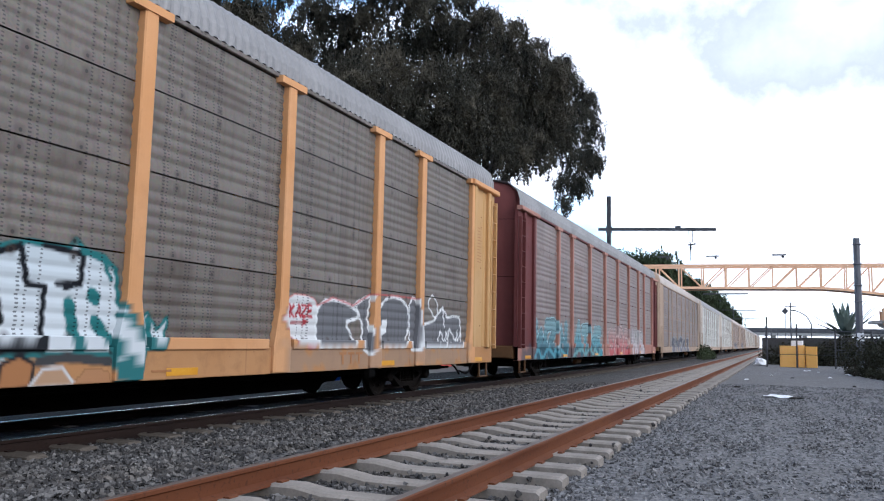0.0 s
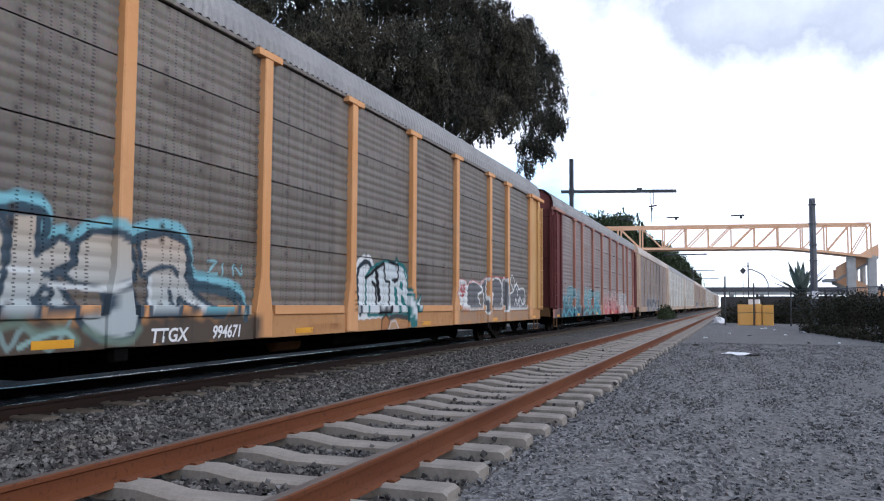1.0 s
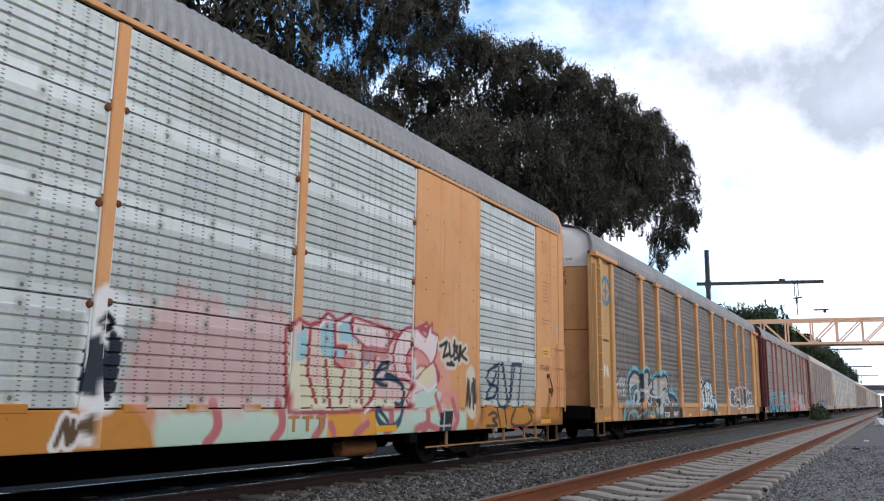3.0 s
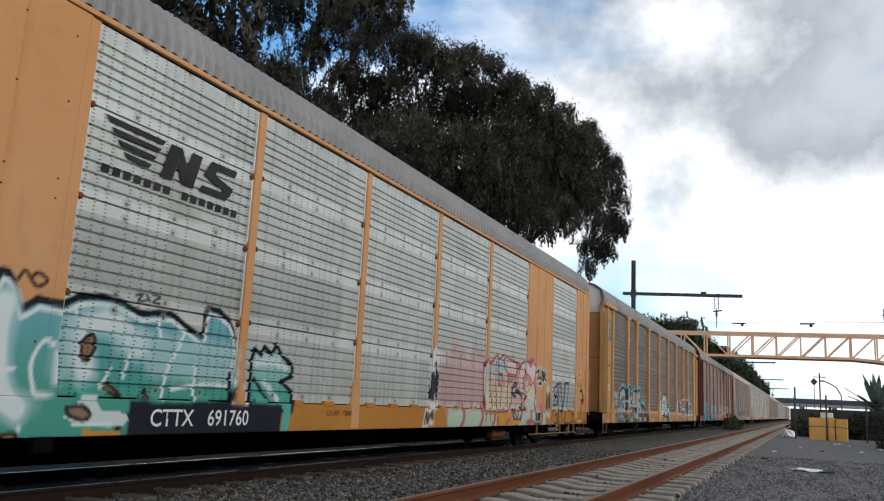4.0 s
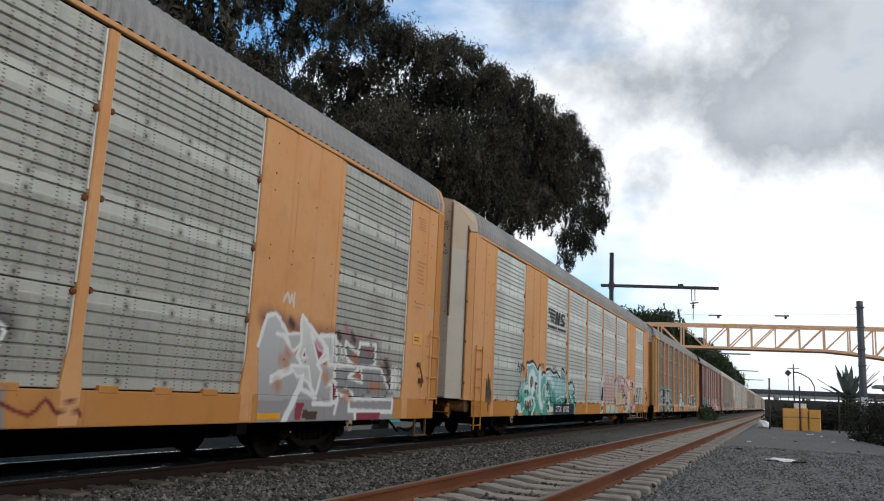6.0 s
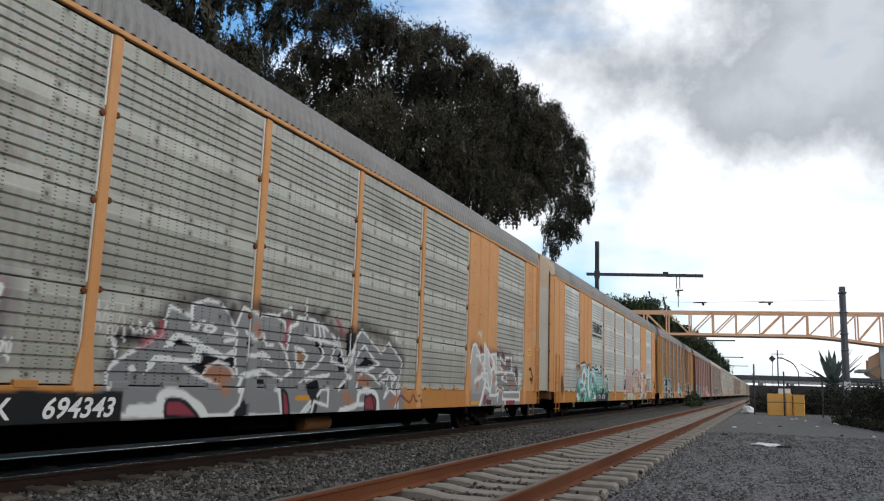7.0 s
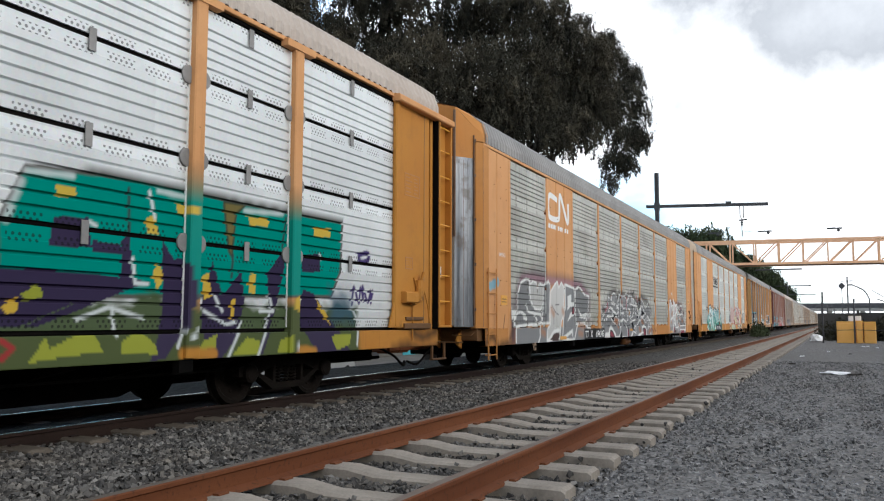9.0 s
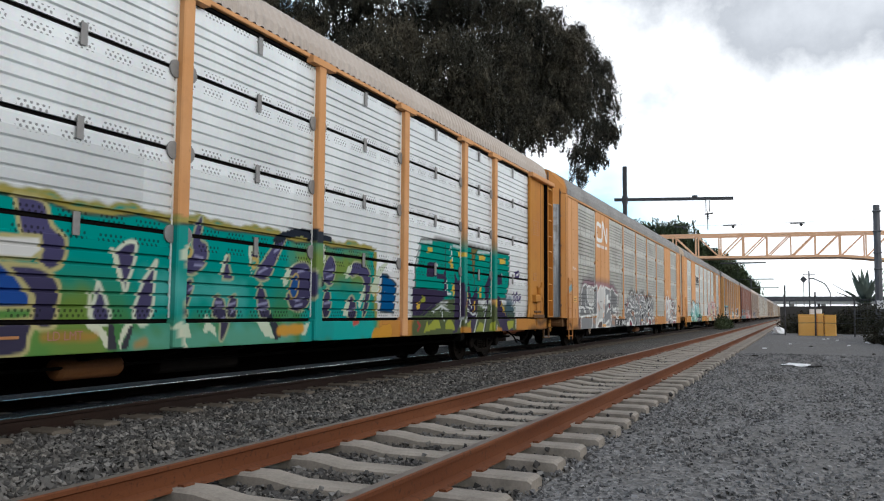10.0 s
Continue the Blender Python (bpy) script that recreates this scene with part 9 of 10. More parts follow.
def emblems():
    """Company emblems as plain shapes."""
    g = Geo()  # slanted bars and two blocks
    for k in range(4):
        z = 3.95 - k * 0.11
        g.prism([(-7.15 + k * 0.10, z), (-6.25 - k * 0.06, z - 0.02), (-6.30 - k * 0.06, z - 0.08), (-7.08 + k * 0.10, z - 0.06)], "x", 1.575, 1.580)
    for points in ([(-6.28, 3.50), (-6.10, 3.50), (-5.98, 3.93), (-6.16, 3.93)], [(-6.16, 3.93), (-5.98, 3.93), (-5.74, 3.50), (-5.92, 3.50)], [(-5.92, 3.50), (-5.74, 3.50), (-5.62, 3.93), (-5.80, 3.93)],
                   [(-5.50, 3.84), (-4.98, 3.84), (-4.95, 3.93), (-5.44, 3.93)], [(-5.56, 3.72), (-5.50, 3.84), (-5.34, 3.84), (-5.36, 3.76)], [(-5.56, 3.72), (-5.36, 3.77), (-5.00, 3.68), (-5.20, 3.62)],
                   [(-5.20, 3.64), (-5.00, 3.68), (-5.06, 3.56), (-5.24, 3.56)], [(-5.62, 3.50), (-5.12, 3.50), (-5.06, 3.59), (-5.58, 3.59)]):
        g.prism(points, "x", 1.575, 1.580)
    for k in range(15):
        if k != 7:
            g.box(1.575, 1.580, -7.12 + 0.152 * k, -7.02 + 0.152 * k, 3.33, 3.42, 0.001)
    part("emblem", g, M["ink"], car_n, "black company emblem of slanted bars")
    h = Geo()
    path = smooth([(-8.85, 4.42), (-9.45, 4.48), (-9.60, 4.30), (-9.58, 4.0), (-9.42, 3.88), (-8.80, 3.90), (-8.66, 4.05), (-8.62, 4.55), (-8.45, 4.50), (-7.98, 3.95), (-7.84, 4.0), (-7.84, 4.45)], 5)
    path = np.array(path)
    along = np.gradient(path, axis=0)
    across = np.stack([-along[:, 1], along[:, 0]], 1) / np.maximum(np.hypot(along[:, 0], along[:, 1]), 1e-6)[:, None] * 0.075
    left, right, n = path + across, path - across, len(path)
    ring = [(1.603, *q) for q in left] + [(1.603, *q) for q in right]
    back = [(1.600, y, z) for _, y, z in ring]
    faces = [(k, k + 1, n + k + 1, n + k) for k in range(n - 1)]
    faces += [(k, k + 1, 2 * n + k + 1, 2 * n + k) for k in range(n - 1)] + [(n + k, n + k + 1, 3 * n + k + 1, 3 * n + k) for k in range(n - 1)]
    h.add(ring + back, faces)
    part("emblem", h, M["chalk"], car_c, "white company emblem of one winding band")
    bars = Geo()
    for k, w in enumerate((0.16, 0.16, 0.16, 0.05, 0.14, 0.14, 0.05, 0.13, 0.13)):
        s = -9.62 + 0.205 * k
        bars.box(1.600, 1.603, s, s + w, 3.60, 3.72, 0.001)
    part("web_address", bars, M["chalk"], car_c)
    k = Geo()
    for t0, t1, r0, r1 in ((0.3, 2.85, 0.26, 0.38), (3.4, 6.0, 0.26, 0.38)):
        ts = np.linspace(t0, t1, 14)
        for a, b in zip(ts[:-1], ts[1:]):
            k.prism([(-12.85 + r0 * math.cos(a), 4.05 + 1.08 * r0 * math.sin(a)), (-12.85 + r1 * math.cos(a), 4.05 + 1.08 * r1 * math.sin(a)),
                     (-12.85 + r1 * math.cos(b), 4.05 + 1.08 * r1 * math.sin(b)), (-12.85 + r0 * math.cos(b), 4.05 + 1.08 * r0 * math.sin(b))], "x", 1.600, 1.603)
    k.box(1.600, 1.604, -12.89, -12.81, 3.80, 4.30, 0.001).box(1.600, 1.603, -13.02, -12.68, 4.0, 4.10, 0.001)
    part("emblem", k, M["blue_ink"], car_a, "round blue company emblem")
    for car, s in ((car_a, 6.6), (car_n, 4.75)):
        t = Geo()
        for d in (0, 0.28, 0.56):
            t.box(1.607, 1.609, s - 0.4 + d, s - 0.18 + d, 0.86, 0.90, 0.001).box(1.607, 1.609, s - 0.32 + d, s - 0.26 + d, 0.70, 0.86, 0.001)
        part("emblem", t, M["brown_ink"], car, "brown company emblem on the sill")


emblems()
TRAIN_PITCH = 30.1
CARS = [(car_m, -84.8), (car_c, -54.7), (car_n, -24.6), (car_a, 5.5), (car_b, 35.55), (car_f, 65.6), (car_g, 95.7)]
for k in range(3, 12):
    CARS.append((copy_thing(car_f if k in (4, 5, 9) else car_g, Matrix()), 95.7 + TRAIN_PITCH * (k - 2)))


# ---- foot bridge over the tracks ----
def build_bridge():
    b = thing("foot_bridge", "orange steel truss foot bridge over the railway", "bridge")
    def y_at(x):
        return 74.5 + (x + 12) * 0.12
    def top(x):
        return 8.25
    def low(x):
        return 6.24 - 0.13 * max(0.0, x - 4.5)
    xs = [-4.08 + 1.95 * k for k in range(-12, 8)] + [11.1]
    for d in (0, 2.2):
        chord = Geo().tube([(x, y_at(x) + d, top(x)) for x in (xs[0], xs[-1])], 0.13, 4)
        part("top_chord", chord, M["bridge"], b)
        part("bottom_chord", Geo().tube([(x, y_at(x) + d, low(x)) for x in xs], 0.15, 4), M["bridge"], b)
        for k, x in enumerate(xs):
            part("upright", Geo().tube([(x, y_at(x) + d, low(x)), (x, y_at(x) + d, top(x))], 0.085, 4), M["bridge"], b)
            if k + 1 < len(xs):
                x2 = xs[k + 1]
                p, q = ((x, low(x)), (x2, top(x2))) if x > -6.2 else ((x, top(x)), (x2, low(x2)))
                part("diagonal", Geo().tube([(p[0], y_at(p[0]) + d, p[1]), (q[0], y_at(q[0]) + d, q[1])], 0.065, 4), M["bridge"], b)
    deck = Geo()
    for x0, x1 in zip(xs[:-1], xs[1:]):
        y0, y1 = y_at(x0), y_at(x1)
        deck.add([(x0, y0, low(x0) - 0.02), (x1, y1, low(x1) - 0.02), (x1, y1 + 2.2, low(x1) - 0.02), (x0, y0 + 2.2, low(x0) - 0.02),
                  (x0, y0, low(x0) + 0.1), (x1, y1, low(x1) + 0.1), (x1, y1 + 2.2, low(x1) + 0.1), (x0, y0 + 2.2, low(x0) + 0.1)],
                 [(0, 3, 2, 1), (4, 5, 6, 7), (0, 1, 5, 4), (1, 2, 6, 5), (2, 3, 7, 6), (3, 0, 4, 7)])
    part("deck", deck, M["concrete"], b)
    for x, y in ((9.55, 77.6), (11.2, 77.8), (-26, 73.5)):
        part("pier", Geo().box(x - 0.35, x + 0.35, y - 0.3, y + 0.3, -0.2, 5.5, 0.05), M["concrete"], b, "grey concrete pier")
    for x, y in ((10.3, 81.2), (10.95, 81.2)):
        part("pier", Geo().tube([(x, y, -0.1), (x, y, 5.6)], 0.25, 10), M["concrete"], b, "round concrete pier")
    # stairs that double back beside the landing
    for x0, z0, x1, z1, y in ((11.8, 5.6, 8.4, 3.6, 79.0), (8.4, 3.5, 12.8, 1.2, 80.8), (12.8, 1.1, 15.0, 0.0, 79.0)):
        part("stair_flight", Geo().prism([(x0, z0), (x1, z1), (x1, z1 - 0.35), (x0, z0 - 0.35)], "y", y - 0.8, y + 0.8), M["concrete"], b)
        part("stair_parapet", Geo().prism([(x0, z0 + 0.95), (x1, z1 + 0.95), (x1, z1 - 0.1), (x0, z0 - 0.1)], "y", y - 0.86, y - 0.80), M["bridge"], b, "orange sheet parapet of the stairs")
    part("landing", Geo().box(7.6, 8.5, 78.2, 81.6, 3.3, 3.55, 0.03), M["concrete"], b)


def build_mast():
    m = thing("catenary_mast", "dark steel catenary mast with a long bracket arm", "mast")
    x, y = -10.9, 57.4
    part("mast_post", Geo().box(x - 0.14, x + 0.14, y - 0.14, y + 0.14, -0.3, 11.65, 0.03), M["steel_dark"], m)
    part("bracket_arm", Geo().prism([(x - 0.75, 9.19), (-3.62, 8.92), (-3.62, 9.12), (x - 0.75, 9.40)], "y", y - 0.10, y + 0.10).box(x + 4.6, x + 4.95, y - 0.1, y + 0.1, 9.18, 9.34), M["steel_dark"], m)
    hang = Geo()
    for dx in (5.50, 5.72):
        hang.tube([(x + dx, y, 9.2), (x + dx, y, 8.15)], 0.03, 6)
    hang.lathe([(-0.25, 0.03), (-0.2, 0.10), (-0.12, 0.04), (-0.05, 0.10), (0.03, 0.04), (0.1, 0.10), (0.18, 0.03)], "z", (x + 5.6, y, 7.9), 10)
    hang.tube([(x + 5.6, y, 8.2), (x + 5.6, y, 6.9)], 0.03, 6).tube([(x + 5.4, y, 8.0), (x + 5.95, y, 8.06)], 0.05, 6)
    part("insulator", hang, M["steel_dark"], m)
    part("pole_band", Geo().box(x - 0.18, x + 0.18, y - 0.18, y + 0.18, 9.0, 9.5, 0.02), M["steel_dark"], m)


def build_pole(name, label, x, y, top, r, lean=0.0, arm=None, material="steel_dark"):
    p = thing(name, label, "pole")
    part("shaft", Geo().tube([(x - lean, y, -0.3), (x, y, top)], r, 8, r * 0.8), M[material], p)
    if arm:
        part("cross_arm", Geo().box(x - arm, x + arm, y - 0.06, y + 0.06, top - 0.7, top - 0.58, 0.02), M[material], p)
    return p


build_bridge()
build_mast()
big_pole = build_pole("railway_pole", "dark square catenary pole with steel bands", 4.27, 50.2, 7.28, 0.21, material="pole_grey")
for z in (6.9, 5.8, 4.6, 3.7):
    part("steel_band", Geo().box(4.06, 4.48, 49.99, 50.41, z, z + 0.06, 0.02), M["pole_grey"], big_pole)
part("notice_plate", Geo().box(4.12, 4.45, 49.85, 49.9, 1.55, 2.0, 0.01), M["paper"], big_pole, "small white plate")


# ---- things beside the track ----
def build_blocks():
    for x0, x1, top, y, pale in ((0.17, 1.13, 1.22, 52.0, False), (1.15, 1.52, 1.26, 52.05, False), (1.56, 2.18, 1.20, 52.0, False), (0.80, 1.47, 1.53, 52.75, True)):
        t = thing("barrier_block", "pale plastic barrier block behind the yellow ones" if pale else "yellow plastic barrier block on the gravel", "barrier", group="barrier blocks")
        m = M["paper" if pale else "blocks"]
        part("block_shell", Geo().box(x0, x1, y - 0.3, y + 0.3, -0.02, top, 0.05), m, t)
        part("raised_rib", Geo().box(x0 + 0.06, x1 - 0.06, y - 0.315, y + 0.2, top * 0.62, top * 0.9, 0.02), m, t)


build_blocks()


def build_fence():
    f = thing("mesh_fence", "dark wire-mesh fence between steel posts", "fence")
    pts = [(-0.53, 51.4), (1.08, 51.4), (3.1, 51.4), (4.9, 51.0), (5.5, 46.5), (6.4, 42.0), (7.3, 37.0)]
    for k, (x, y) in enumerate(pts):
        part("fence_post", Geo().tube([(x, y, -0.1), (x + 0.02, y, (2.9, 2.5)[k] if k < 2 else 2.2)], 0.045, 8), M["steel_dark"], f)
    for (xa, ya), (xb, yb) in zip(pts[:2], pts[1:3]):  # the mesh is gone here, one wire is left
        part("wire", Geo().tube([(xa, ya, 0.74), ((xa + xb) / 2, ya, 0.71), (xb, yb, 0.74)], 0.016, 5), M["steel_dark"], f)
    for (xa, ya), (xb, yb) in zip(pts[2:-1], pts[3:]):
        g = Geo()
        n = int(math.hypot(xb - xa, yb - ya) / 0.16)
        for k in range(n + 1):
            t = k / n
            x, y = xa + (xb - xa) * t, ya + (yb - ya) * t
            g.tube([(x, y, 0.08), (x, y, 2.05)], 0.010, 3)
        for z in np.arange(0.1, 2.1, 0.16):
            g.tube([(xa, ya, z), (xb, yb, z)], 0.010, 3)
        g.tube([(xa, ya, 2.08), (xb, yb, 2.08)], 0.025, 5).tube([(xa, ya, 1.0), (xb, yb, 1.0)], 0.02, 5)
        part("mesh_panel", g, M["steel_dark"], f)


build_fence()


def leaf_cloud(rng, centres, radii, count, size, droop=0.0, flat=1.0):
    """Small leaf blades on the shells of many clumps: corners (n x 4 x 3)."""
    centres, radii = np.array(centres, float), np.array(radii, float)
    pick = rng.choice(len(centres), count, p=radii ** 2 / (radii ** 2).sum())
    d = rng.normal(0, 1, (count, 3))
    d /= np.linalg.norm(d, axis=1, keepdims=True)
    r = radii[pick] * (1 - 0.75 * rng.random(count) ** 2.2) * (1 + 0.12 * rng.normal(0, 1, count))
    p = centres[pick] + d * r[:, None] * (1, 1, flat)
    long = rng.normal(0, 1, (count, 3)) + (0, 0, -droop)
    long /= np.linalg.norm(long, axis=1, keepdims=True)
    side = np.cross(long, rng.normal(0, 1, (count, 3)))
    side /= np.linalg.norm(side, axis=1, keepdims=True)
    s = size * (0.6 + 0.8 * rng.random((count, 1)))
    return np.stack([p - long * s, p + side * s * 0.34, p + long * s, p - side * s * 0.34], 1)


def crown_mesh(name, blades, material):
    n, k = blades.shape[:2]
    return fast_mesh(name, blades.reshape(-1, 3), np.arange(k * n).reshape(-1, k), material)


def hanging_sprays(rng, clumps, per, leaves, size):
    """Leaf blades strung on thin sprays that hang from the shells of the clumps, and a loose filling inside."""
    out = []
    for cx, cy, cz, cr in clumps:
        n = max(12, int(per * cr * cr))
        d = rng.normal(0, 1, (n, 3)) + (0, 0, 0.25)
        d /= np.linalg.norm(d, axis=1, keepdims=True)
        # a few twigs reach beyond the clump
        reach = cr * (0.45 + 0.55 * rng.random(n) ** 0.6 + 0.22 * (rng.random(n) < 0.15))
        root = np.array((cx, cy, cz)) + d * reach[:, None] * (1, 1, 0.85)
        drop = cr * rng.uniform(0.25, 0.75, n) + 0.3
        w = rng.uniform(0.07, 0.20, n) * (0.6 + 0.25 * cr)
        m = rng.poisson(leaves, n) + 6
        k = np.repeat(np.arange(n), m)
        f = rng.random(len(k)) ** 0.8
        spread = w[k] * np.sin(np.clip(0.25 + f, 0, 1) * np.pi) + 0.03
        p = root[k] + d[k] * (0.25 * drop[k] * f)[:, None] * (1, 1, 0) - np.stack([0 * f, 0 * f, drop[k] * f ** 1.2], 1) + rng.normal(0, 1, (len(k), 3)) * spread[:, None]
        q = rng.normal(0, 1, (int(len(k) * 0.22), 3))
        q = np.array((cx, cy, cz)) + q / np.linalg.norm(q, axis=1, keepdims=True) * cr * 0.72 * rng.random((len(q), 1)) ** 0.4
        p = np.concatenate([p, q])
        long = rng.normal(0, 0.55, p.shape) - (0, 0, 0.8)
        long /= np.linalg.norm(long, axis=1, keepdims=True)
        side = np.cross(long, rng.normal(0, 1, p.shape))
        side /= np.linalg.norm(side, axis=1, keepdims=True)
        s = size * (0.6 + 0.8 * rng.random((len(p), 1)))
        out.append(np.stack([p - long * s + side * s * 0.26, p + long * s, p - long * s - side * s * 0.26], 1))
    return np.concatenate(out)


def build_tree(label, x, y, clumps, trunk_top, seed, per, leaves, size, mat="leaf", r=0.35):
    """A tree: trunk, limbs to each clump, and a crown of blades in hanging sprays."""
    rng = np.random.default_rng(seed)
    t = thing("tree", label, "tree", group="trees behind the train")
    base = Vector((x, y, float(ground_height(x)) - 0.1))
    bend = [base, base + Vector((0.2, -0.1, trunk_top * 0.4)), base + Vector((-0.1, 0.2, trunk_top * 0.75)), base + Vector((0.1, 0, trunk_top))]
    part("trunk", Geo().tube(bend, r, 9, r * 0.55), M["bark"], t)
    for k, (cx, cy, cz, cr) in enumerate(clumps):
        a = bend[2].lerp(bend[3], rng.random())
        if cr < 1.35:  # the outer sprays hang from the boughs
            continue
        c = Vector((cx, cy, cz))
        mid = a.lerp(c, 0.5) + Vector((0, 0, 0.5))
        part("limb", Geo().tube([a, mid, c], r * 0.32, 6, r * 0.08), M["bark"], t)
    part("crown", crown_mesh("crown", hanging_sprays(rng, clumps, per, leaves, size), M[mat]), None, t)
    return t


def boughs(x, rows):
    """Clumps of a crown from bearing (left of the track's heading), rise and spread in degrees, at a distance x from the eye's line."""
    out = []
    for k, (az, el, r) in enumerate(rows):
        far = -(x + 1.1 * math.sin(2.4 * k)) / math.sin(radians(az))
        out.append((-far * math.sin(radians(az)), far * math.cos(radians(az)), EYE[2] + far * math.tan(radians(el)), far * math.tan(radians(r))))
    return out


PEPPER = "tall dark tree with feathery drooping foliage behind the train"
build_tree(PEPPER, -13.5, 38, boughs(-12.2, [(12.9, 15.7, 1.5), (12.5, 12.8, 1.3), (13.9, 17.7, 1.6), (15.3, 18.5, 1.8), (17.0, 19.4, 1.9), (18.6, 20.6, 1.7), (20.2, 21.9, 1.8), (22.2, 21.3, 2.1),
                                             (14.8, 14.6, 2.0), (15.6, 15.8, 2.4), (17.5, 16.6, 2.8), (16.4, 13.6, 1.8), (20.0, 18.0, 2.8), (19.3, 14.6, 2.6), (23.0, 17.6, 3.0), (13.7, 11.2, 1.0), (13.9, 9.8, 0.6), (12.7, 11.0, 0.8), (17.8, 13.4, 1.6), (21.4, 15.6, 2.4),
                                             (14.2, 19.2, 1.1), (15.9, 20.5, 1.0), (17.6, 21.7, 1.1), (12.3, 16.9, 0.9), (11.9, 14.4, 0.8), (19.4, 22.5, 1.0), (12.0, 12.6, 0.8), (21.2, 23.6, 1.1), (23.2, 24.2, 1.2)]), 10, 81, 62, 64, 0.085)
build_tree(PEPPER, -14.5, 29, boughs(-13.6, [(24.4, 23.2, 2.0), (26.2, 24.2, 2.0), (24.8, 20.3, 2.6), (26.4, 16.2, 3.0), (23.0, 14.6, 2.6), (28.3, 21.6, 2.2), (29.3, 18.2, 2.3), (28.2, 13.8, 2.6), (27.6, 24.4, 1.7), (27.3, 19.0, 2.2)]), 9, 84, 66, 64, 0.080)
build_tree(PEPPER, -16.5, 22, boughs(-15.6, [(29.6, 28.2, 2.1), (33.2, 28.4, 1.9), (31.0, 24.6, 1.5), (30.2, 16.5, 2.6), (35.0, 24.0, 1.5), (37.8, 26.6, 2.2), (38.2, 21.4, 2.6), (34.0, 17.0, 2.4), (36.4, 16.2, 2.6), (41.5, 22.5, 2.4), (31.6, 27.0, 1.8), (35.6, 28.4, 2.0), (36.5, 21.5, 1.9), (32.6, 19.8, 1.6), (39.6, 28.6, 2.4), (29.2, 25.6, 1.7), (33.5, 25.8, 1.6), (30.6, 21.8, 1.7), (32.2, 22.4, 1.5), (33.8, 20.2, 1.7), (30.0, 19.4, 1.6)]),
           9, 82, 74, 64, 0.078)
# unseen tree that continues the row and only adds shade
build_tree(PEPPER, -16.0, 11, [(-16, 11, 13.5, 3.0), (-15.4, 15, 11.5, 2.6), (-15.8, 8, 11.0, 2.6), (-15.6, 13, 16.0, 2.6), (-16.2, 13.5, 8.8, 2.4)], 8, 83, 14, 40, 0.20)
rng_t = random.Random(9)
for k in range(9):
    ty = 106 + 22 * k
    tx = -14.5 - rng_t.uniform(0, 2)
    h = 13.9 - 0.22 * k + rng_t.uniform(-0.6, 0.8)
    build_tree("rounded green tree far along the railway", tx, ty, [(tx + rng_t.uniform(-2, 2.6), ty + rng_t.uniform(-4, 4), h - 2.5 + rng_t.uniform(-2.5, 0.5), rng_t.uniform(2.3, 3.2)) for _ in range(7)],
               h * 0.6, 90 + k, 11, 24, 0.34, "leaf_far", 0.22)


def build_bush(name, label, category, clumps, seed, count, size, mat):
    rng = np.random.default_rng(seed)
    t = thing(name, label, category)
    stems = Geo()
    for cx, cy, cz, cr in clumps:
        for k in range(3):
            stems.tube([(cx + rng.uniform(-0.2, 0.2), cy, -0.05), (cx + rng.uniform(-0.3, 0.3), cy + rng.uniform(-0.3, 0.3), cz)], 0.03, 5, 0.012)
    part("stems", stems, M["bark"], t)
    blades = leaf_cloud(rng, [(a, b, c) for a, b, c, _ in clumps], [d for *_, d in clumps], count, size, 0.1)
    blades[..., 2] = np.maximum(blades[..., 2], 0.0)
    part("foliage", crown_mesh("foliage", blades, M[mat]), None, t)


rng_h = random.Random(3)
hedge = []
for k in range(26):
    t = k / 25
    hedge.append((3.6 + 3.4 * t + rng_h.uniform(-0.3, 0.9), 44 - 22 * t + rng_h.uniform(-0.8, 0.8), 0.75 + rng_h.uniform(-0.25, 0.3), rng_h.uniform(0.65, 0.95)))
build_bush("hedge", "dark untrimmed hedge along the fence", "hedge", hedge, 71, 20000, 0.07, "hedge")
build_bush("weeds", "green weeds growing beside the rails", "weeds", [(-5.4, 70, 0.35, 0.5), (-5.6, 71.5, 0.55, 0.6), (-5.2, 73, 0.3, 0.45), (-5.6, 68.6, 0.25, 0.4)], 72, 2600, 0.09, "leaf_far")
build_bush("dry_brush", "low dry brush at the foot of the hedge", "brush", [(3.0 + 0.11 * k, 40 - 0.75 * k, 0.12, 0.28) for k in range(26)], 73, 6000, 0.06, "hedge")


# added out of view: cuts the low sky so lower screens look darker
yard = thing("yard_wall", "long grey wall out of view, added to block low skylight", "wall")
for k in range(11):
    part("wall_bay", Geo().box(15.0, 15.3, -62 + 10 * k, -52.04 + 10 * k, -0.2, 5.6, 0.03), M["wall_dark"], yard)
boundary = thing("boundary_wall", "dark boundary wall behind the fence", "wall")
for k in range(7):
    part("wall_bay", Geo().box(-0.9 + 2.4 * k, 1.46 + 2.4 * k, 59.0, 59.25, -0.1, 1.75 + 0.04 * (k % 3), 0.02), M["wall_dark"], boundary)
    part("wall_pier", Geo().box(1.40 + 2.4 * k, 1.56 + 2.4 * k, 58.92, 59.3, -0.1, 1.95, 0.02), M["wall_dark"], boundary)
rng_w = random.Random(31)
build_bush("shrubs", "dark shrubs growing along the boundary wall", "shrubs", [(-0.4 + 0.5 * k, 57.6 + rng_w.uniform(-0.5, 0.8), rng_w.uniform(0.4, 1.2), rng_w.uniform(0.5, 0.95)) for k in range(26)], 74, 14000, 0.10, "hedge")


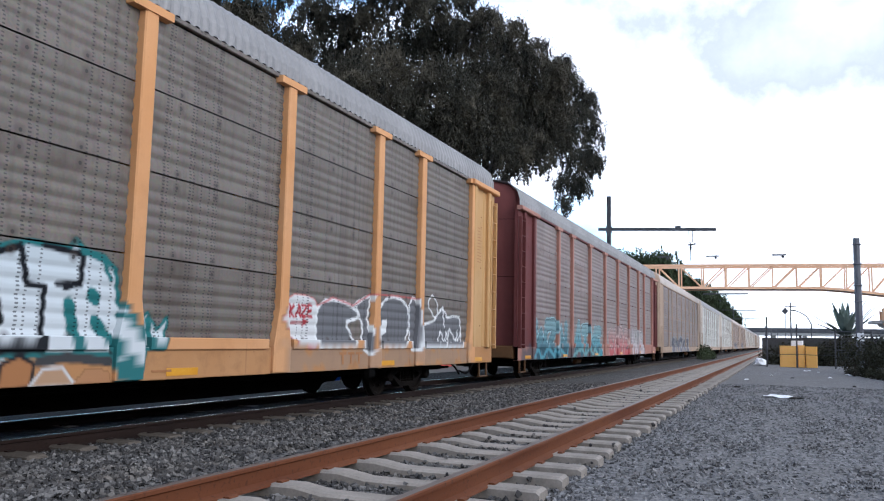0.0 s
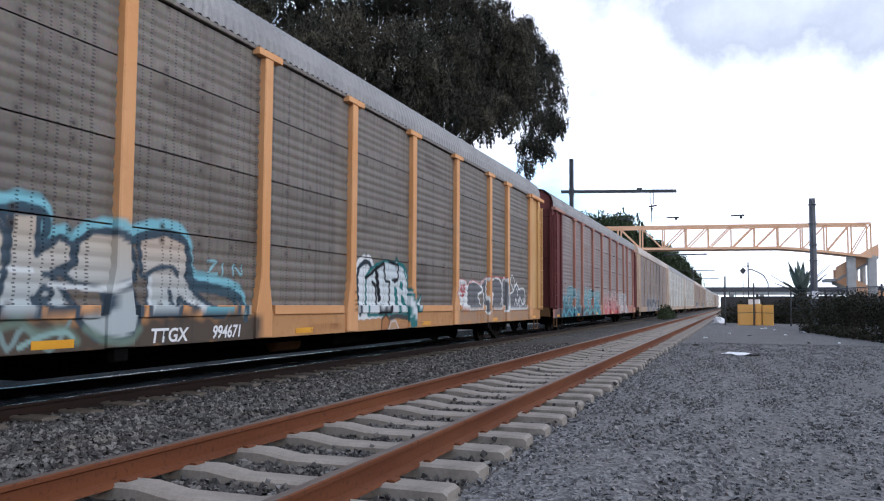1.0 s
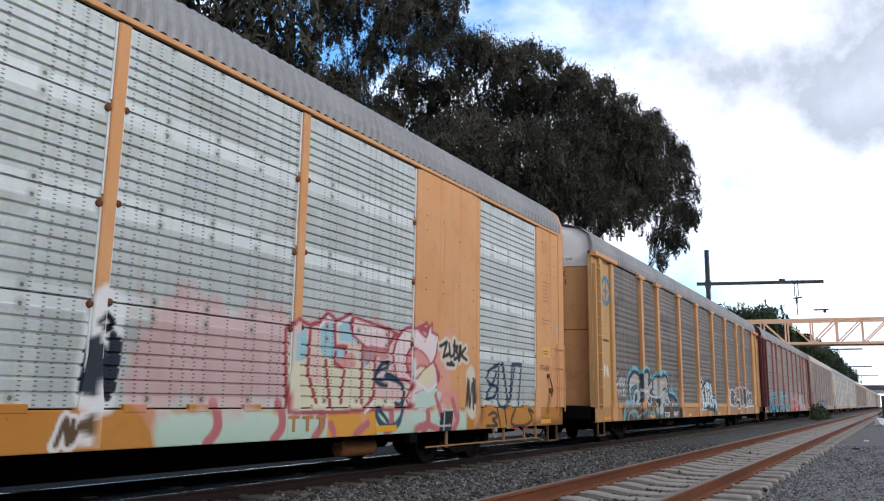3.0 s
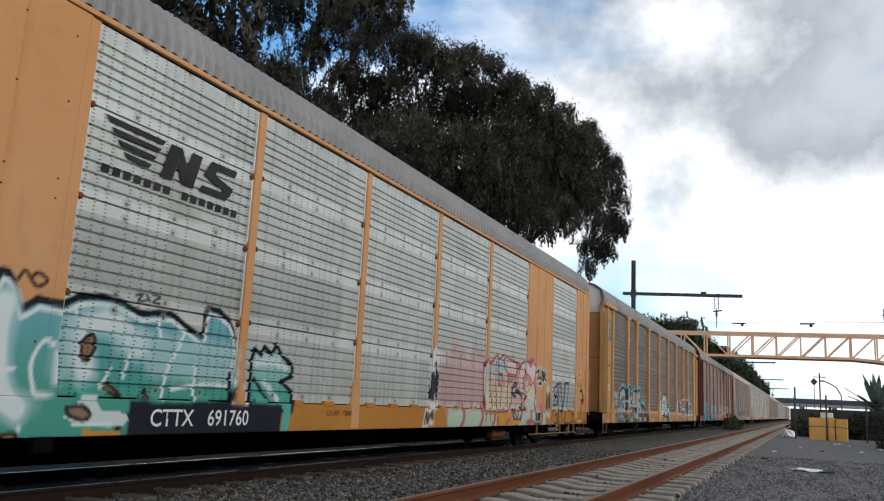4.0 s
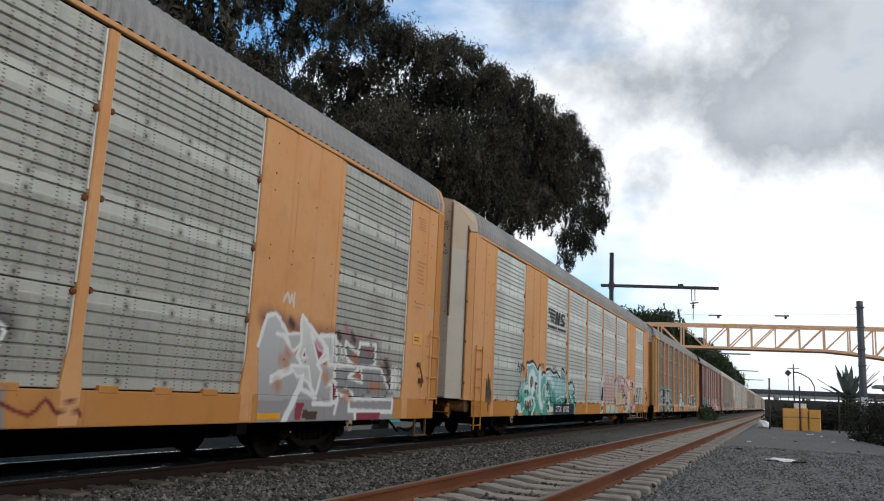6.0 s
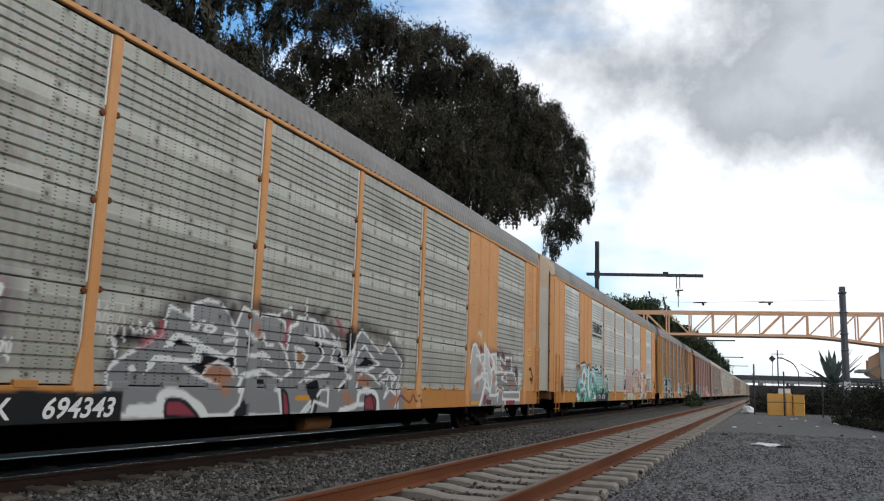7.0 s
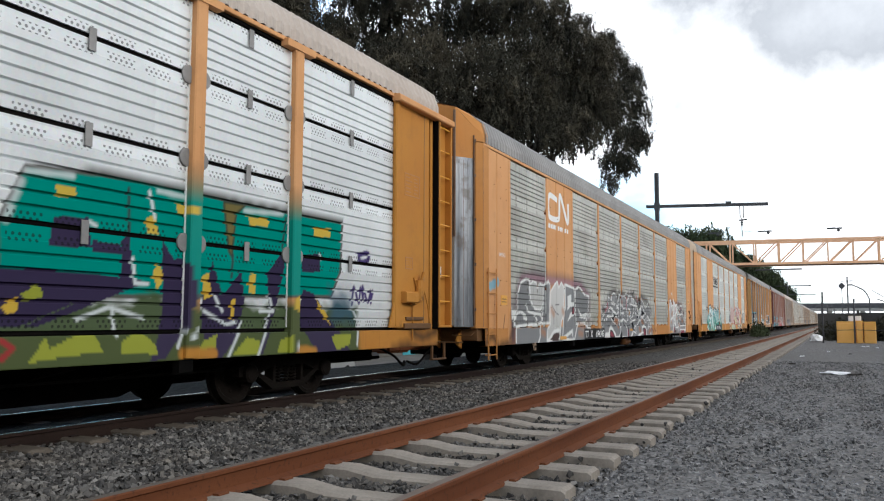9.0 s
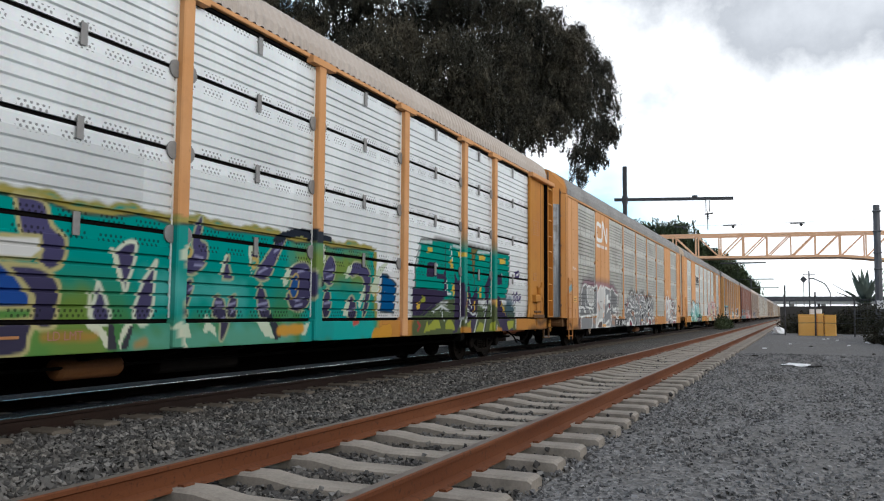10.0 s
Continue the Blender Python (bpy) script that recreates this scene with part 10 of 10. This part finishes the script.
def build_agave():
    a = thing("agave_plant", "spiky grey-green agave behind the fence", "plant")
    rng = random.Random(5)
    for k in range(22):
        t, up = rng.uniform(0, 2 * math.pi), rng.uniform(0.5, 1.35)
        l = rng.uniform(2.2, 3.4)
        p = [Vector((4.75, 66, 1.9)) + Vector((math.cos(t) * math.cos(up), math.sin(t) * math.cos(up), math.sin(up))) * l * f + Vector((0, 0, -0.25 * f * f)) for f in (0, 0.4, 0.75, 1)]
        g = Geo()
        side = Vector((-math.sin(t), math.cos(t), 0))
        for i, w in enumerate((0.16, 0.22, 0.14, 0.01)):
            g.v += [tuple(p[i] + side * w), tuple(p[i] - Vector((0, 0, 0.05))), tuple(p[i] - side * w)]
        for i in range(3):
            for j in range(2):
                g.f.append((i * 3 + j, i * 3 + j + 1, i * 3 + j + 4, i * 3 + j + 3))
        part("leaf", g, M["agave"], a)
    part("stump", Geo().tube([(4.75, 66, -0.1), (4.75, 66, 2.1)], 0.35, 8, 0.28), M["bark"], a)


build_agave()
lamp = build_pole("street_lamp", "street lamp with a curved arm", 3.5, 95, 3.6, 0.07)
part("lamp_arm", Geo().tube(smooth([(3.5, 95, 3.6), (3.0, 95, 4.5), (1.9, 95, 5.1)], 4), 0.06, 6).box(1.5, 2.0, 94.9, 95.1, 5.02, 5.16, 0.03), M["steel_dark"], lamp)
for x, y, h in ((2.2, 140, 8.2), (-1.0, 190, 5.0), (-2.4, 240, 6.0), (-3.4, 300, 8), (0.4, 250, 6)):
    build_pole("utility_pole", "slim dark utility pole far along the railway", x, y, h, 0.12, 0, 0.9)
for x, y in ((-11.2, 130), (-11.4, 190), (-11.4, 250)):
    m = thing("far_catenary_mast", "slim catenary mast with a bracket arm in the distance", "mast")
    part("mast_post", Geo().box(x - 0.14, x + 0.14, y - 0.14, y + 0.14, -0.3, 11.4, 0.03), M["steel_dark"], m)
    part("bracket_arm", Geo().box(x - 0.6, x + 7.4, y - 0.1, y + 0.1, 8.9, 9.1, 0.03), M["steel_dark"], m)
# a span wire from the mast to the pole, with its brackets
span = thing("span_wire", "thin overhead span wire with small insulator brackets", "wire")
ends = Vector((-10.9, 57.26, 7.30)), Vector((4.2, 50.4, 6.55))
part("cable", Geo().tube([ends[0], ends[0].lerp(ends[1], 0.5) - Vector((0, 0, 0.1)), ends[1]], 0.008, 4), M["steel_dark"], span)
for f in (0.27, 0.48, 0.74):
    q = ends[0].lerp(ends[1], f) - Vector((0, 0, 0.09))
    part("bracket", Geo().box(q.x - 0.4, q.x + 0.4, q.y - 0.03, q.y + 0.03, q.z - 0.06, q.z + 0.02, 0.01).lathe([(-0.16, 0.03), (-0.06, 0.10), (0.04, 0.03)], "z", (q.x + 0.2, q.y, q.z - 0.06), 8), M["steel_dark"], span)
sign = build_pole("diamond_sign", "diamond road sign on a thin post", 1.2, 120, 6.0, 0.05)
part("sign_plate", Geo().prism([(0.75, 6.0), (1.2, 6.5), (1.65, 6.0), (1.2, 5.5)], "y", 119.9, 119.94), M["steel_dark"], sign)


# ---- road bridge in the distance, street behind the train ----
def build_overpass():
    o = thing("road_overpass", "grey concrete road overpass far down the line", "bridge")
    part("deck", Geo().box(-60, 90, 398, 410, 6.2, 7.6, 0.1), M["concrete"], o)
    part("parapet", Geo().box(-60, 90, 397.6, 398.0, 7.5, 9.6, 0.05), M["steel_dark"], o)
    for x in (-14, -1.0, 12, 30, 50):
        part("pier", Geo().box(x - 0.9, x + 0.9, 400, 408, -0.2, 6.3, 0.1), M["concrete"], o)
    part("abutment", Geo().box(-60, -18, 396, 412, -0.2, 6.2, 0.1), M["concrete"], o)


build_overpass()
M["kerb"] = plain("grimy kerb concrete", (0.10, 0.094, 0.086), (0.16, 0.15, 0.137), 0.95, 0, 4, 0.25, spec=0.05)
street = thing("street", "worn asphalt street falling away behind the train", "road", Geo().prism([(-27.0, -2.3), (-12.6, -0.6), (-12.6, -0.292), (-24.9, -1.915), (-27.0, -1.915)], "y", -80, 420), M["asphalt"], kind="structure")
kerb = thing("kerb", "grimy concrete kerb along the street", "kerb", Geo().box(-12.6, -12.35, -80, 420, -0.45, -0.16, 0.03), M["kerb"], kind="structure")
pavement = thing("pavement", "pale concrete pavement along the houses", "pavement", Geo().box(-33.9, -27.0, -80, 420, -2.2, -1.80, 0.03), M["kerb"], kind="structure")


def build_houses():
    rng = random.Random(17)
    tones = [((0.13, 0.12, 0.105), (0.19, 0.175, 0.155)), ((0.06, 0.36, 0.42), (0.09, 0.42, 0.48)), ((0.48, 0.07, 0.05), (0.55, 0.11, 0.08)), ((0.16, 0.14, 0.11), (0.22, 0.195, 0.16))]
    widths = [12.0, 11.5, 10.2, 12.6, 4.2, 6.4, 12.0, 9.5, 12.8, 10.4, 11.6, 13.0, 10.0, 12.0]
    y = -15.9
    for k, w in enumerate(widths):
        h = rng.uniform(1.6, 4.0)
        hm = plain("rendered house wall", *tones[(k + 1) % 4], 0.9, 0, 1.5, 0.2)
        house = thing("street_house", "plain rendered street house with a flat roof", "house", group="houses along the street")
        part("house_wall", Geo().box(-43, -34, y, y + w - 0.1, -2.0, h, 0.05), hm, house)
        part("flat_roof", Geo().box(-43.1, -33.8, y - 0.02, y + w - 0.08, h, h + 0.25, 0.04), M["concrete"], house)
        for j in range(2):
            yy = y + 0.6 + j * (w - 2.7)
            win = part("window", Geo().box(-34.02, -33.95, yy, yy + 1.5, -0.7, 0.6, 0.02), M["concrete"], house)
            part("pane", Geo().box(-33.96, -33.93, yy + 0.08, yy + 1.42, -0.62, 0.52, 0.01), M["glass"], win)
        part("door", Geo().box(-34.02, -33.94, y + w / 2 - 0.5, y + w / 2 + 0.5, -1.8, 0.25, 0.02), M["steel_dark"], house)
        y += w


gl = Nodes("dark window glass", 0.06, 0, 0.8)
gl.colour((0.02, 0.025, 0.03))
M["glass"] = gl.m
M["rubber"] = plain("tyre rubber", (0.015, 0.015, 0.015), (0.03, 0.03, 0.03), 0.85, 0, 10, 0.2)
build_houses()


def build_parked_car(label, y, paint, x=-14.2):
    """A small saloon, parked along the street."""
    c = thing("parked_car", label, "car", group="parked cars", at=pose(x, y, float(ground_height(x)) + 0.03))
    body = [(-2.1, 0.30), (-2.15, 0.62), (-2.0, 0.86), (-1.25, 0.95), (-0.75, 1.40), (0.55, 1.44), (1.15, 0.98), (1.95, 0.84), (2.12, 0.60), (2.10, 0.28)]
    part("car_body", Geo().prism([(a, b) for a, b in body], "x", -0.82, 0.82), paint, c)
    glass = [(-1.12, 0.98), (-0.72, 1.34), (0.50, 1.38), (1.0, 0.98)]
    for s in (-1, 1):
        part("side_windows", Geo().prism(glass, "x", min(s * 0.815, s * 0.83), max(s * 0.815, s * 0.83)), M["glass"], c)
        for yy in (-1.3, 1.3):
            w = part("wheel", Geo().lathe([(s * 0.62, 0.0), (s * 0.62, 0.26), (s * 0.64, 0.31), (s * 0.82, 0.31), (s * 0.845, 0.26), (s * 0.84, 0.19)], at=(0, yy, 0.31), n=18), M["rubber"], c)
            part("rim", Geo().lathe([(s * 0.835, 0.19), (s * 0.85, 0.17), (s * 0.84, 0.05), (s * 0.85, 0.0)], at=(0, yy, 0.31), n=10), M["roof"], w)
        part("lamp", Geo().box(s * 0.55 - 0.14, s * 0.55 + 0.14, -2.14, -2.04, 0.62, 0.76, 0.02), M["reflector"], c)
    return c


def car_coat(name, c1, c2):
    return plain(name, c1, c2, 0.25, 0.2, 2, 0.02)


build_parked_car("white hatchback parked across the street", 30.2, car_coat("white car enamel", (0.66, 0.66, 0.66), (0.74, 0.74, 0.74)), -24.6)
build_parked_car("black saloon car parked across the street", 25.3, car_coat("black car enamel", (0.012, 0.012, 0.014), (0.02, 0.02, 0.022)), -23.6)
build_parked_car("pale silver saloon car parked across the street", 37.4, car_coat("silver car enamel", (0.52, 0.53, 0.54), (0.60, 0.61, 0.62)), -25.4)
BLUE_CAR = build_parked_car("blue saloon car driving along the street", 28.1, car_coat("blue car enamel", (0.012, 0.07, 0.36), (0.02, 0.09, 0.42)), -15.8)
build_parked_car("grey saloon car parked beside the kerb", 12.3, car_coat("grey car enamel", (0.30, 0.31, 0.32), (0.36, 0.37, 0.38)), -18.6)


# ---- small things on the ground ----
def crumpled(name, label, category, at, size, material, seed, flat=0.3):
    rng = random.Random(seed)
    bm = bmesh.new()
    bmesh.ops.create_icosphere(bm, subdivisions=2, radius=1)
    for v in bm.verts:
        k = 1 + rng.uniform(-0.35, 0.35)
        v.co = Vector((v.co.x * size[0] * k, v.co.y * size[1] * k, max(v.co.z, -0.2) * size[2] * k))
    me = bpy.data.meshes.new(name)
    bm.to_mesh(me)
    bm.free()
    me.materials.append(material)
    ob = new(name, me)
    ob.location = at
    return tagged(ob, label, category)


crumpled("crumpled_paper", "crumpled white paper scrap on the ballast", "litter", (-5.48, 8.18, -0.085), (0.05, 0.045, 0.03), M["paper"], 1)
crumpled("dark_clod", "dark clod of earth on the ballast", "clod", (-4.90, 12.25, -0.06), (0.13, 0.11, 0.06), M["clod"], 2)
crumpled("plastic_sheet", "torn white plastic sheet on the gravel", "litter", (0.0, 20.6, 0.0), (0.27, 0.42, 0.04), M["paper"], 3)
crumpled("dark_rag", "small dark rag beside the plastic sheet", "litter", (0.38, 20.2, 0.0), (0.15, 0.14, 0.03), M["clod"], 4)
crumpled("white_sack", "white sack lying beside the rails", "litter", (-0.95, 54, 0.1), (0.35, 0.5, 0.30), M["paper"], 5)
rng_l = random.Random(23)
for k in range(14):
    crumpled("paper_scrap", "pale litter scrap on the gravel", "litter", (rng_l.uniform(-1.2, 4.0), rng_l.uniform(22, 52), 0.0), (rng_l.uniform(0.04, 0.12), rng_l.uniform(0.04, 0.12), 0.03), M["paper" if k % 3 else "clod"], 100 + k)


# ---- the train rolls ----
def motions():
    run = [(0.0, 0.0), (2.5, 23.55), (5.0, 47.1), (7.5, 70.5), (10.0, 93.75)]
    for car, y in CARS:
        walk(car, [(t, pose(TRAIN_X, y + d, FAR_TOP)) for t, d in run])
    down = float(ground_height(-15.8)) + 0.03
    walk(BLUE_CAR, [(0.0, pose(-15.8, 28.1, down, 0, 0, 180)), (10.0, pose(-15.8, -40.9, down, 0, 0, 180))])
    times = [k * 2 / 30 for k in range(151)]
    far = np.interp(times, [t for t, _ in run], [d for _, d in run])
    for wheel, dy in ROLLING:
        walk(wheel, [(t, pose(0, dy, 0.412, -math.degrees(d / 0.412))) for t, d in zip(times, far)])


motions()
